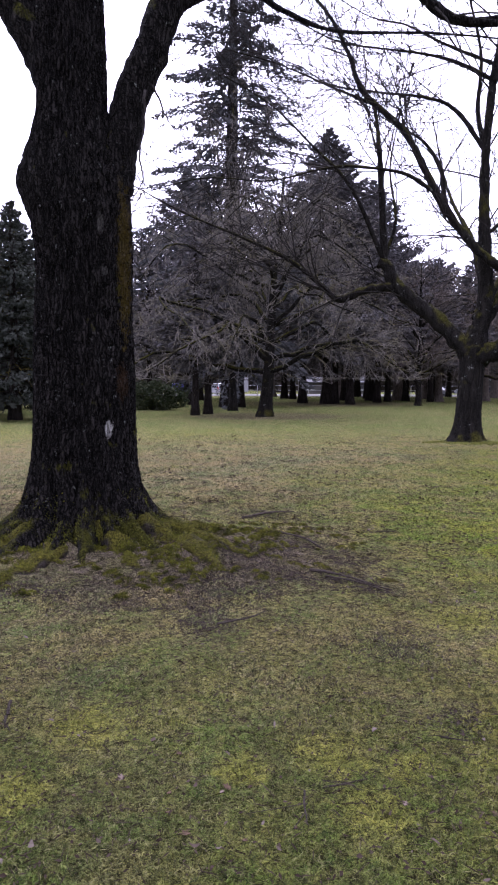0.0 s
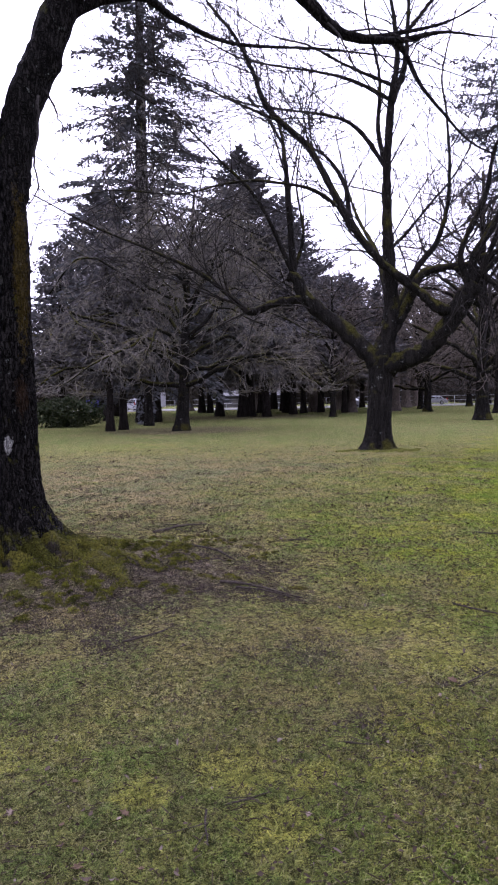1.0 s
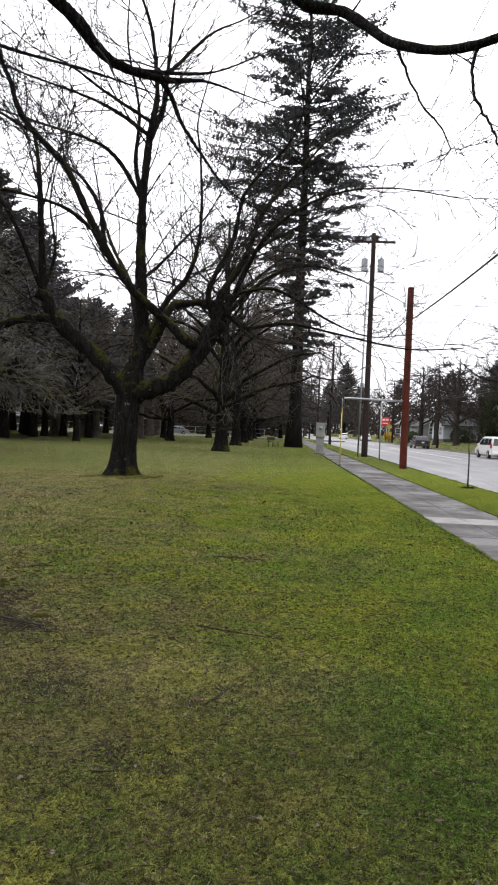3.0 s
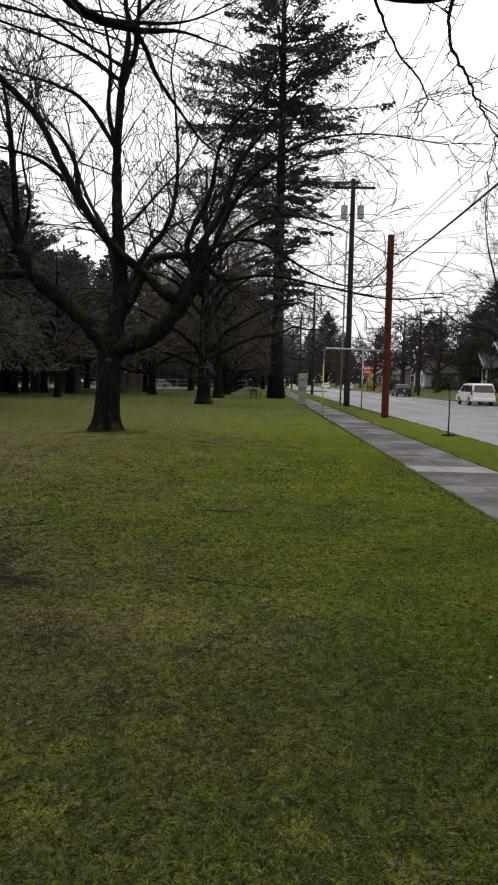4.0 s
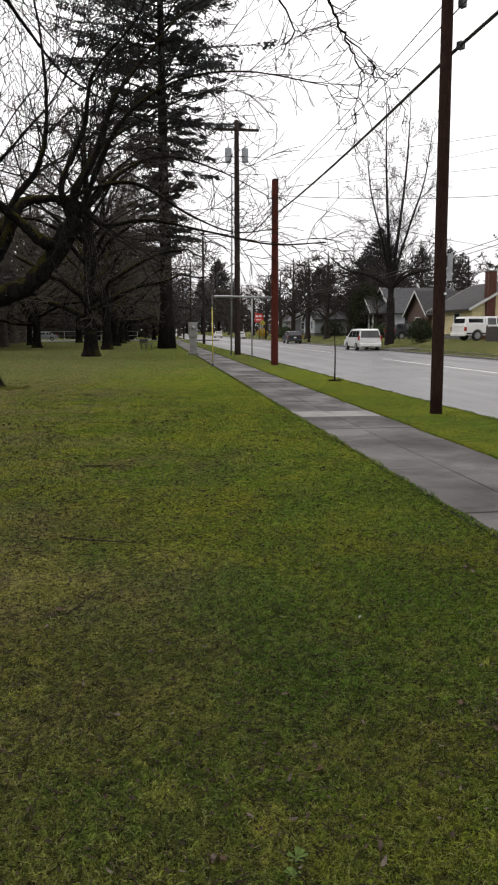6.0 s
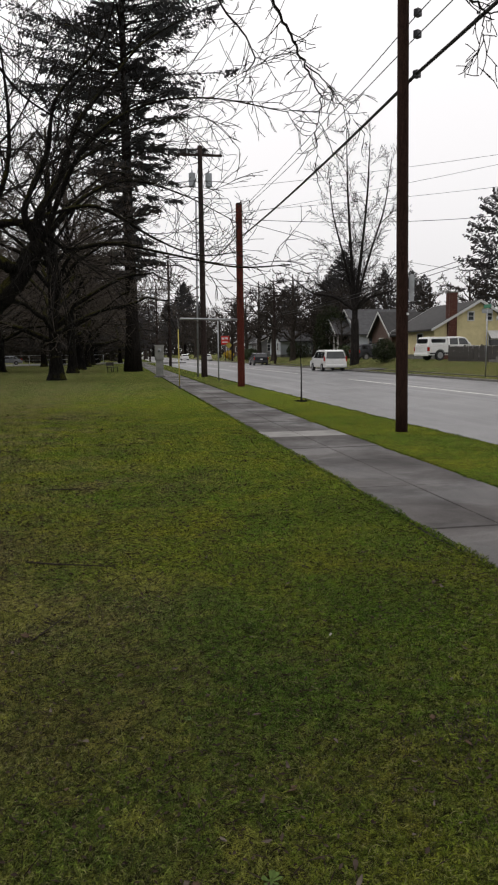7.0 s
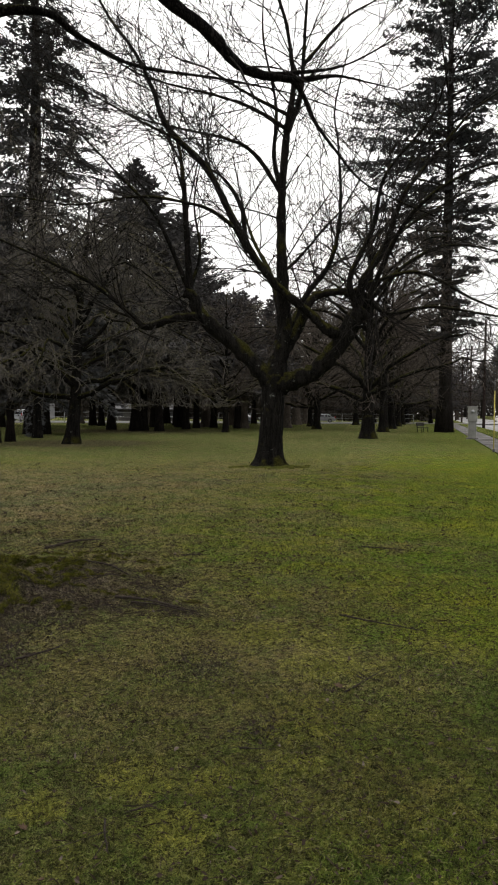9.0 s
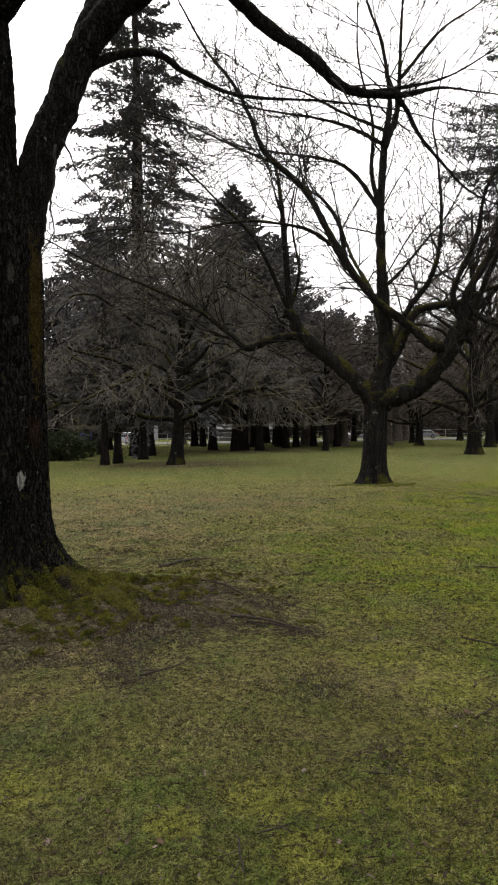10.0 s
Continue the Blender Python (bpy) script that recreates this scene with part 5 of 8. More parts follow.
def shrub(name, m, rx, ry, h, count, seed, material, label, leaf=0.09, low=0.0):
    t = thing(name, m, label, "shrub", "shrubs")
    b, rng = Branches(), random.Random(seed)
    for i in range(14):
        a, l = rng.uniform(0, 6.28), rng.uniform(0.5, 0.9)
        b.add([(0, 0, -0.05), (math.cos(a) * rx * l * 0.4, math.sin(a) * ry * l * 0.4, h * 0.45), (math.cos(a) * rx * l, math.sin(a) * ry * l, h * (0.5 + 0.4 * rng.random()))], [0.035, 0.022, 0.008], 4)
    put("stems", b.mesh("stems"), BARK_TWIG, t)
    put("leaves", leafy("leaves", rx, ry, h, count, seed, leaf, low), material, t)
    return t


LEAF_DARK = island("evergreen_leaves", (0.012, 0.020, 0.010), (0.022, 0.030, 0.014), (0.04, 0.045, 0.02), 0.6, 0.8)
LEAF_HEDGE = island("hedge_leaves", (0.025, 0.040, 0.016), (0.035, 0.050, 0.02), (0.05, 0.06, 0.03), 0.6, 0.8)
FLOWER_YELLOW = island("yellow_blossom", (0.45, 0.30, 0.02), (0.55, 0.36, 0.03), (0.30, 0.24, 0.04), 0.7, 1.5)
shrub("shrub", pose(-6.0, 44, 0), 2.1, 1.5, 1.75, 5200, 3, LEAF_DARK, "broad low dark evergreen shrub on the lawn", 0.11)

# ---- poles and wires ----
POLE_BROWN = bark("brown_pole_wood", (0.011, 0.0060, 0.0048), (0.033, 0.0185, 0.0145), scale=2.2, furrow=14)
POLE_RED = bark("red_pole_wood", (0.040, 0.011, 0.008), (0.085, 0.024, 0.017), scale=2.2, furrow=14)
POLE_GREY = bark("grey_pole_wood", (0.014, 0.010, 0.009), (0.040, 0.030, 0.027), scale=2.0, furrow=14)
STEEL = plain("galvanised_steel", (0.30, 0.31, 0.32), 0.45, 0.8, 0.2, 5)
STEEL_DARK = plain("dark_steel", (0.05, 0.05, 0.055), 0.5, 0.6, 0.2, 5)
GREY_CAN = plain("transformer_paint", (0.26, 0.28, 0.30), 0.5, 0.0, 0.15, 3)
YELLOW = plain("yellow_guard", (0.42, 0.35, 0.06), 0.5, 0.0, 0.15, 3)
RUBBER = plain("black_rubber", (0.016, 0.016, 0.017), 0.65, 0.0, 0.2, 8)
PALE_METAL = plain("cabinet_paint", (0.22, 0.22, 0.205), 0.6, 0.0, 0.2, 2.5)
SIGN_WHITE = plain("sign_white", (0.7, 0.7, 0.7), 0.5, 0.0, 0.08, 3)
SIGN_RED = plain("sign_red", (0.60, 0.035, 0.022), 0.5, 0.0, 0.08, 3)
SIGN_GREEN = plain("sign_green", (0.03, 0.16, 0.09), 0.5, 0.0, 0.08, 3)


def wood_pole(name, at_, height, r0, r1, material, label, lean=(0, 0)):
    t = thing(name, Matrix.Translation(at_), label, "utility pole", "wooden poles")
    zs = np.linspace(-0.3, height, 16)
    b = Branches()
    b.add([(lean[0] * max(z, 0) / height, lean[1] * max(z, 0) / height, z) for z in zs], np.linspace(r0, r1, 16), 18)
    put("shaft", b.mesh("shaft"), material, t)
    return t


NEAR_POLE = Vector((10.79, 8.23, 0.0))
near_pole = wood_pole("utility_pole", NEAR_POLE, 13.4, 0.112, 0.09, POLE_BROWN, "tall dark brown wooden utility pole in the verge", (-0.08, 0.11))
for z in (6.29, 6.95, 7.3):
    part("bracket", boxed(0.08, -0.16, z, 0.20, -0.06, z + 0.12, bevel=0.01), STEEL_DARK, near_pole, "dark steel cable bracket")
part("tag", boxed(-0.035, -0.124, 2.17, 0.005, -0.10, 2.21, bevel=0.003), SIGN_WHITE, near_pole, "small white tag")
bm = boxed(0.10, -0.012, 2.42, 0.19, 0.012, 2.90, bevel=0.004)
bm.transform(pose(0, 0, 0, 0, 0, STREET - 12))
part("sign_plate", bm, STEEL, near_pole, "grey metal sign plate seen from behind")
RED_POLE = Vector((20.46, 24.73, 0.0))
red_pole = wood_pole("utility_pole", RED_POLE, 7.97, 0.165, 0.14, POLE_RED, "short reddish wooden pole with a sawn top in the verge")
put("strut", rod([(0, 0, 3.0), tuple(rd(-0.55, -2.75, 3.02))], 0.045, 0.045), STEEL, red_pole, "horizontal galvanised strut over the pavement")
put("cap", rod([(0, 0, 7.95), (0, 0, 8.03)], 0.155, 0.12, 14), POLE_GREY, red_pole)
put("step_bolt", rod([(-0.3, 0.1, 7.2), (0.3, -0.1, 7.2)], 0.02), STEEL_DARK, red_pole)
guy = thing("guy_guard", Matrix.Translation(rd(30.95, 2.62)), "yellow plastic guard over a guy wire by the pavement", "guy wire")
put("guard", rod([(0, 0, 0.05), (0, 0, 2.55)], 0.022, 0.022), YELLOW, guy)
put("wire", rod([(0, 0, 2.5), (0, 0, 3.02)], 0.008, 0.008, 6), STEEL, guy)
put("anchor", rod([(0, 0, -0.1), (0, 0, 0.14)], 0.06, 0.045), STEEL_DARK, guy)
FAR_POLE = Vector((27.38, 36.92, 0))
far_pole = wood_pole("utility_pole", FAR_POLE, 14.3, 0.20, 0.14, POLE_GREY, "tall wooden utility pole with a crossarm and two transformers")
ARM = N.normalized()
arm_bm = boxed(-1.4, -0.06, -0.07, 1.4, 0.06, 0.07, bevel=0.01)
arm_bm.transform(pose(0, 0, 13.75, 0, 0, STREET))
part("crossarm", arm_bm, POLE_GREY, far_pole)
for k in (-1.28, -0.8, 0.8, 1.28):
    put("insulator", rod([tuple(ARM * k + Vector((0, 0, 13.8))), tuple(ARM * k + Vector((0, 0, 13.9))), tuple(ARM * k + Vector((0, 0, 14.02)))], 0.05, 0.035, 8), GREY_CAN, far_pole)
for k in (-0.52, 0.52):
    c = ARM * k + Vector((0, 0, 0))
    can = put("transformer", rod([tuple(c + Vector((0, 0, z))) for z in (11.85, 11.9, 12.25, 12.6, 12.65)], 0.21, 0.21, 16), GREY_CAN, far_pole, "grey can transformer")
    put("bushing", rod([tuple(c + Vector((0, 0, 12.65))), tuple(c + Vector((0, 0, 12.9)))], 0.05, 0.03, 8), GREY_CAN, can)
put("conduit", rod([tuple(ARM * -0.42 + Vector((0, 0, -0.1))), tuple(ARM * -0.36 + Vector((0, 0, 5))), tuple(ARM * -0.32 + Vector((0, 0, 11)))], 0.055, 0.055, 8), STEEL, far_pole, "grey steel conduit")
steel_post = thing("sign_post", Matrix.Translation(rd(39.4, 5.5)), "thin galvanised steel post with a small sign plate", "post")
put("post", rod([(0, 0, -0.2), (0, 0, 3.3)], 0.035), STEEL, steel_post)
bm = boxed(-0.02, -0.18, 2.75, 0.02, 0.18, 3.25, bevel=0.004)
bm.transform(pose(0, 0, 0, 0, 0, STREET))
part("plate", bm, STEEL, steel_post, "small sign plate seen edge-on")
more_poles = []
for s, o, h in ((86, 6.0, 12.5), (112, 5.8, 12), (142, 5.8, 12), (178, 5.8, 12), (92, 20.2, 9.5), (128, 20.1, 9.5)):
    p = wood_pole("utility_pole", rd(s, o), h, 0.17, 0.12, POLE_GREY, "distant wooden utility pole along the street")
    bm = boxed(-1.2, -0.05, -0.06, 1.2, 0.05, 0.06, bevel=0.01)
    bm.transform(pose(0, 0, h - 0.6, 0, 0, STREET))
    part("crossarm", bm, POLE_GREY, p)
    more_poles.append(rd(s, o, h - 0.5))


def wire(name, a, b, sag, r, label):
    pts = [a.lerp(b, t) - Vector((0, 0, 4 * sag * t * (1 - t))) for t in np.linspace(0, 1, 24)]
    br = Branches()
    br.add(pts, [r] * 24, 5)
    return tagged(put(name, br.mesh(name), RUBBER), label, "cable", "overhead cables")


SIDE_POLE = Vector((49.0, 15.0, 0.65))
wood_pole("utility_pole", SIDE_POLE, 15.0, 0.17, 0.12, POLE_GREY, "wooden utility pole behind the houses")
near_at = lambda z: NEAR_POLE + Vector((0.12, -0.10, z))
behind = rd(-24, 5.6)
wire("cable", RED_POLE + Vector((0.1, -0.1, 6.64)), near_at(6.34), 0.10, 0.032, "thick black cable between wooden poles")
wire("cable", near_at(6.34), behind + Vector((0, 0, 7.2)), 0.4, 0.032, "thick black cable between wooden poles")
wire("cable", RED_POLE + Vector((0, 0, 6.75)), FAR_POLE + Vector((0, 0, 7.0)), 0.15, 0.03, "thick black cable between wooden poles")
for k, z in ((-1.28, 13.7), (0.8, 13.7)):
    wire("wire", FAR_POLE + ARM * k + Vector((0, 0, z)), near_at(13.2) + ARM * k * 0.2, 0.5, 0.011, "thin overhead power wire")
    wire("wire", near_at(13.2) + ARM * k * 0.2, behind + ARM * k * 0.2 + Vector((0, 0, 13)), 0.5, 0.011, "thin overhead power wire")
    wire("wire", FAR_POLE + ARM * k + Vector((0, 0, z)), more_poles[0] + ARM * k, 0.5, 0.014, "thin overhead power wire")
for a, b in zip(more_poles[:3], more_poles[1:4]):
    wire("wire", a, b, 0.5, 0.016, "thin overhead power wire")
wire("wire", RED_POLE + Vector((0, 0, 7.3)), rd(60, 34, 8.4), 0.5, 0.014, "service wire across the street")
wire("wire", RED_POLE + Vector((0, 0, 7.35)), SIDE_POLE + Vector((0, 0, 10.8)), 1.0, 0.014, "service wire across the street")
for za, zb in ((7.72, 6.97), (7.8, 7.32)):
    wire("wire", RED_POLE + Vector((0.1, -0.1, za)), near_at(zb), 0.1, 0.010, "thin overhead wire between wooden poles")
    wire("wire", near_at(zb), behind + Vector((0, 0, zb + 0.6)), 0.4, 0.010, "thin overhead wire between wooden poles")
for a, b in ((11.6, 14.0), (9.8, 14.3), (10.2, 11.8)):
    wire("wire", FAR_POLE + Vector((0, 0, a)), SIDE_POLE + Vector((0, 0, b)), 0.3, 0.012, "service wire across the street")
wire("wire", rd(-8, 20.5, 9.5), rd(92, 20.2, 6.5), 1.2, 0.022, "service wire across the street")
wire("wire", rd(-8, 20.7, 9.2), rd(92, 20.4, 6.3), 1.2, 0.022, "service wire across the street")

# ---- cabinet, bench, sapling ----
cab = thing("utility_cabinet", Matrix.Translation(rd(46.9, 2.62)) @ pose(0, 0, 0, 0, 0, STREET), "pale grey metal utility cabinet on a narrow pedestal", "cabinet")
part("plinth", boxed(-0.36, -0.30, -0.1, 0.36, 0.30, 0.10, bevel=0.02), KERB, cab)
part("pedestal", boxed(-0.24, -0.2, 0.10, 0.24, 0.2, 1.1, bevel=0.02), PALE_METAL, cab)
part("front_panel", boxed(-0.15, -0.225, 0.15, 0.15, -0.203, 1.05, bevel=0.004), PALE_METAL, cab)
top = part("housing", boxed(-0.28, -0.26, 1.1, 0.28, 0.26, 2.05, bevel=0.03), PALE_METAL, cab)
part("door", boxed(-0.24, -0.285, 1.16, 0.24, -0.263, 1.98, bevel=0.006), PALE_METAL, cab)
put("meter", rod([(0.0, -0.28, 1.75), (0.0, -0.34, 1.75), (0, -0.40, 1.75)], 0.12, 0.10, 16), STEEL, cab, "round glass-fronted meter")
part("cap", boxed(-0.31, -0.29, 2.05, 0.31, 0.29, 2.10, bevel=0.012), PALE_METAL, cab)

BENCH_WOOD = plain("weathered_boards", (0.030, 0.026, 0.022), 0.8, 0, 0.25, 4, 0.3)
bench = thing("picnic_bench", Matrix.Translation(rd(62.5, -0.6)) @ pose(0, 0, 0, 0, 0, 40), "dark weathered wooden bench under the fir", "bench")
part("seat", boxed(-0.9, -0.22, 0.42, 0.9, 0.22, 0.47, bevel=0.01), BENCH_WOOD, bench)
part("backrest", boxed(-0.9, 0.22, 0.55, 0.9, 0.26, 0.85, bevel=0.01), BENCH_WOOD, bench)
for x in (-0.7, 0.7):
    put("leg", rod([(x, -0.18, 0), (x, -0.18, 0.42)], 0.03), RUBBER, bench)
    put("leg", rod([(x, 0.2, 0), (x, 0.24, 0.85)], 0.03), RUBBER, bench)

sap = thing("sapling", Matrix.Translation((15.19, 15.45, 0.02)), "thin bare sapling staked in the verge", "tree")
b, rng = Branches(), random.Random(8)
b.add([(0, 0, -0.1), (0.01, 0, 0.8), (-0.01, 0.02, 1.6), (0.0, 0.0, 2.3)], [0.017, 0.014, 0.011, 0.005], 8)
for i in range(4):
    grow(b, rng, Vector((0, 0, 1.3 + 0.2 * i)), Vector((math.cos(i * 2.4), math.sin(i * 2.4), 1.6)), 0.45, 0.005, 3, dict(BARE, tip=0.002))
put("trunk", b.mesh("trunk"), BARK_TWIG, sap)
put("stake", rod([(0.03, 0, -0.2), (0.03, 0, 1.15)], 0.012), STEEL_DARK, sap, "dark stake")
put("mulch", leafy("mulch", 0.2, 0.2, 0.05, 200, 4, 0.03), BARK_TWIG, sap, kind="stuff")

# ---- vehicles ----
CAR_WHITE = plain("white_car_paint", (0.66, 0.66, 0.65), 0.28, 0, 0.05, 2, spec=0.5)
CAR_DARK = plain("dark_car_paint", (0.022, 0.024, 0.030), 0.25, 0, 0.1, 2, spec=0.5)
CAR_SILVER = plain("silver_car_paint", (0.30, 0.31, 0.33), 0.3, 0.4, 0.06, 2, spec=0.5)
GLASS_DARK = plain("tinted_glass", (0.014, 0.016, 0.018), 0.08, 0, 0.1, 1, spec=0.6)
LAMP_RED = plain("tail_lamp_red", (0.32, 0.015, 0.012), 0.2, 0, 0.1, 2)
LAMP_CLEAR = plain("headlamp_clear", (0.55, 0.55, 0.52), 0.15, 0, 0.1, 2)
TRIM = plain("dark_trim", (0.03, 0.03, 0.032), 0.55, 0, 0.1, 3)
RIM = plain("wheel_rim", (0.33, 0.33, 0.34), 0.35, 0.8, 0.1, 5)


def disc(x0, x1, y, z, r, r2=None, n=22):
    """A short round drum across a vehicle."""
    bm = bmesh.new()
    out = []
    for x, q in ((x0, r * 0.93), (x0 + 0.15 * (x1 - x0), r), (x1 - 0.15 * (x1 - x0), r), (x1, r * 0.93)):
        out.append([bm.verts.new((x, y + q * math.cos(i * 2 * math.pi / n), z + q * math.sin(i * 2 * math.pi / n))) for i in range(n)])
    for a, c in zip(out, out[1:]):
        for i in range(n):
            bm.faces.new((a[i], a[(i + 1) % n], c[(i + 1) % n], c[i]))
    bm.faces.new(out[0])
    bm.faces.new(out[-1][::-1])
    bmesh.ops.recalc_face_normals(bm, faces=bm.faces)
    return bm


def shell(outline, half, top_half, z_low, z_top, bevel):
    """A vehicle shell: a side outline pushed across, narrower towards the roof."""
    bm = slab(outline, -half, half, "x")
    for v in bm.verts:
        f = min(1, max(0, (v.co.z - z_low) / (z_top - z_low)))
        v.co.x *= 1 + (top_half / half - 1) * f
    if bevel:
        bmesh.ops.bevel(bm, geom=list(bm.edges), offset=bevel, segments=3, profile=0.6, affect="EDGES")
    return bm


def vehicle(name, m, label, paint, body, cabin, side_glass, rear_glass, front_glass, half, belt, roof, wheel_y, wheel_r, group, tail=(0.75, 1.05)):
    t = thing(name, m, label, name.replace("_", " "), group)
    bd = part("body", shell(body, half, half * 0.97, 0.5, belt, 0.06), paint, t, smooth=False)
    part("cabin", shell(cabin, half * 0.97, half * 0.80, belt, roof, 0.05), paint, t)
    slope = half * 0.97 - half * 0.80
    for sx in (-1, 1):
        for pane in side_glass:
            bm = bmesh.new()
            vs = []
            for k in (0.0, 0.02):
                vs.append([bm.verts.new((sx * (half * 0.97 - slope * (z - belt) / (roof - belt) - 0.006 + k), y, z)) for y, z in pane])
            bm.faces.new(vs[1])
            bm.faces.new(vs[0][::-1])
            n = len(pane)
            for i in range(n):
                bm.faces.new((vs[0][i], vs[0][(i + 1) % n], vs[1][(i + 1) % n], vs[1][i]))
            bmesh.ops.recalc_face_normals(bm, faces=bm.faces)
            part("side_window", bm, GLASS_DARK, t)
    for nm, (ya, za, yb, zb), push in (("rear_window", rear_glass, -0.03), ("windscreen", front_glass, 0.03)):
        bm = bmesh.new()
        wa, wb = half * 0.86, half * 0.74
        lo = [bm.verts.new((x, y + q, z)) for q in (0, push) for x, y, z in ((-wa, ya, za), (wa, ya, za), (wb, yb, zb), (-wb, yb, zb))]
        for q in ((0, 1, 2, 3), (4, 5, 6, 7), (0, 1, 5, 4), (1, 2, 6, 5), (2, 3, 7, 6), (3, 0, 4, 7)):
            bm.faces.new([lo[i] for i in q])
        bmesh.ops.recalc_face_normals(bm, faces=bm.faces)
        part(nm, bm, GLASS_DARK, t)
    y0, y1 = min(q[0] for q in body), max(q[0] for q in body)
    for sx in (-1, 1):
        for y in wheel_y:
            w = part("wheel", disc(sx * (half - 0.20), sx * (half + 0.02), y, wheel_r, wheel_r), RUBBER, t, "black tyre")
            part("rim", disc(sx * (half - 0.02), sx * (half + 0.03), y, wheel_r, wheel_r * 0.62), RIM, w)
        part("tail_lamp", boxed(sx * half * 0.98 - 0.09, y0 - 0.02, tail[0], sx * half * 0.98 + 0.02, y0 + 0.16, tail[1], bevel=0.015), LAMP_RED, t, "red tail lamp")
        part("headlamp", boxed(sx * half * 0.8 - 0.16, y1 - 0.16, 0.62, sx * half * 0.8 + 0.14, y1 + 0.015, 0.8, bevel=0.02), LAMP_CLEAR, t)
        part("mirror", boxed(sx * (half + 0.02) - 0.07, front_glass[0] - 0.35, belt, sx * (half + 0.02) + 0.09, front_glass[0] - 0.2, belt + 0.15, bevel=0.02), paint, t)
    part("rear_bumper", boxed(-half * 0.97, y0 - 0.09, 0.36, half * 0.97, y0 + 0.1, 0.60, bevel=0.04), TRIM if paint is CAR_DARK else paint, t)
    part("front_bumper", boxed(-half * 0.97, y1 - 0.1, 0.32, half * 0.97, y1 + 0.08, 0.58, bevel=0.04), TRIM, t)
    part("number_plate", boxed(-0.16, y0 - 0.035, 0.72, 0.16, y0 - 0.012, 0.86, bevel=0.004), SIGN_WHITE, t, "plain number plate")
    return t


def arches(y0, y1, z0, wheels, r, rest):
    """A body's lower edge with round wheel arches, then the rest of its outline."""
    line = [(y0, z0)]
    for wy in wheels:
        line += [(wy + (r + 0.06) * math.cos(a), max(z0, r + (r + 0.06) * math.sin(a))) for a in np.linspace(math.pi, 0, 9)]
    return line + [(y1, z0)] + rest


def minivan(m, label, paint, group="parked vehicles"):
    w = (-1.45, 1.45)
    return vehicle("minivan", m, label, paint, arches(-2.38, 2.35, 0.30, w, 0.33, [(2.4, 0.62), (2.2, 0.86), (1.55, 1.02), (-2.40, 1.04)]), [(-2.36, 1.02), (1.62, 1.02), (0.72, 1.68), (0.1, 1.79), (-1.7, 1.79), (-2.12, 1.70)],
                   ([(-2.05, 1.10), (-1.2, 1.10), (-1.2, 1.62), (-1.92, 1.60)], [(-1.1, 1.10), (-0.1, 1.10), (-0.1, 1.64), (-1.1, 1.63)], [(0.0, 1.10), (1.2, 1.10), (0.62, 1.62), (0.0, 1.64)]), (-2.37, 1.08, -2.17, 1.64), (1.58, 1.06, 0.76, 1.64), 0.96, 1.03, 1.79, w, 0.33, group, (0.85, 1.25))


def suv(m, label, paint, group="parked vehicles"):
    w = (-1.3, 1.35)
    return vehicle("car", m, label, paint, arches(-2.1, 2.2, 0.32, w, 0.34, [(2.25, 0.70), (2.1, 0.95), (1.05, 1.04), (-2.15, 1.02)]), [(-2.12, 1.0), (1.05, 1.02), (0.45, 1.52), (-0.1, 1.60), (-1.5, 1.58), (-1.85, 1.50)],
                   ([(-1.85, 1.08), (-1.1, 1.08), (-1.1, 1.47), (-1.72, 1.45)], [(-1.0, 1.08), (-0.15, 1.08), (-0.15, 1.49), (-1.0, 1.48)], [(-0.05, 1.08), (0.8, 1.08), (0.38, 1.47), (-0.05, 1.49)]), (-2.12, 1.06, -1.9, 1.46), (1.03, 1.06, 0.5, 1.48), 0.90, 1.02, 1.60, w, 0.34, group)


def sedan(m, label, paint, group="parked vehicles"):
    w = (-1.35, 1.4)
    return vehicle("car", m, label, paint, arches(-2.25, 2.25, 0.26, w, 0.31, [(2.3, 0.6), (2.1, 0.78), (0.95, 0.93), (-1.5, 0.95), (-2.25, 0.92)]), [(-1.75, 0.92), (1.05, 0.92), (0.35, 1.36), (-0.2, 1.43), (-0.85, 1.41), (-1.2, 1.33)],
                   ([(-1.45, 0.98), (-0.45, 0.98), (-0.45, 1.33), (-1.08, 1.30)], [(-0.35, 0.98), (0.8, 0.98), (0.3, 1.31), (-0.35, 1.34)]), (-1.74, 0.97, -1.24, 1.32), (1.02, 0.96, 0.4, 1.34), 0.87, 0.93, 1.43, w, 0.31, group)


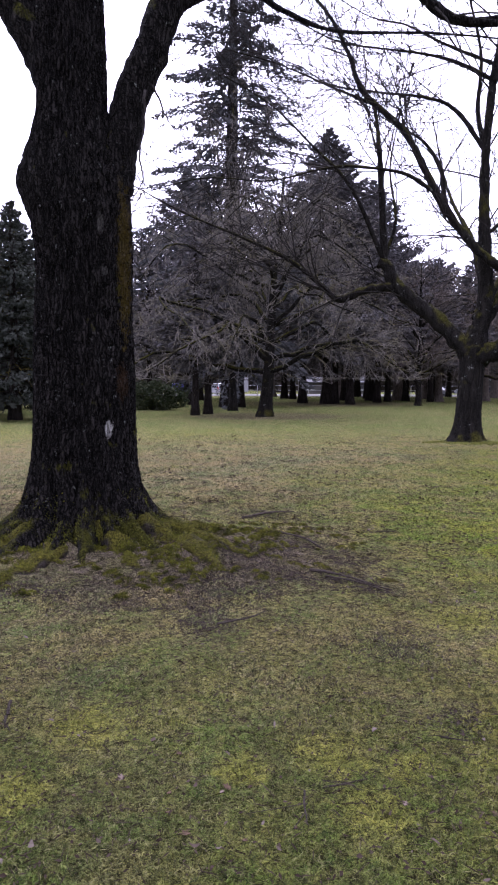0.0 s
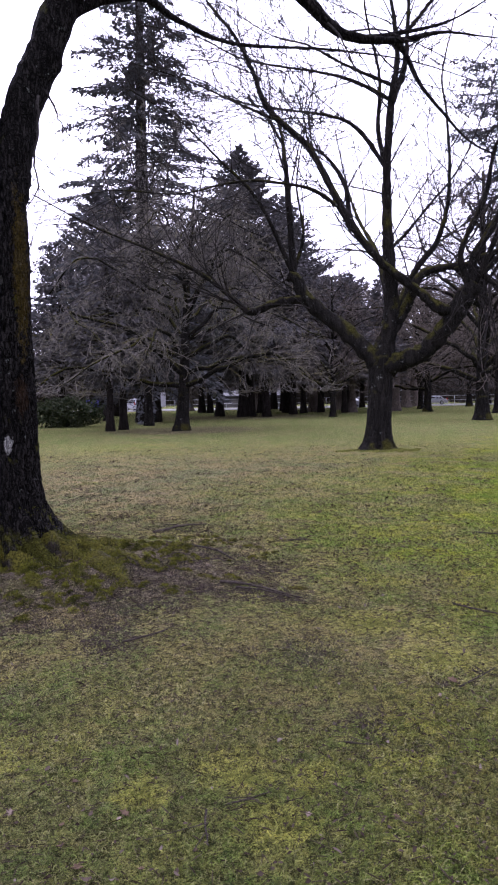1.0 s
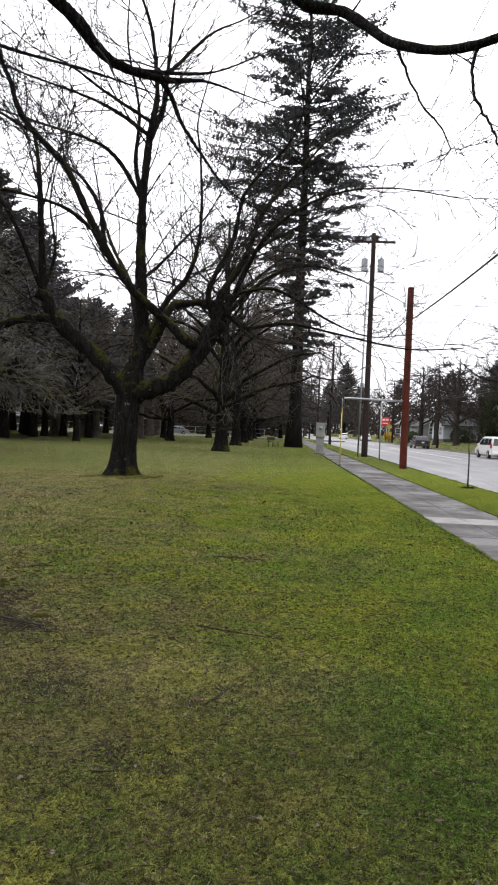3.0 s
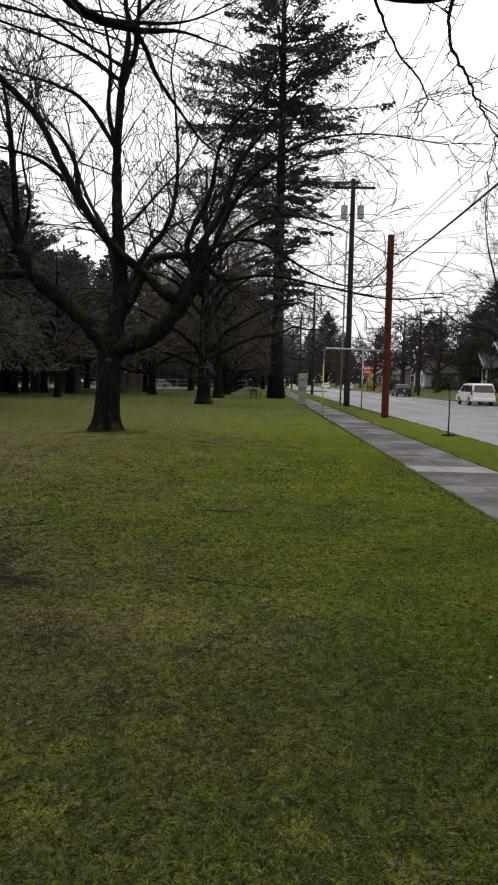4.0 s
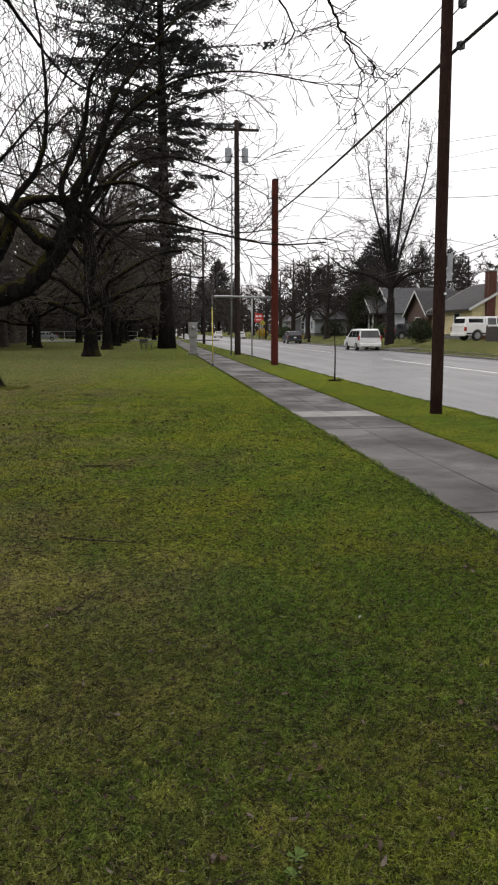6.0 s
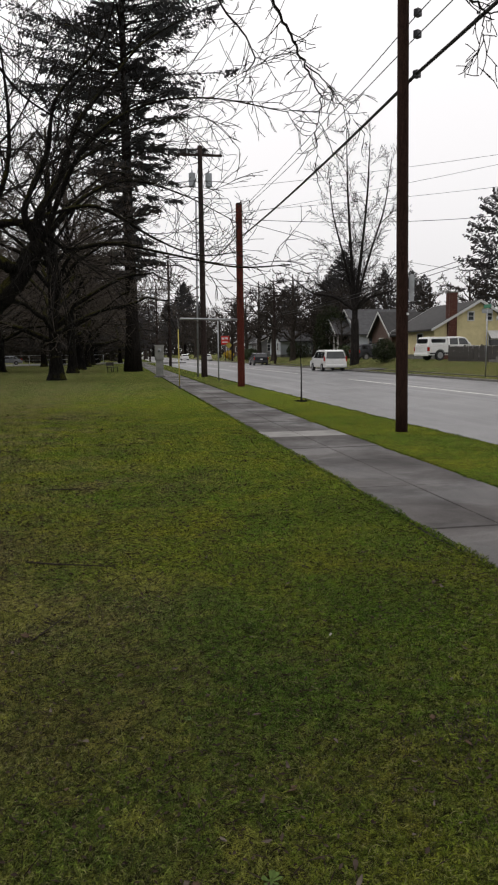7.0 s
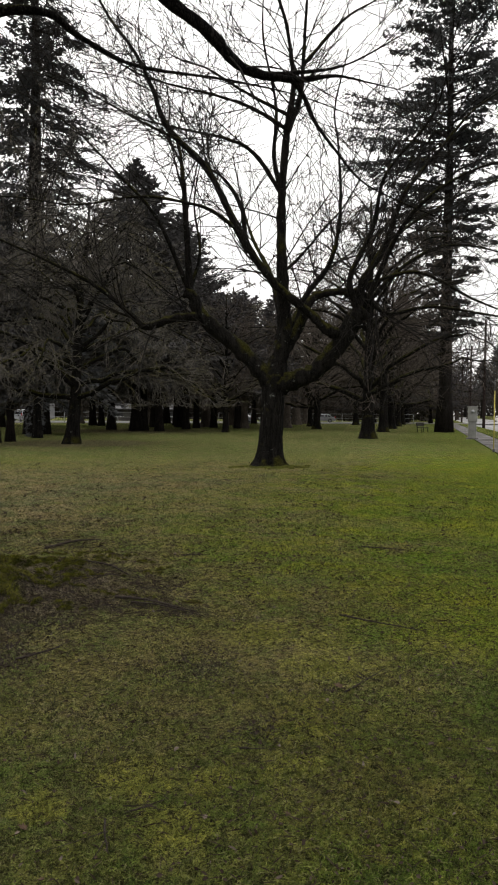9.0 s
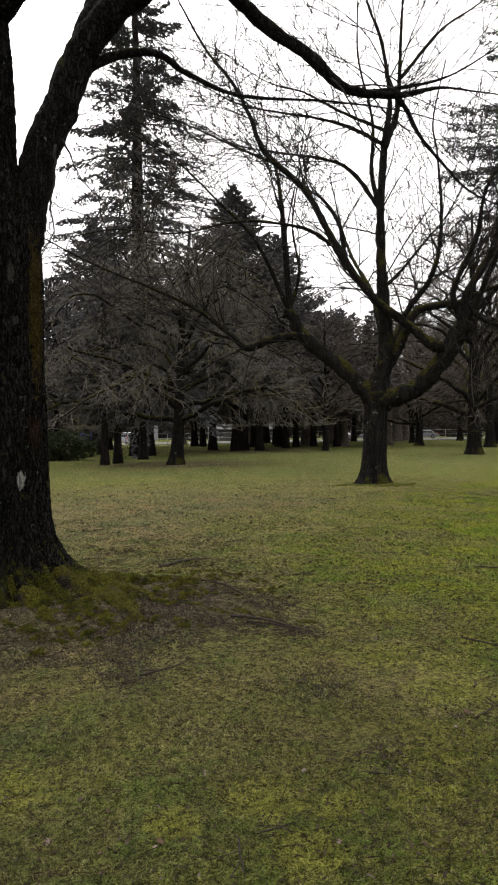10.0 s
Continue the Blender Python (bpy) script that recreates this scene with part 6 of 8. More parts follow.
def pickup(m, label, paint, group="parked vehicles"):
    w = (-1.65, 1.75)
    t = vehicle("pickup_truck", m, label, paint, arches(-2.75, 2.7, 0.42, w, 0.40, [(2.75, 0.8), (2.65, 1.08), (1.25, 1.18), (-2.75, 1.18)]), [(-0.9, 1.16), (1.3, 1.16), (0.75, 1.78), (0.3, 1.86), (-0.6, 1.86), (-0.86, 1.78)],
                ([(-0.75, 1.24), (0.0, 1.24), (0.0, 1.74), (-0.7, 1.73)], [(0.1, 1.24), (1.05, 1.24), (0.66, 1.72), (0.1, 1.74)]), (-0.9, 1.24, -0.86, 1.72), (1.28, 1.2, 0.8, 1.74), 0.98, 1.17, 1.86, w, 0.40, group)
    part("canopy", shell([(-2.72, 1.19), (-0.93, 1.19), (-0.95, 1.84), (-2.45, 1.84)], 0.95, 0.82, 1.19, 1.84, 0.05), paint, t, "white canopy over the bed")
    for sx in (-1, 1):
        part("canopy_window", boxed(sx * 0.88 - 0.035, -2.4, 1.38, sx * 0.88 + 0.035, -1.15, 1.68, bevel=0.01), GLASS_DARK, t)
    part("canopy_rear_window", boxed(-0.68, -2.70, 1.36, 0.68, -2.60, 1.70, bevel=0.01), GLASS_DARK, t)
    for sx in (-1, 1):
        part("side_trim", boxed(sx * 0.985 - 0.01, -2.6, 0.5, sx * 0.985 + 0.01, 2.5, 0.62, bevel=0.004), TRIM, t, "dark lower trim")
    return t


def on_street(s, o, z, turn=0.0):
    return Matrix.Translation(rd(s, o, z)) @ pose(0, 0, 0, 0, 0, STREET + turn)


minivan(on_street(59.4, 17.75, ROAD_Z), "white minivan parked at the far kerb", CAR_WHITE)
suv(on_street(91, 17.75, ROAD_Z), "dark car parked at the far kerb", CAR_DARK)
sedan(on_street(150, 18.0, ROAD_Z), "white car parked far along the street", CAR_WHITE)
sedan(on_street(176, 15.6, ROAD_Z), "white car far along the street", CAR_WHITE)
pickup(on_street(53.3, 26.2, 0.72, -82), "white pickup truck with a canopy in a driveway", CAR_WHITE)
for x, y, turn, kind, paint in ((27, 104, 60, sedan, CAR_SILVER), (34.5, 110, 75, minivan, CAR_SILVER), (39, 112, 70, suv, CAR_DARK), (-4.5, 108, 20, minivan, CAR_SILVER), (44, 113, 70, sedan, CAR_SILVER)):
    kind(pose(x, y, 0.03, 0, 0, turn), "parked car far beyond the grove", paint)


# ---- houses across the street ----
def siding(name, colour):
    return plain(name, colour, 0.65, 0, 0.10, 1.5)


WALL_YELLOW, WALL_WHITE, WALL_GREY, WALL_BROWN = siding("yellow_siding", (0.52, 0.45, 0.25)), siding("pale_blue_siding", (0.44, 0.47, 0.50)), siding("grey_siding", (0.16, 0.16, 0.165)), siding("brown_siding", (0.07, 0.04, 0.03))
ROOF_GREY, ROOF_DARK = plain("grey_shingles", (0.05, 0.05, 0.053), 0.9, 0, 0.25, 2.5, 0.4), plain("dark_shingles", (0.03, 0.029, 0.029), 0.9, 0, 0.25, 2.5, 0.4)
TRIM_WHITE = plain("white_trim", (0.46, 0.46, 0.45), 0.6, 0, 0.08, 3)
PANE = plain("window_glass", (0.025, 0.028, 0.032), 0.06, 0, 0.1, 1, spec=0.6)
BRICK, MORTAR = Mat("red_brick", 0.9), plain("mortar", (0.22, 0.18, 0.16), 0.95, 0, 0.2, 4)
_r = BRICK.node("ShaderNodeObjectInfo").outputs["Random"]
BRICK.colour(BRICK.mix(_r, (0.075, 0.026, 0.019), (0.13, 0.046, 0.032)))
BRICK = BRICK.m


def board_wall(t, x0, x1, y, z0, z1, peak, material, face):
    """A wall of lapped boards along x at y; peak: gable height above z1 (0 for none)."""
    bm = bmesh.new()
    step, z, i = 0.19, z0, 0
    while z < z1 + peak - 0.05:
        cut = 0.0 if z < z1 or not peak else (z - z1) / max(peak, 1e-6) * (x1 - x0) / 2
        a, b = x0 + cut, x1 - cut
        if b - a > 0.2:
            lap = [(y + face * 0.028, z), (y + face * 0.010, z + step), (y - face * 0.10, z + step), (y - face * 0.10, z)]
            one = [bm.verts.new((a, p, q)) for p, q in lap]
            cut2 = 0.0 if z + step < z1 or not peak else (z + step - z1) / max(peak, 1e-6) * (x1 - x0) / 2
            two = [bm.verts.new((b, p, q)) for p, q in lap]
            for v in (one[1], one[2]):
                v.co.x = x0 + cut2
            for v in (two[1], two[2]):
                v.co.x = x1 - cut2
            for k in range(4):
                bm.faces.new((one[k], one[(k + 1) % 4], two[(k + 1) % 4], two[k]))
            bm.faces.new(one[::-1])
            bm.faces.new(two)
        z += step
    bmesh.ops.recalc_face_normals(bm, faces=bm.faces)
    return tagged(part("siding", bm, material, t), kind="stuff")


def house_window(t, axis, x, y, z, w, h, face, awning=False):
    """A framed window on a wall; axis says along which way the wall runs."""
    def b(x0, d0, z0, x1, d1, z1, bev=0.01):
        d0, d1 = sorted((face * d0, face * d1))
        return boxed(x + x0, y + d0, z + z0, x + x1, y + d1, z + z1, bevel=bev) if axis == "x" else boxed(x + d0, y + x0, z + z0, x + d1, y + x1, z + z1, bevel=bev)
    win = part("window", b(-w / 2, 0.0, -h / 2, w / 2, 0.05, h / 2, 0), PANE, t)
    for q in ((-w / 2 - 0.09, 0.0, -h / 2 - 0.09, -w / 2 + 0.01, 0.08, h / 2 + 0.09), (w / 2 - 0.01, 0.0, -h / 2 - 0.09, w / 2 + 0.09, 0.08, h / 2 + 0.09), (-w / 2, 0.0, h / 2 - 0.01, w / 2, 0.08, h / 2 + 0.10), (-w / 2, 0, -h / 2 - 0.1, w / 2, 0.11, -h / 2 + 0.01), (-w / 2, 0.02, -0.025, w / 2, 0.07, 0.025)):
        part("frame", b(*q), TRIM_WHITE, win)
    if awning:
        bm = slab([(0.05, 0.5 * h + 0.25), (0.75, 0.1 * h), (0.75, 0.1 * h - 0.06), (0.05, 0.5 * h + 0.12)], -w / 2 - 0.2, w / 2 + 0.2, "x")
        bm.transform(Matrix.Translation((x, y, z)) @ (Matrix.Rotation(math.pi if face < 0 else 0, 4, "Z")))
        part("awning", bm, TRIM_WHITE, win, "white metal awning")


def gable_roof(t, x0, x1, y0, y1, z, rise, along, material, over=0.45, thick=0.16):
    """Two roof slopes with a ridge along x or y, with fascia boards."""
    for sgn in (-1, 1):
        if along == "x":
            mid, half = (y0 + y1) / 2, (y1 - y0) / 2
            drop = rise * over / half
            bm = slab([(mid, z + rise + thick), (mid + sgn * (half + over), z - drop + thick), (mid + sgn * (half + over), z - drop), (mid, z + rise)], x0 - over, x1 + over, "x")
        else:
            mid, half = (x0 + x1) / 2, (x1 - x0) / 2
            drop = rise * over / half
            bm = slab([(mid, z + rise + thick), (mid + sgn * (half + over), z - drop + thick), (mid + sgn * (half + over), z - drop), (mid, z + rise)], y0 - over, y1 + over, "y")
        slope = part("roof", bm, material, t)
        ends = (x0 - over - 0.03, x1 + over) if along == "x" else (y0 - over - 0.03, y1 + over)
        for e in ends:
            bm = slab([(mid, z + rise + thick + 0.02), (mid + sgn * (half + over + 0.03), z - drop + thick + 0.02), (mid + sgn * (half + over + 0.03), z - drop - 0.06), (mid, z + rise - 0.06)], e, e + 0.03, "x" if along == "x" else "y")
            part("fascia", bm, TRIM_WHITE, slope)


def house(name, m, label, w, d, h, rise, along, wall, roof):
    """Walls and roof of a house; x across the street, y along it, from the corner nearest the camera."""
    t = thing("house", m, label, "house", "houses across the street")
    part("foundation", boxed(0.02, 0.02, -0.3, w - 0.02, d - 0.02, 0.45), KERB, t)
    board_wall(t, 0, w, 0, 0.45, h, rise if along == "y" else 0, wall, -1)
    board_wall(t, 0, w, d, 0.45, h, rise if along == "y" else 0, wall, 1)
    for x, face in ((0, -1), (w, 1)):
        b = board_wall(t, 0, d, 0, 0.45, h, rise if along == "x" else 0, wall, -face)
        b.matrix_basis = Matrix.Translation((x, 0, 0)) @ Matrix.Rotation(math.pi / 2, 4, "Z")
    gable_roof(t, 0, w, 0, d, h, rise, along, roof)
    return t


yellow = house("house", on_street(60.4, 28.0, 0.70), "yellow clapboard house with a red brick chimney", 8.4, 9.0, 2.8, 2.35, "y", WALL_YELLOW, ROOF_DARK)
house_window(yellow, "x", 3.5, 0, 3.85, 0.5, 0.7, -1)
house_window(yellow, "x", 5.3, 0, 3.85, 0.5, 0.7, -1)
house_window(yellow, "x", 6.1, 0, 1.75, 1.5, 1.1, -1, True)
house_window(yellow, "y", 0, 3.0, 1.75, 1.2, 1.2, -1)
house_window(yellow, "y", 0, 6.4, 1.75, 1.0, 1.2, -1)
chim = thing("chimney", on_street(60.05, 29.6, 0.70) @ Matrix.Diagonal((0.78, 1, 1, 1)), "red brick chimney on the side of the yellow house", "chimney")
part("core", boxed(-0.5, 0.02, -0.2, 0.5, 0.6, 5.9), MORTAR, chim)
part("shoulder_core", slab([(-1.25, -0.2), (0.52, -0.2), (0.52, 2.2), (-0.45, 2.2), (-1.25, 1.3)], 0.03, 0.30, "y"), MORTAR, chim)
brick_me = {}
for w in (0.2, 0.095):
    bm = boxed(-w / 2, 0, 0, w / 2, 0.09, 0.065, bevel=0.004)
    brick_me[w] = bpy.data.meshes.new("brick")
    bm.to_mesh(brick_me[w])
    bm.free()
    brick_me[w].materials.append(BRICK)
for row in range(79):
    z = -0.02 + row * 0.0755
    left = -0.52 if z > 2.2 else (-0.52 - 0.75 * min(1, (2.2 - z) / 0.9))
    x = left + (0.0 if row % 2 else -0.1)
    while x < 0.5 and row % 2 == 0 and row * 6 < 474:
        ob = new("brick", brick_me[0.2])
        ob.parent, ob.location = chim, (min(0.42, max(left + 0.1, x + 0.1)), -0.01, z)
        x += 0.21
        if len(chim.children) > 295:
            break
bm = bmesh.new()
for row in range(79):
    z = -0.02 + row * 0.0755
    left = -0.52 if z > 2.2 else (-0.52 - 0.75 * min(1, (2.2 - z) / 0.9))
    x = left + (0.1 if row % 2 else 0.0)
    if row % 2 == 1 or z > 4.4:
        while x < 0.48:
            box(bm, x, -0.014, z, min(x + 0.2, 0.52), 0.07, z + 0.065)
            x += 0.21
    y = 0.03
    while z > 2.2 and y < 0.6:
        box(bm, -0.515, y, z, -0.44, min(0.62, y + 0.2), z + 0.065)
        y += 0.21
tagged(part("brickwork", bm, BRICK, chim), kind="stuff")
part("cap", boxed(-0.58, -0.06, 5.9, 0.58, 0.68, 6.02, bevel=0.02), KERB, chim)

pale = house("house", on_street(80.7, 28.0, 0.70), "pale blue clapboard house with a grey roof and gabled porch", 8.5, 9.5, 2.95, 2.9, "x", WALL_WHITE, ROOF_GREY)
house_window(pale, "x", 1.6, 0, 1.9, 1.0, 1.4, -1)
house_window(pale, "x", 4.8, 0, 1.9, 1.0, 1.4, -1)
for y in (1.6, 7.4):
    house_window(pale, "y", 0, y, 1.9, 1.1, 1.3, -1)
porch = thing("porch", on_street(83.3, 26.0, 0.70), "white gabled porch on posts in front of the pale house", "porch")
part("deck", boxed(0, 0, -0.2, 1.9, 5.4, 0.45, bevel=0.01), KERB, porch)
for y in (0.15, 1.8, 3.6, 5.2):
    part("post", boxed(0.08, y - 0.09, 0.45, 0.26, y + 0.09, 2.75, bevel=0.01), TRIM_WHITE, porch)
for y in (0.15, 3.6):
    part("rail", boxed(0.12, y, 1.2, 0.2, y + 1.6, 1.28), TRIM_WHITE, porch)
part("beam", boxed(0.05, -0.05, 2.75, 0.3, 5.45, 3.0, bevel=0.01), TRIM_WHITE, porch)
gable_roof(porch, 0.05, 1.85, -0.1, 5.5, 2.98, 1.9, "x", ROOF_GREY, 0.35)
b = board_wall(porch, -0.1, 5.5, 0, 3.0, 3.0, 1.85, WALL_WHITE, 1)
b.matrix_basis = Matrix.Translation((0.12, 0, 0)) @ Matrix.Rotation(math.pi / 2, 4, "Z")

brown = house("house", on_street(71.6, 28.4, 0.70), "low red-brown house with a dark roof", 7.0, 6.0, 2.6, 2.3, "x", WALL_BROWN, ROOF_DARK)
house_window(brown, "y", 0, 3.0, 1.6, 1.2, 1.1, -1)
side = house("house", on_street(33.5, 25.0, 0.70), "grey house with a gabled roof and front steps", 8.0, 9.5, 3.0, 2.6, "x", WALL_GREY, ROOF_DARK)
for y in (1.8, 7.6):
    house_window(side, "y", 0, y, 1.8, 1.2, 1.3, -1)
steps = thing("steps", on_street(41.4, 23.4, 0.70), "three grey concrete front steps", "steps")
for i in range(3):
    part("tread", boxed(0.45 * i, -0.8, -0.2, 1.7, 0.8, 0.18 * (i + 1), bevel=0.01), KERB, steps)
for s, o, w, d, wall, roof, turn in ((112, 25.5, 8, 8, WALL_WHITE, ROOF_GREY, "x"), (104, 38, 8, 9, WALL_GREY, ROOF_DARK, "y"), (132, 26, 8, 8, WALL_GREY, ROOF_GREY, "y"), (152, 27, 9, 9, WALL_WHITE, ROOF_DARK, "x"), (176, 27, 9, 9, WALL_BROWN, ROOF_DARK, "y")):
    far_house = house("house", on_street(s, o, 0.70), "distant low house behind street trees", w, d, 2.7, 2.2, turn, wall, roof)
    for x in (2.0, 5.6):
        house_window(far_house, "x", x, 0, 1.7, 1.1, 1.2, -1)
        house_window(far_house, "y", 0, x, 1.7, 1.1, 1.2, -1)

# ---- fence, drive, hedge, signs on the far side ----
FENCE = plain("weathered_fence", (0.055, 0.05, 0.046), 0.9, 0, 0.3, 4, 0.3)
fence = thing("fence", on_street(39.8, 24.1, 0.58), "dark weathered wooden picket fence along the front garden", "fence")
picket = None
rng = random.Random(3)
for i in range(78):
    y = i * 0.125
    if picket is None:
        picket = part("slat", slab([(-0.05, -0.1), (0.05, -0.1), (0.05, 1.15), (0.0, 1.25), (-0.05, 1.15)], -0.01, 0.01, "x"), FENCE, fence)
        ob = picket
    else:
        ob = picket.copy()
        scene.collection.objects.link(ob)
    ob.location = (rng.gauss(0, 0.006), y, rng.gauss(0, 0.015))
for i in range(5):
    part("post", boxed(0.02, i * 2.42 - 0.05, -0.3, 0.12, i * 2.42 + 0.05, 1.3, bevel=0.008), FENCE, fence)
for z in (0.25, 0.95):
    part("rail", boxed(0.012, 0, z, 0.06, 9.7, z + 0.09), FENCE, fence)
path = thing("driveway", Matrix(), "grey concrete driveways and far pavement", "driveway", kind="structure")
part("surface", street_box(-30, 200, 20.4, 21.6, -0.05, 0.06), CONCRETE, path)
for s in (53.6, 68.6):
    bm = street_box(s, s + 3.6, 19.0, 32, -0.4, 0.0)
    for v in bm.verts:
        if v.co.z > -0.2:
            o = v.co.x * N.x + v.co.y * N.y
            v.co.z = 0.04 if o < 25 else 0.75
    part("drive", bm, CONCRETE, path)
shrub("shrub", on_street(58.3, 22.5, 0.58), 1.0, 1.1, 1.9, 2600, 7, LEAF_DARK, "dark evergreen shrub beside a driveway", 0.09)
shrub("shrub", on_street(86.5, 26.2, 0.66), 1.9, 1.9, 6.2, 9000, 17, LEAF_DARK, "tall dark evergreen beside the pale blue house", 0.13)
suv(on_street(67.6, 24.9, 0.62, -80), "dark sport utility car parked nose-in on a driveway", CAR_DARK)
shrub("hedge", on_street(120, 21.9, 0.3), 0.9, 6.5, 1.8, 5000, 9, LEAF_HEDGE, "clipped green hedge along a front garden", 0.12)
shrub("shrub", on_street(137, 20.9, 0.1), 0.9, 1.6, 1.5, 1800, 12, FLOWER_YELLOW, "yellow flowering shrub beside the street", 0.12, 0.3)
shrub("shrub", on_street(76.5, 25.0, 0.66), 1.3, 1.5, 1.5, 2600, 14, LEAF_HEDGE, "rounded green shrub in a front garden", 0.09)
shrub("shrub", on_street(97, 24.5, 0.66), 1.6, 2.5, 2.0, 3000, 15, LEAF_DARK, "rounded green shrub in a front garden", 0.1)

red_sign = thing("sign", on_street(133, 19.6, 0.0), "red square sign with white marks on a steel pole", "sign")
put("pole", rod([(0, 0, -0.2), (0, 0, 3.1)], 0.06), STEEL_DARK, red_sign)
part("panel", boxed(-0.8, -0.06, 3.1, 0.8, 0.06, 4.7, bevel=0.03), SIGN_RED, red_sign)
for x, z, w, h in ((-0.45, 4.2, 0.5, 0.35), (0.2, 4.25, 0.5, 0.35), (-0.1, 3.55, 1.0, 0.18)):
    part("mark", boxed(x - w / 2, -0.075, z - h / 2, x + w / 2, -0.06, z + h / 2), SIGN_WHITE, red_sign, "white bar")
warn = thing("sign", on_street(128, 19.5, 0.0), "yellow diamond road sign on a post", "sign")
put("pole", rod([(0, 0, -0.2), (0, 0, 2.9)], 0.035), STEEL, warn)
bm = boxed(-0.42, -0.02, -0.42, 0.42, 0.02, 0.42, bevel=0.01)
bm.transform(Matrix.Translation((0, -0.05, 2.9)) @ Matrix.Rotation(math.pi / 4, 4, "Y"))
part("plate", bm, YELLOW, warn)
green_sign = thing("sign", on_street(36.4, 20.0, 0.0), "steel post with two small street name plates", "sign")
put("pole", rod([(0, 0, -0.2), (0, 0, 3.75)], 0.035), STEEL, green_sign)
part("plate", boxed(-0.32, -0.015, 3.5, 0.32, 0.015, 3.75, bevel=0.004), STEEL, green_sign, "grey back of a name plate")
part("plate", boxed(-0.015, -0.4, 3.78, 0.015, 0.4, 3.98, bevel=0.004), SIGN_GREEN, green_sign, "green name plate seen edge-on")

# ---- street trees beyond the road ----
LEADER = dict(BARE, seg=[8, 8, 6, 4], wild=[0.04, 0.05, 0.06, 0.07], sides=[8, 5, 4, 3], kids=[0, 10, 5, 0], lift=[0.0, 0.03, 0.03, 0.02], angle=[46, 42, 40, 36], ratio=[0.66, 0.46, 0.46, 0.5], thin=[0.5, 0.6, 0.65, 0.7], first=[0.2, 0.15, 0.15, 0.2], tip=0.0125, bow=0.06)


def leader_tree(name, seed):
    """A street tree with three leading stems, ascending side branches and two wide low limbs."""
    rng = random.Random(seed)
    wood, fine = Branches(), Branches()
    across = Vector((0.8, -0.6, 0))
    trunk = spline([(0, 0, -0.2), (0, 0, 0.5), (0.05, 0, 2.4), (0, 0, 4.4)], 4)
    wood.add(trunk, np.linspace(0.50, 0.34, len(trunk)), 12)
    stems = [(0.25, 21.3, -0.7, 0.4), (0.24, 20.6, 1.1, -0.4), (0.15, 18.2, -2.0, 1.6), (0.15, 18.4, 2.6, -1.6)]
    for r, top, side, deep in stems:
        a = across * side + Vector((0.6, 0.8, 0)) * deep
        line = spline([(0, 0, 4.0), tuple(a * 0.16 + Vector((0, 0, 7.0))), tuple(a * 0.5 + Vector((0, 0, 10.5))), tuple(a * 0.9 + Vector((0, 0, 0.5 * (10 + top)))), tuple(a * 1.1 + Vector((0, 0, top)))], 6)
        rs = list(np.linspace(r, 0.03, len(line)))
        wood.add(line, rs, 8)
        sprout(fine, rng, line, [min(0.05, max(0.03, q * 0.6)) for q in rs], 6.6, 0, LEADER, 0.2, 18)
    for side, deep, r in ((-6.2, 0.5, 0.19), (5.0, -0.8, 0.17), (-3.0, 4.5, 0.15), (2.5, -4.8, 0.15)):
        a = across * side + Vector((0.6, 0.8, 0)) * deep
        line = spline([(0, 0, 5.2), tuple(a * 0.3 + Vector((0, 0, 6.4))), tuple(a * 0.65 + Vector((0, 0, 6.9))), tuple(a + Vector((0, 0, 8.6)))], 6)
        rs = list(np.linspace(r, 0.03, len(line)))
        wood.add(line, rs, 8)
        sprout(fine, rng, line, [min(0.05, max(0.03, q * 0.6)) for q in rs], 5.0, 0, LEADER, 0.3, 9)
    return wood.mesh(name + "_wood"), fine.mesh(name + "_twigs")


tall = plant(leader_tree("tall", 61), (BARK_TWIG, BARK_TWIG), Matrix.Translation(rd(63.6, 21.6, 0.1)), "tall bare street tree with upright stems and fine twigs", "street trees")
wide_me = bare_tree("wide", 0.42, 2.6, 12.5, 7.0, 14, 67, BARK_TWIG, BARK_TWIG, dict(BARE, seg=[6, 5, 4, 3], main=10, kids=[8, 8, 5, 0], ratio=[0.6, 0.6, 0.55, 0.5], tip=0.032), 0.2)
wide = plant(wide_me, (BARK_BROWN, BARK_BROWN), Matrix.Translation(rd(91, 22.4, 0.3)), "spreading bare street tree with dense dark twigs", "street trees")
misty = plant((wide_me[0].copy(), wide_me[1].copy()), (BARK_ROW, BARK_GREY), pose(18.5, 69, 0), "grey-brown bare tree at the back of the grove", "bare trees")
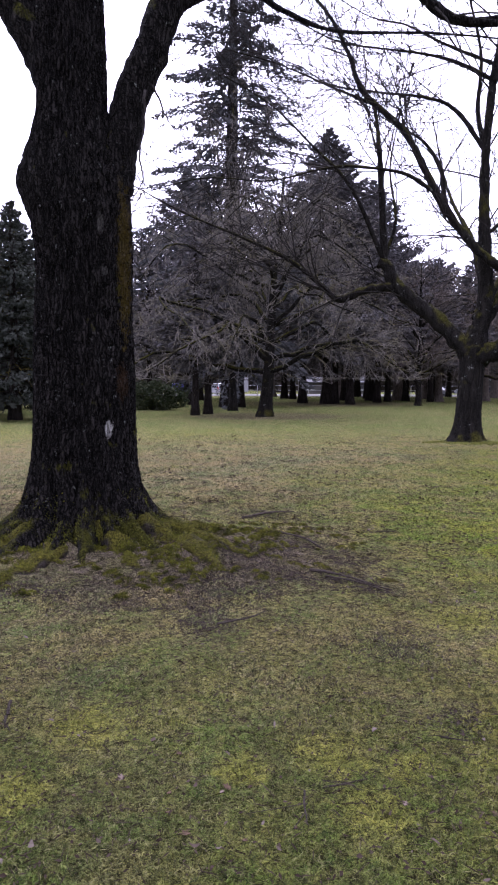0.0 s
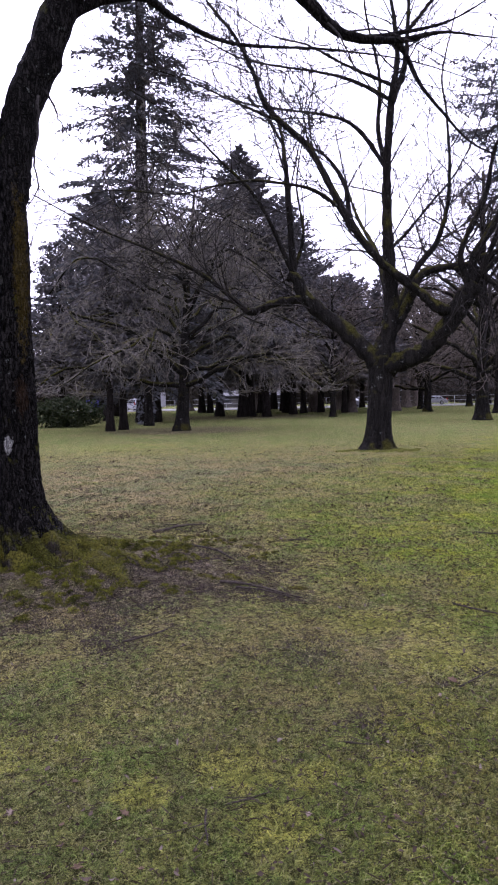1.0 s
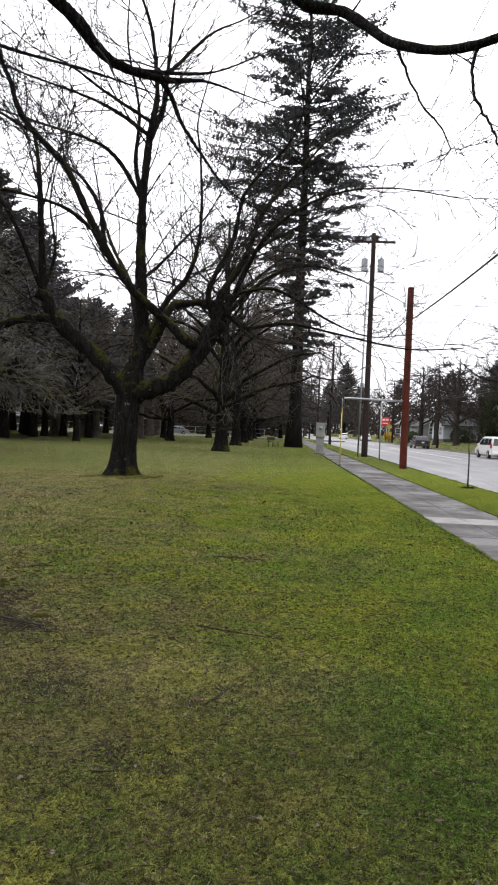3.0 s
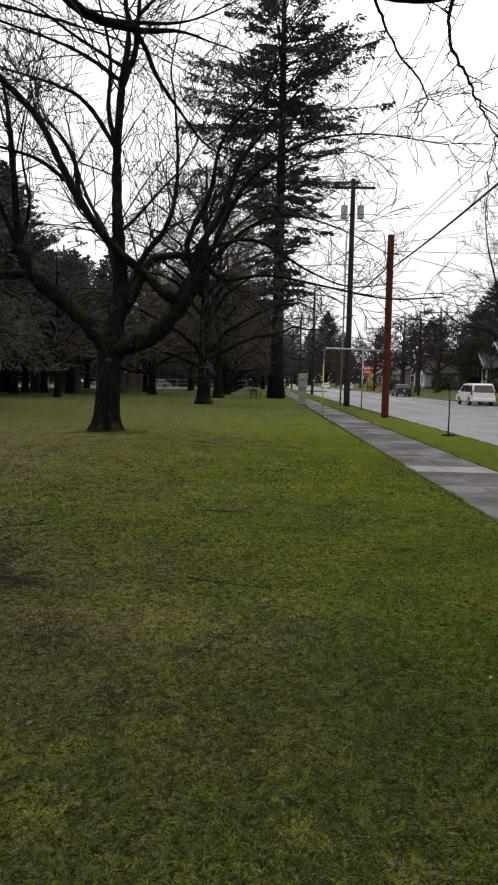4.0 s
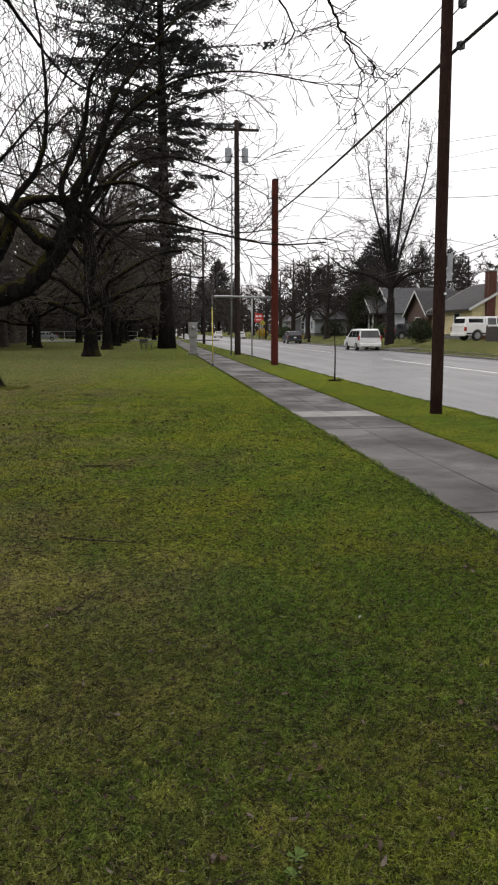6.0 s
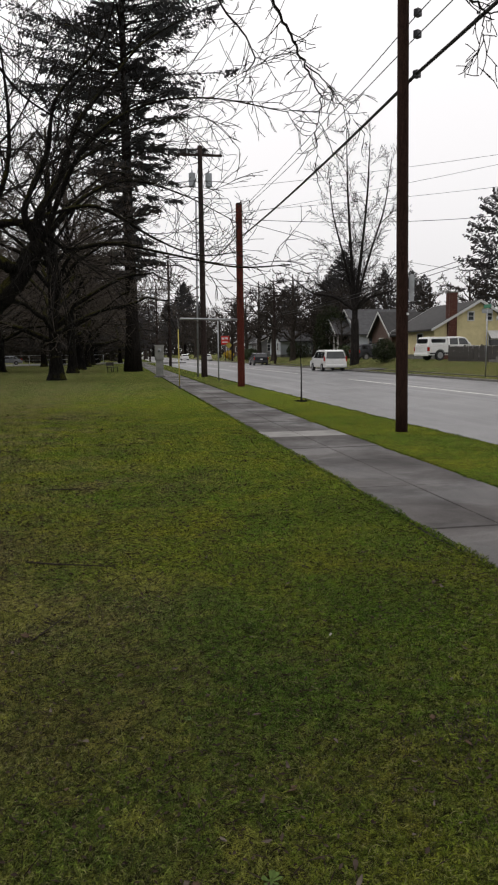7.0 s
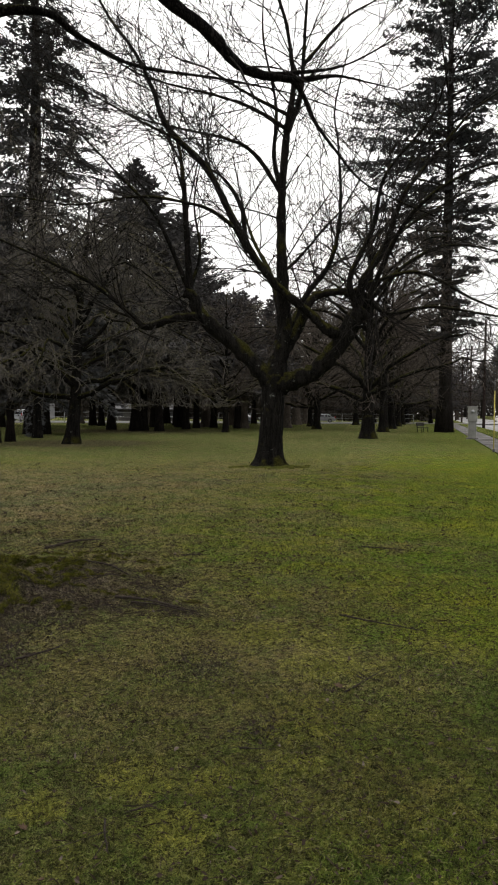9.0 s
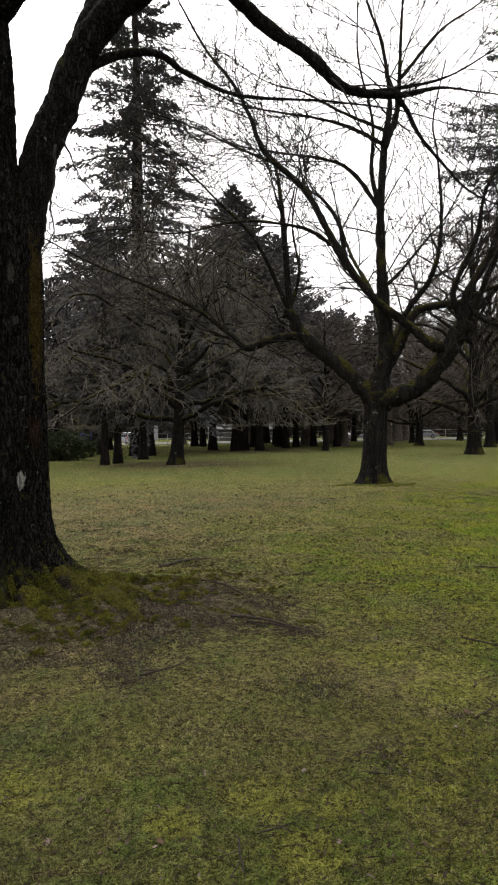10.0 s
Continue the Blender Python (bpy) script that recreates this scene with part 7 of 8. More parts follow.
for s, o, k, turn, src in ((101, 22.0, 1.0, 60, wide), (112, 22.0, 1.1, 130, wide), (126, 22.4, 1.0, 200, wide), (142, 22.3, 1.05, 20, wide), (160, 22.2, 1.0, 75, wide), (182, 22.2, 1.1, 33, wide), (210, 22, 1.2, 99, wide), (85, 44, 0.95, 10, wide), (80, 25.5, 0.42, 80, wide), (72, 41, 0.8, 45, wide), (66, 44, 0.75, 200, wide), (78, 46, 0.9, 160, wide), (88, 28, 0.85, 120, wide), (97, 27, 0.8, 240, wide), (108, 26.5, 0.9, 300, wide), (48, 40, 0.9, 160, wide), (118, 40, 1.2, 55, wide), (150, 36, 1.2, 155, wide), (62, 46, 0.85, 111, wide), (230, 8, 1.2, 15, wide), (255, 22, 1.3, 45, wide), (250, 4, 1.3, 145, wide), (265, 13, 1.2, 205, wide), (240, 26, 1.2, 185, wide), (215, 4, 1.0, 15, wide), (195, 3.5, 0.9, 85, wide)):
    t = copy_thing(src, Matrix.Translation(rd(s, o, far_rise(o) - 0.05 if o > 19 else 0)) @ pose(0, 0, 0, 0, 0, turn))
    t.scale = (k, k, k)
for s, o, k, turn, src in ((94, 32, 0.85, 10, wide), (88, 40, 0.9, 70, wide), (100, 30, 0.85, 120, wide), (99, 44, 0.7, 40, stand), (108, 46, 0.8, 140, stand), (125, 48, 0.9, 5, stand), (170, 40, 1.0, 85, stand), (205, 34, 1.0, 15, stand), (240, 16, 1.1, 60, stand), (110, 32, 1.0, 25, wide), (116, 35, 0.85, 65, stand), (104, 33.5, 0.7, 15, cone), (96, 37, 1.0, 205, wide), (135, 33, 0.8, 95, stand), (150, 31, 0.8, 195, stand), (280, 10, 1.2, 0, stand), (300, 20, 1.3, 30, stand), (290, 26, 1.3, 70, cone), (320, 2, 1.3, 110, cone), (310, 14, 1.4, 150, stand), (270, 30, 1.2, 190, stand)):
    t = copy_thing(src, Matrix.Translation(rd(s, o, 0.66)) @ pose(0, 0, 0, 0, 0, turn))
    t.scale = (k, k, k)
for x, y, k, turn in ((16, 76, 1.35, 20), (21, 84, 1.5, 95), (27, 88, 1.45, 160), (24, 72, 1.1, 250), (32, 92, 1.5, 300), (36, 100, 1.6, 45), (12, 92, 1.6, 200), (3, 96, 1.5, 120)):
    t = copy_thing(misty, pose(x, y, 0, 0, 0, turn))
    t.scale = (k, k, k)
pine_me = conifer("pine", 20.5, 6.5, 7.0, 16, 7, 71, droop=0.05, gaps=0.2, narrow=0.35, sprays=90, blade=0.6, width=0.13, dead=8)
plant(pine_me, (BARK_FIR, NEEDLES_DARK), Matrix.Translation(rd(88, 50, 0.66)), "dark spreading pine behind the houses", "street trees", "pine_tree")

# ---- what shows beyond the grove ----
BLUE = plain("blue_paint", (0.035, 0.03, 0.20), 0.5, 0, 0.1, 2)
SHED_WALL = plain("weathered_wall", (0.060, 0.056, 0.053), 0.9, 0, 0.3, 0.6)
LOT = plain("car_park_asphalt", (0.085, 0.08, 0.08), 0.9, 0, 0.25, 0.3)
TRAILER = plain("trailer_paint", (0.30, 0.30, 0.31), 0.6, 0, 0.1, 2)
# Dark matte panes, so that no bright sky is mirrored in them.
SHED_PANE = plain("dull_pane", (0.03, 0.03, 0.033), 0.7, 0, 0.1, 2)
lot = thing("parking_lot", Matrix(), "grey asphalt car park beyond the grove", "pavement", kind="structure")
part("surface", boxed(-60, 100, -0.2, 70, 122, 0.03), LOT, lot)
skip = thing("skip", pose(-9.2, 101, 0.03), "blue steel rubbish skip beyond the trees", "skip")
part("body", slab([(-1.6, 0.15), (1.6, 0.15), (1.9, 1.7), (-1.9, 1.7)], -1.0, 1.0, "y", 0.03), BLUE, skip)
for x in (-1.2, 0, 1.2):
    part("rib", boxed(x - 0.06, -1.06, 0.2, x + 0.06, -1.0, 1.65), BLUE, skip)
kiosk = thing("trailer", pose(-0.7, 106, 0.03), "white trailer with a red panel in the car park", "trailer")
part("body", boxed(-1.6, -1.0, 0.5, 0.6, 1.0, 2.7, bevel=0.06), TRAILER, kiosk)
part("panel", boxed(-1.62, -1.05, 1.3, -0.6, -1.0, 2.6, bevel=0.01), SIGN_RED, kiosk, "red panel")
for x in (-1.0, 0.2):
    part("wheel", disc(-0.9, -0.7, 0, 0.3, 0.3), RUBBER, kiosk)
shed = thing("building", pose(8.5, 128, 0), "long low weathered building beyond the car park", "building")
part("wall", boxed(1, 0, 0, 14, 9, 2.0, bevel=0.02), SHED_WALL, shed)
part("roof", slab([(-0.6, 2.0), (4.5, 2.9), (9.6, 2.0), (9.6, 2.15), (4.5, 3.08), (-0.6, 2.15)], 0.5, 14.5, "x"), ROOF_GREY, shed)
for i in range(4):
    win = part("window", boxed(1.6 + i * 3.1, -0.05, 0.8, 3.2 + i * 3.1, 0.02, 1.7), SHED_PANE, shed)
    part("sill", boxed(1.5 + i * 3.1, -0.12, 0.72, 3.3 + i * 3.1, 0.02, 0.8), TRIM_WHITE, win)
mesh_fence = thing("fence", pose(0, 99.5, 0), "pale chain-link fence at the edge of the car park", "fence")
for i in range(26):
    put("post", rod([(-6 + i * 2.4, 0, -0.1), (-6 + i * 2.4, 0, 1.5)], 0.04, 0.04, 6), STEEL, mesh_fence)
for z in (0.2, 0.85, 1.5):
    put("rail", rod([(-6, 0, z), (54, 0, z)], 0.025, 0.025, 6), STEEL, mesh_fence)
FAR_BRUSH = island("far_brush", (0.020, 0.017, 0.014), (0.034, 0.029, 0.024), (0.050, 0.044, 0.038), 0.9, 0.1)
brush_rng = np.random.default_rng(4)
far_parts = []
for i in range(170):
    a = radians(27 - i * 0.62)
    dist = brush_rng.uniform(145, 215)
    if math.sin(-a) * dist * N.x + math.cos(a) * dist * N.y > 1.0:
        dist = brush_rng.uniform(360, 430)
    h = brush_rng.uniform(5.0, 14.0)
    n = 480
    q, u = brush_rng.uniform(0, 2 * np.pi, n), brush_rng.random(n)
    r = brush_rng.uniform(2.0, 4.5) * (dist / 190) * (0.5 + 0.5 * brush_rng.random(n))
    far_parts.append(np.stack([math.sin(-a) * dist + r * np.cos(q), math.cos(a) * dist + r * np.sin(q), h * u ** 0.8], axis=1))
far_p = np.concatenate(far_parts)
far_w = brush_rng.normal(0, 1, far_p.shape)
far_w /= np.linalg.norm(far_w, axis=1, keepdims=True)
far_s = np.cross(far_w, brush_rng.normal(0, 1, far_p.shape))
far_s /= np.linalg.norm(far_s, axis=1, keepdims=True)
far_v = np.stack([far_p - far_w * 1.0, far_p + far_s * 0.32, far_p + far_w * 1.0, far_p - far_s * 0.32], axis=1).reshape(-1, 3)
far_me = from_arrays("far_woods", far_v, [np.arange(len(far_p))[:, None] * 4 + np.array([0, 1, 2, 3])], smooth=False)
tagged(put("far_woods", far_me, FAR_BRUSH), "grey-brown thickets and woods in the distance", "woods", kind="stuff")
rng = random.Random(17)
for i in range(34):
    a = radians(24 - i * 2.6)
    d = rng.uniform(140, 190)
    p = Vector((math.sin(-a) * d, math.cos(a) * d, 0))
    o = p.x * N.x + p.y * N.y
    if o > 2:
        continue
    t = copy_thing((stand, wide, cone, wide)[i % 4], Matrix.Translation(p) @ pose(0, 0, 0, 0, 0, i * 77))
    k = rng.uniform(0.9, 1.3)
    t.scale = (k, k, k)

# ---- litter on the lawn: moss, sticks, leaves ----
MOSS = island("yellow_moss", (0.125, 0.135, 0.028), (0.205, 0.210, 0.050), (0.040, 0.046, 0.012), 0.9, 6.0)
ROOT_MOSS = island("root_moss", (0.030, 0.034, 0.006), (0.150, 0.150, 0.018), (0.010, 0.011, 0.004), 0.9, 9.0)
SOIL = island("dark_soil", (0.016, 0.011, 0.009), (0.034, 0.026, 0.022), (0.07, 0.058, 0.050), 0.95, 5.0)
STICK = bark("stick_bark", (0.010, 0.008, 0.007), (0.050, 0.041, 0.034), scale=6, furrow=16)
LEAF = plain("dead_leaf", (0.060, 0.040, 0.026), 0.9, 0, 0.3, 30, spec=0.05)
LEAF_PALE = plain("pale_dead_leaf", (0.11, 0.085, 0.068), 0.9, 0, 0.2, 30, spec=0.05)


def tufts(name, spots, each, h, w, seed):
    """Low cushions of tiny shoots: x, y, half width, half depth."""
    rng = np.random.default_rng(seed)
    out = []
    for x, y, rx, ry in spots:
        n = int(each * rx * ry / 0.02) + 60
        a, r = rng.uniform(0, 2 * np.pi, n), rng.random(n) ** 0.62
        r = r * (1 + 0.30 * np.sin(3 * a + x * 5) + 0.22 * np.sin(5 * a + y * 9))
        out.append(np.stack([x + rx * r * np.cos(a), y + ry * r * np.sin(a)], axis=1))
    c = np.concatenate(out)
    n = len(c)
    z = hump(c[:, 0], c[:, 1])
    p = np.stack([c[:, 0], c[:, 1], z], axis=1)
    a, b = rng.uniform(0, 2 * np.pi, n), rng.uniform(0, 2 * np.pi, n)
    hh = h * rng.uniform(0.5, 1.4, n)
    ww = w * rng.uniform(0.6, 1.4, n)
    side = np.stack([np.cos(a) * ww, np.sin(a) * ww, np.zeros(n)], axis=1)
    tip = p + np.stack([np.cos(b) * hh * 0.8, np.sin(b) * hh * 0.8, hh], axis=1)
    v = np.stack([p - side, p + side, tip], axis=1).reshape(-1, 3)
    return from_arrays(name, v, [np.arange(n)[:, None] * 3 + np.array([0, 1, 2])])


moss_spots = [(1.47, 4.63, 0.20, 0.2), (0.36, 2.86, 0.10, 0.09), (0.46, 2.49, 0.11, 0.08), (-0.02, 2.79, 0.08, 0.1), (-0.76, 3.18, 0.18, 0.12), (-0.9, 2.6, 0.1, 0.14), (-0.34, 3.19, 0.06, 0.05), (1.79, 4.40, 0.13, 0.12), (1.66, 3.94, 0.15, 0.14), (1.1, 2.77, 0.1, 0.08), (1.24, 1.82, 0.05, 0.05), (1.45, 1.48, 0.09, 0.07), (1.0, 1.76, 0.08, 0.06), (2.54, 4.05, 0.16, 0.07), (1.96, 1.07, 0.12, 0.06), (0.75, 2.9, 0.08, 0.06), (0.9, 2.75, 0.07, 0.06), (0.6, 3.3, 0.1, 0.1)]
tagged(put("moss", tufts("moss", moss_spots, 500, 0.011, 0.0030, 5), MOSS), "yellow-green moss cushions in the lawn", "moss", kind="stuff")


def cushions(name, spots, each, seed):
    """Small domed cushions of moss, x, y and radius, each a dense head of short shoots."""
    rng = np.random.default_rng(seed)
    sp = np.repeat(np.array(spots), each, axis=0)
    n = len(sp)
    a, r = rng.uniform(0, 2 * np.pi, n), rng.random(n) ** 0.5
    reach = r * (1 + 0.25 * np.sin(3 * a + sp[:, 0] * 40) + 0.2 * np.sin(5 * a + sp[:, 1] * 50)) * sp[:, 2]
    x, y = sp[:, 0] + reach * np.cos(a), sp[:, 1] + reach * np.sin(a)
    z = hump(x, y) + 0.55 * sp[:, 2] * (1 - r ** 2.5)
    p = np.stack([x, y, z], axis=1)
    way = np.stack([np.cos(a) * r, np.sin(a) * r, np.full(n, 0.7)], axis=1) + rng.normal(0, 0.4, (n, 3))
    way /= np.linalg.norm(way, axis=1, keepdims=True)
    side = np.cross(way, rng.normal(0, 1, (n, 3)))
    side /= np.linalg.norm(side, axis=1, keepdims=True) + 1e-9
    w = rng.uniform(0.003, 0.006, n)[:, None]
    low = p - np.array([0, 0, 0.006])
    v = np.stack([low - side * w, low + side * w, p + way * rng.uniform(0.006, 0.016, n)[:, None]], axis=1).reshape(-1, 3)
    return from_arrays(name, v, [np.arange(n)[:, None] * 3 + np.array([0, 1, 2])])


rng = random.Random(41)
root_spots = []
while len(root_spots) < 620:
    a, q = rng.uniform(-3.0, 0.6), 0.55 + 1.5 * rng.random() ** 1.3
    x, y = MAPLE.x + 0.15 + math.cos(a) * q * 1.25, MAPLE.y - 0.05 + math.sin(a) * q * 0.95
    patch = math.sin(x * 4.1 + 2 * math.sin(y * 3.3)) * math.sin(y * 5.2 + x) + 0.5 * math.sin(x * 11) * math.sin(y * 13)
    if patch > -0.15 + 0.25 * (q - 0.9):
        root_spots.append((x, y, rng.uniform(0.022, 0.075) * (1.25 - 0.3 * q)))
foot_spots = []
for i in range(30):
    a, q = rng.uniform(-3.5, 0.5), rng.uniform(0.45, 1.2)
    foot_spots.append((M2.x + math.cos(a) * q, M2.y + math.sin(a) * q * 0.8, rng.uniform(0.08, 0.22), rng.uniform(0.06, 0.16)))
tagged(put("moss", tufts("moss", foot_spots, 60, 0.038, 0.014, 8), MOSS), "clumps of moss and litter round the foot of the free-standing maple", "moss", kind="stuff")
tagged(put("moss", cushions("moss", root_spots, 150, 6), ROOT_MOSS), "olive moss over the roots of the near maple", "moss", kind="stuff")
soil_spots = [(-0.28, 4.45, 0.22, 0.2), (-0.35, 4.75, 0.25, 0.3), (0.75, 5.5, 0.45, 0.25), (0.35, 6.6, 0.5, 0.5), (0.95, 5.3, 0.3, 0.15), (0.9, 4.2, 0.3, 0.35), (-0.9, 4.95, 0.5, 0.25), (0.3, 5.6, 0.5, 0.35), (-1.6, 5.15, 0.4, 0.25), (0.25, 8.3, 0.4, 0.3), (1.55, 3.62, 0.06, 0.05), (1.0, 3.2, 0.14, 0.16), (-0.2, 6.0, 0.6, 0.5), (-0.6, 5.4, 0.7, 0.35), (-1.9, 5.2, 0.6, 0.3), (0.9, 6.1, 0.4, 0.4), (-0.1, 5.2, 0.4, 0.3), (2.55, 1.5, 0.22, 0.18)]
tagged(put("soil", tufts("soil", soil_spots, 260, 0.009, 0.006, 7), SOIL), "bare dark soil and bark litter between the roots", "soil", kind="stuff")


def moss_on(mesh, count, top, seed):
    """Shoots of moss on the upper faces of a root or trunk, in patches."""
    rng = np.random.default_rng(seed)
    n = len(mesh.polygons)
    c, nor, area = np.empty(n * 3), np.empty(n * 3), np.empty(n)
    mesh.polygons.foreach_get("center", c)
    mesh.polygons.foreach_get("normal", nor)
    mesh.polygons.foreach_get("area", area)
    c, nor = c.reshape(-1, 3), nor.reshape(-1, 3)
    patch = np.sin(c[:, 0] * 7.3 + 2 * np.sin(c[:, 1] * 6.1)) * np.sin(c[:, 1] * 8.9 + c[:, 2] * 6.0) + 0.5 * np.sin(c[:, 0] * 21) * np.sin(c[:, 1] * 19 + c[:, 2] * 17)
    chance = area * np.clip(1.4 * (1 - c[:, 2] / top), 0, 1) * np.clip(0.35 + nor[:, 2], 0, 1) * np.clip(0.15 + 1.4 * patch, 0.01, 1)
    pick = rng.choice(n, count, p=chance / chance.sum())
    size = np.sqrt(area[pick])[:, None]
    p = c[pick] + rng.normal(0, 0.35, (count, 3)) * size
    side = np.cross(nor[pick], rng.normal(0, 1, (count, 3)))
    side /= np.linalg.norm(side, axis=1, keepdims=True) + 1e-9
    w = rng.uniform(0.002, 0.005, count)[:, None]
    tip = p + nor[pick] * rng.uniform(0.005, 0.015, count)[:, None] + rng.normal(0, 0.006, (count, 3))
    v = np.stack([p - side * w, p + side * w, tip], axis=1).reshape(-1, 3)
    return from_arrays("moss", v, [np.arange(count)[:, None] * 3 + np.array([0, 1, 2])])


for i, ob in enumerate([q for q in near_maple.children if q.name.startswith(("trunk", "root"))]):
    flare = ob.name.startswith("trunk")
    put("moss", moss_on(ob.data, 26000 if flare else 5000, 0.62 if flare else 0.6, 60 + i), ROOT_MOSS, near_maple, "olive and yellow moss on the bark", kind="stuff")


def stick(pts, r, label, seed=0):
    line = spline([(x, y, float(hump(np.float64(x), np.float64(y))) + 0.012 + z) for x, y, z in pts], 4)
    b, rng = Branches(), random.Random(seed)
    rs = list(np.linspace(r, r * 0.4, len(line)))
    b.add([q + Vector((rng.gauss(0, r * 0.4), rng.gauss(0, r * 0.4), 0)) for q in line], rs, 6)
    for i in range(2):
        q = line[rng.randrange(1, len(line) - 1)]
        b.add([q, q + Vector((rng.gauss(0, 0.05), rng.gauss(0, 0.05), 0.012)), q + Vector((rng.gauss(0, 0.1), rng.gauss(0, 0.1), 0.008))], [r * 0.5, r * 0.4, r * 0.2], 4)
    return tagged(put("stick", b.mesh("stick"), STICK), label, "stick", "fallen sticks")


for i, (pts, r) in enumerate([([(2.14, 4.92, 0), (2.3, 4.68, 0.01), (2.58, 4.38, 0)], 0.008), ([(0.22, 2.63, 0), (0.215, 2.5, 0.004), (0.22, 2.42, 0)], 0.005), ([(0.29, 2.65, 0), (0.4, 2.67, 0.005), (0.48, 2.71, 0)], 0.004), ([(0.86, 3.04, 0), (0.97, 2.99, 0)], 0.005), ([(-1.18, 3.39, 0), (-1.14, 3.2, 0), (-1.11, 3.1, 0)], 0.009),
                              ([(-0.06, 8.11, 0), (0.25, 8.5, 0.01), (0.56, 8.68, 0)], 0.02), ([(0.5, 5.72, 0.02), (0.75, 5.6, 0.02), (1.1, 5.28, 0.0)], 0.015), ([(0.62, 5.55, 0.02), (0.85, 5.42, 0.02), (1.15, 5.15, 0)], 0.009), ([(1.6, 3.53, 0), (1.98, 3.8, 0)], 0.006), ([(1.35, 7.4, 0), (1.6, 7.5, 0)], 0.01), ([(0.1, 7.3, 0), (0.5, 6.9, 0.01), (0.7, 6.5, 0)], 0.014), ([(-0.2, 4.5, 0.0), (0.0, 4.6, 0.01), (0.12, 4.8, 0)], 0.008), ([(3.5, 7.5, 0), (3.9, 7.2, 0)], 0.01)]):
    stick(pts, r, "thin dark fallen stick on the lawn", i)


def dead_leaf(x, y, size, turn, material, label):
    out = [(0, -1), (0.18, -0.5), (0.6, -0.45), (0.42, -0.05), (0.75, 0.35), (0.3, 0.35), (0, 1), (-0.3, 0.35), (-0.75, 0.35), (-0.42, -0.05), (-0.6, -0.45), (-0.18, -0.5)]
    bm = slab([(a * size, b * size) for a, b in out], 0, 0.0015, "z")
    for v in bm.verts:
        v.co.z += 0.5 * size * (abs(v.co.x) / size) ** 2 * 0.8 + 0.2 * v.co.y
    bm.transform(Matrix.Translation((x, y, float(hump(np.float64(x), np.float64(y))) + 0.016)) @ pose(0, 0, 0, random.uniform(-12, 12), random.uniform(-12, 12), turn))
    t = part("leaf", bm, material, None)
    return tagged(t, label, "leaf", "dead leaves")


for i, (x, y, s, pale_leaf) in enumerate([(-0.51, 2.71, 0.022, 1), (-0.08, 2.65, 0.024, 0), (-0.29, 2.9, 0.024, 0), (-0.29, 2.48, 0.022, 0), (-0.22, 2.36, 0.022, 0), (0.59, 2.52, 0.016, 1), (1.6, 3.62, 0.035, 0), (1.78, 1.69, 0.02, 0), (1.24, 1.53, 0.02, 0), (3.25, 3.29, 0.02, 1), (2.51, 1.63, 0.02, 0), (2.46, 1.43, 0.02, 0), (2.82, 3.06, 0.016, 1), (3.27, 3.37, 0.018, 1), (1.76, 1.68, 0.02, 0), (-0.1, 2.62, 0.012, 1), (1.3, 7.5, 0.03, 1), (0.9, 2.45, 0.018, 0)]):
    dead_leaf(x, y, s, i * 67, LEAF_PALE if pale_leaf else LEAF, "pale curled dead leaf on the grass" if pale_leaf else "brown curled dead leaf on the grass")


def litter_mesh(name, count, seed):
    """Torn brown leaf scraps, bark and short twigs, thick under the maple and thin on the green."""
    rng = np.random.default_rng(seed)
    x, y = rng.uniform(-4, 9, count), 1.1 + 21 * rng.random(count) ** 1.3
    drift = np.sin(x * 2.1 + 1.7 * np.sin(y * 1.3)) * np.sin(y * 2.6 + 1.1 * np.sin(x * 1.9)) + 0.6 * np.sin(x * 6.3 + y * 2.2) * np.sin(y * 5.2 - x)
    o = N.x * x + N.y * y
    under = np.clip(1.3 - np.hypot(x - MAPLE.x - 1.2, y - MAPLE.y + 1.2) / 4.5, 0, 1)
    far = np.hypot(x, y)
    ok = rng.random(count) < np.clip(0.14 + 0.26 * drift + 0.75 * under, 0.04, 1) * np.clip(5.5 / far, 0, 1)
    ok &= (o < 2.6) & (np.hypot(x - MAPLE.x, y - MAPLE.y) > 0.75)
    x, y = x[ok], y[ok]
    n = len(x)
    a = rng.uniform(0, 2 * np.pi, n)
    twig = rng.random(n) < 0.25
    length = np.where(twig, rng.uniform(0.015, 0.06, n), 0.004 + 0.014 * rng.random(n) ** 2) * np.clip(np.hypot(x, y) / 5, 0.8, 2.4)
    wide = np.where(twig, 0.0016, length * rng.uniform(0.2, 0.55, n))
    z = hump(x, y) + rng.uniform(0.012, 0.030, n)
    c = np.stack([x, y, z], axis=1)
    d = np.stack([np.cos(a), np.sin(a), rng.normal(0, 0.25, n)], axis=1) * length[:, None]
    e = np.stack([-np.sin(a), np.cos(a), rng.normal(0, 0.35, n)], axis=1) * wide[:, None]
    v = np.stack([c - d, c + e, c + d, c - e + np.array([0, 0, 0.003])], axis=1).reshape(-1, 3)
    k = np.arange(n)[:, None] * 4
    return from_arrays(name, v, [k + np.array([0, 1, 2]), k + np.array([0, 2, 3])], smooth=False)


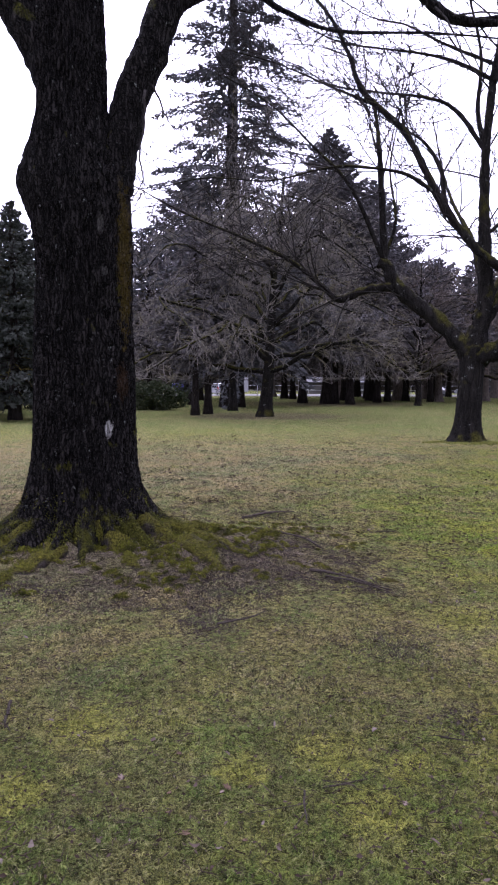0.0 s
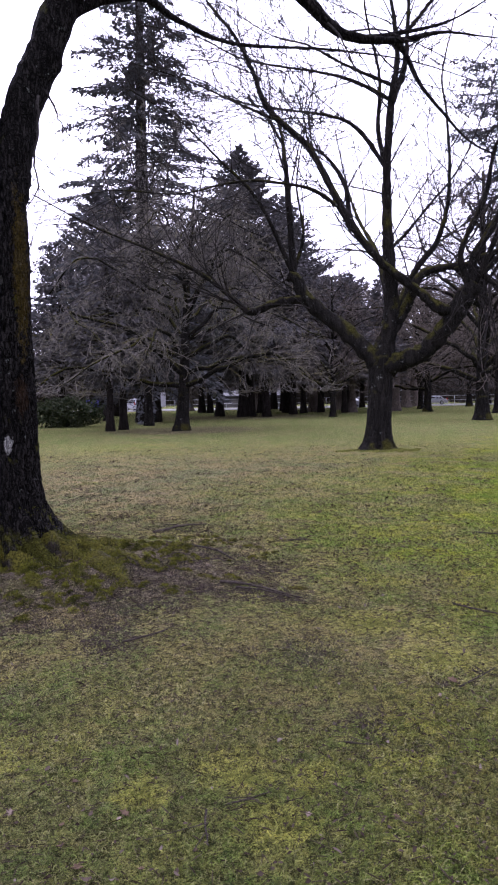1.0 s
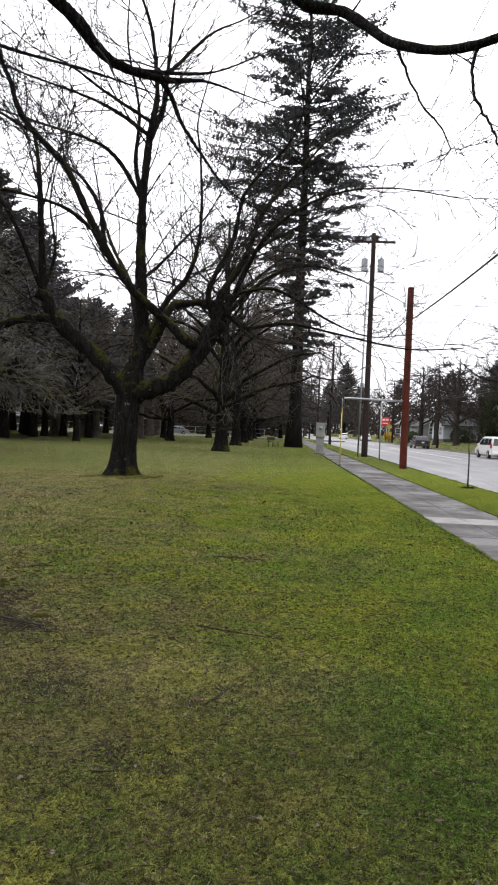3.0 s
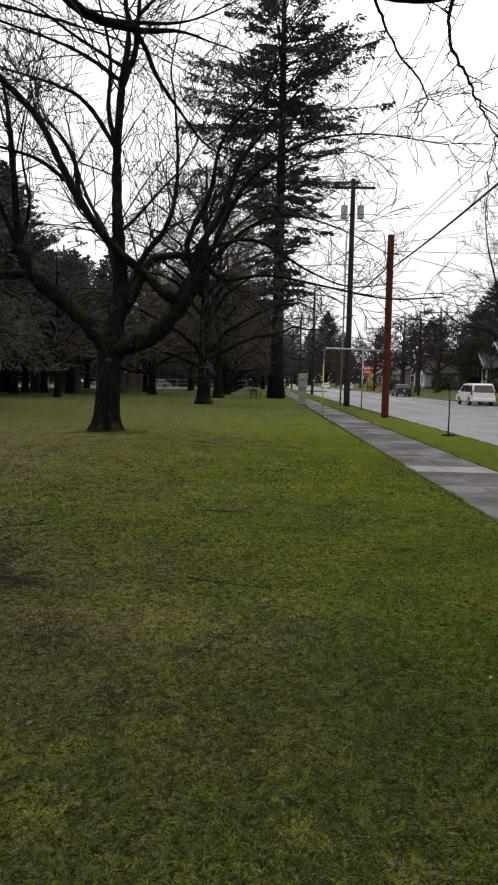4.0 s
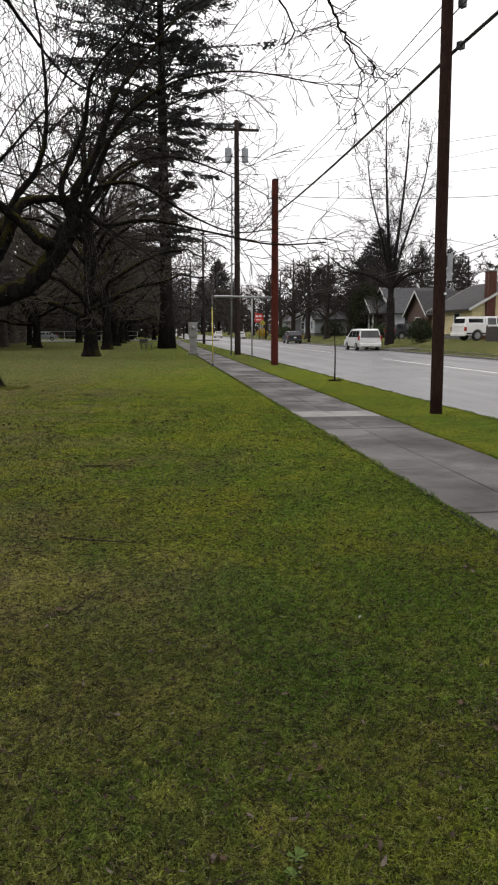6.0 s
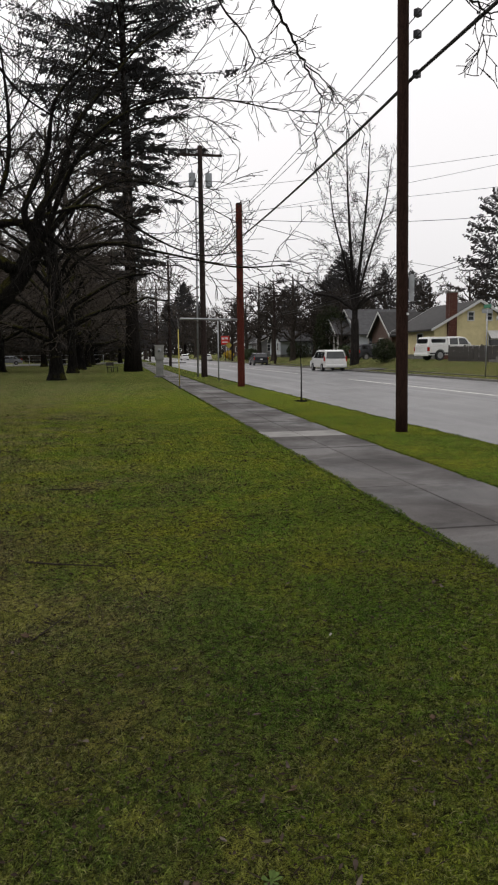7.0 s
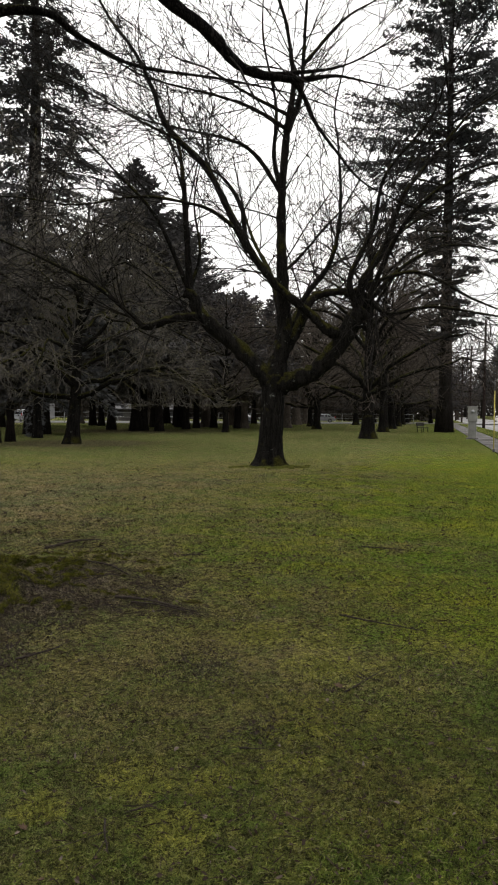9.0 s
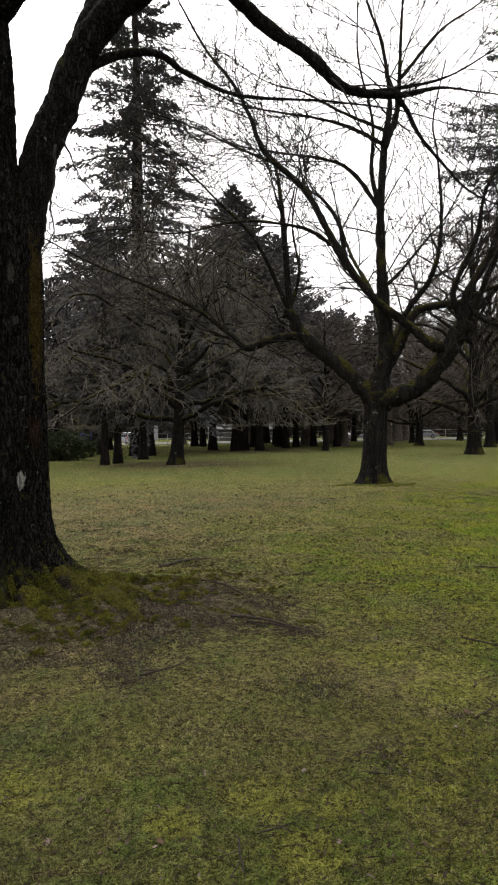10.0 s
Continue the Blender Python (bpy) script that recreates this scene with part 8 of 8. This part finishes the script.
def scrap_mesh(name, count, seed):
    """Curled dead leaves and bits of bark, each a bent strip of four faces."""
    rng = np.random.default_rng(seed)
    x, y = rng.uniform(-1.6, 5.6, count), 1.15 + 6.5 * rng.random(count) ** 1.2
    keep = (N.x * x + N.y * y < 2.2) & (np.hypot(x - MAPLE.x, y - MAPLE.y) > 0.9)
    x, y = x[keep], y[keep]
    n = len(x)
    a = rng.uniform(0, 2 * np.pi, n)
    size = 0.006 + 0.017 * rng.random(n) ** 2
    wide = size * rng.uniform(0.25, 0.6, n)
    bend, tilt = rng.uniform(-0.5, 0.9, n), rng.normal(0, 0.25, n)
    rows = []
    for t, w in ((-1.0, 0.25), (-0.35, 1.0), (0.35, 0.9), (1.0, 0.15)):
        along, high = t * size, size * (bend * t * t + tilt * t)
        for side in (-1.0, 1.0):
            across = side * w * wide
            rows.append(np.stack([x + along * np.cos(a) - across * np.sin(a), y + along * np.sin(a) + across * np.cos(a), hump(x, y) + 0.026 + high + 0.25 * w * wide], axis=1))
    v = np.stack(rows, axis=1).reshape(-1, 3)
    k = np.arange(n)[:, None] * 8
    return from_arrays(name, v, [k + np.array(f) for f in ((0, 1, 3), (0, 3, 2), (2, 3, 5), (2, 5, 4), (4, 5, 7), (4, 7, 6))], smooth=False)


SCRAP = island("dead_leaf_scraps", (0.022, 0.015, 0.011), (0.042, 0.030, 0.023), (0.105, 0.088, 0.072), 0.9, 2.0, 0.0)
tagged(put("leaves", scrap_mesh("leaves", 900, 83), SCRAP), "curled dead leaves and bark bits on the grass", "leaves", kind="stuff")
LITTER = island("leaf_litter", (0.009, 0.0065, 0.005), (0.020, 0.014, 0.010), (0.050, 0.038, 0.029), 0.95, 3.0, 0.0)
tagged(put("litter", litter_mesh("litter", 330000, 29), LITTER), "brown leaf scraps and short twigs strewn over the lawn", "litter", kind="stuff")


def edge_mesh(name, o0, o1, seed, count=16000):
    """Ragged grass that creeps over an edge of the pavement."""
    rng = np.random.default_rng(seed)
    s = 3 + 47 * rng.random(count) ** 1.6
    lap = 0.5 + 0.5 * np.sin(s * 2.7 + 1.3 * np.sin(s * 0.9 + seed)) * np.sin(s * 6.1 + seed)
    o = o0 + (o1 - o0) * rng.random(count) * (0.35 + 0.65 * lap)
    x, y = U.x * s + N.x * o, U.y * s + N.y * o
    h = rng.uniform(0.012, 0.032, count)
    a, b = rng.uniform(0, 2 * np.pi, count), rng.uniform(0, 2 * np.pi, count)
    w = rng.uniform(0.003, 0.007, count) * np.clip(s / 14, 1, 2.5)
    c = np.stack([x, y, np.full(count, 0.008)], axis=1)
    side = np.stack([np.cos(a) * w, np.sin(a) * w, np.zeros(count)], axis=1)
    tip = c + np.stack([np.cos(b) * h, np.sin(b) * h, h * 0.8], axis=1)
    v = np.stack([c - side, c + side, tip], axis=1).reshape(-1, 3)
    return from_arrays(name, v, [np.arange(count)[:, None] * 3 + np.array([0, 1, 2])])


tagged(put("edge_grass", edge_mesh("edge_grass", 2.64, 2.76, 3), BLADES), "ragged grass creeping over the lawn edge of the pavement", "grass", kind="stuff")
tagged(put("edge_grass", edge_mesh("edge_grass", 4.28, 4.16, 4), BLADES), "ragged grass creeping over the verge edge of the pavement", "grass", kind="stuff")
tagged(put("edge_grass", edge_mesh("edge_grass", 5.88, 6.14, 5, 22000), BLADES), "ragged grass leaning over the kerb", "grass", kind="stuff")


def rosette(x, y, size, seed):
    """A flat weed: a ring of spoon-shaped leaves."""
    rng = random.Random(seed)
    t = thing("weed", Matrix.Translation((x, y, float(hump(np.float64(x), np.float64(y))) + 0.008)), "small flat green weed rosette in the grass", "weed", "lawn weeds")
    for i in range(9):
        l = size * rng.uniform(0.7, 1.15)
        bm = slab([(0, -0.08 * l), (0.4 * l, -0.10 * l), (0.8 * l, -0.22 * l), (l, 0), (0.8 * l, 0.22 * l), (0.4 * l, 0.10 * l), (0, 0.08 * l)], 0, 0.0012, "z")
        for v in bm.verts:
            v.co.z += 0.5 * v.co.x - 5.5 * v.co.x ** 2 + 2.5 * v.co.y ** 2
        bm.transform(pose(0, 0, 0, 0, 0, i * 137.5 + rng.uniform(-15, 15)))
        part("leaf", bm, WEED, t)


WEED = plain("weed_leaf", (0.055, 0.085, 0.020), 0.85, 0, 0.35, 60, spec=0.1)
for i, (x, y, q) in enumerate(((1.42, 1.41, 0.034), (1.37, 1.37, 0.024), (1.75, 2.3, 0.02), (0.75, 1.75, 0.02), (0.15, 2.05, 0.02))):
    rosette(x, y, q, i)
rng = random.Random(23)
for i in range(110):
    x, y = rng.uniform(-2.5, 6), rng.uniform(1.6, 11)
    if N.x * x + N.y * y < 2.5 and (Vector((x, y, 0)) - MAPLE).length > 1.0:
        dead_leaf(x, y, rng.uniform(0.007, 0.016), rng.uniform(0, 360), LEAF if i % 3 else LEAF_PALE, "small curled dead leaf on the grass" if i % 3 else "pale curled dead leaf on the grass")
scrap = slab([(-0.024, -0.004), (0.020, -0.006), (0.024, 0.004), (-0.018, 0.005)], 0, 0.003, "z")
scrap.transform(Matrix.Translation((2.82, 2.50, 0.03)) @ pose(0, 0, 0, 8, 5, 35))
tagged(part("paper_scrap", scrap, plain("dull_paper", (0.20, 0.19, 0.16), 0.9), None), "small white scrap of paper on the grass", "paper")
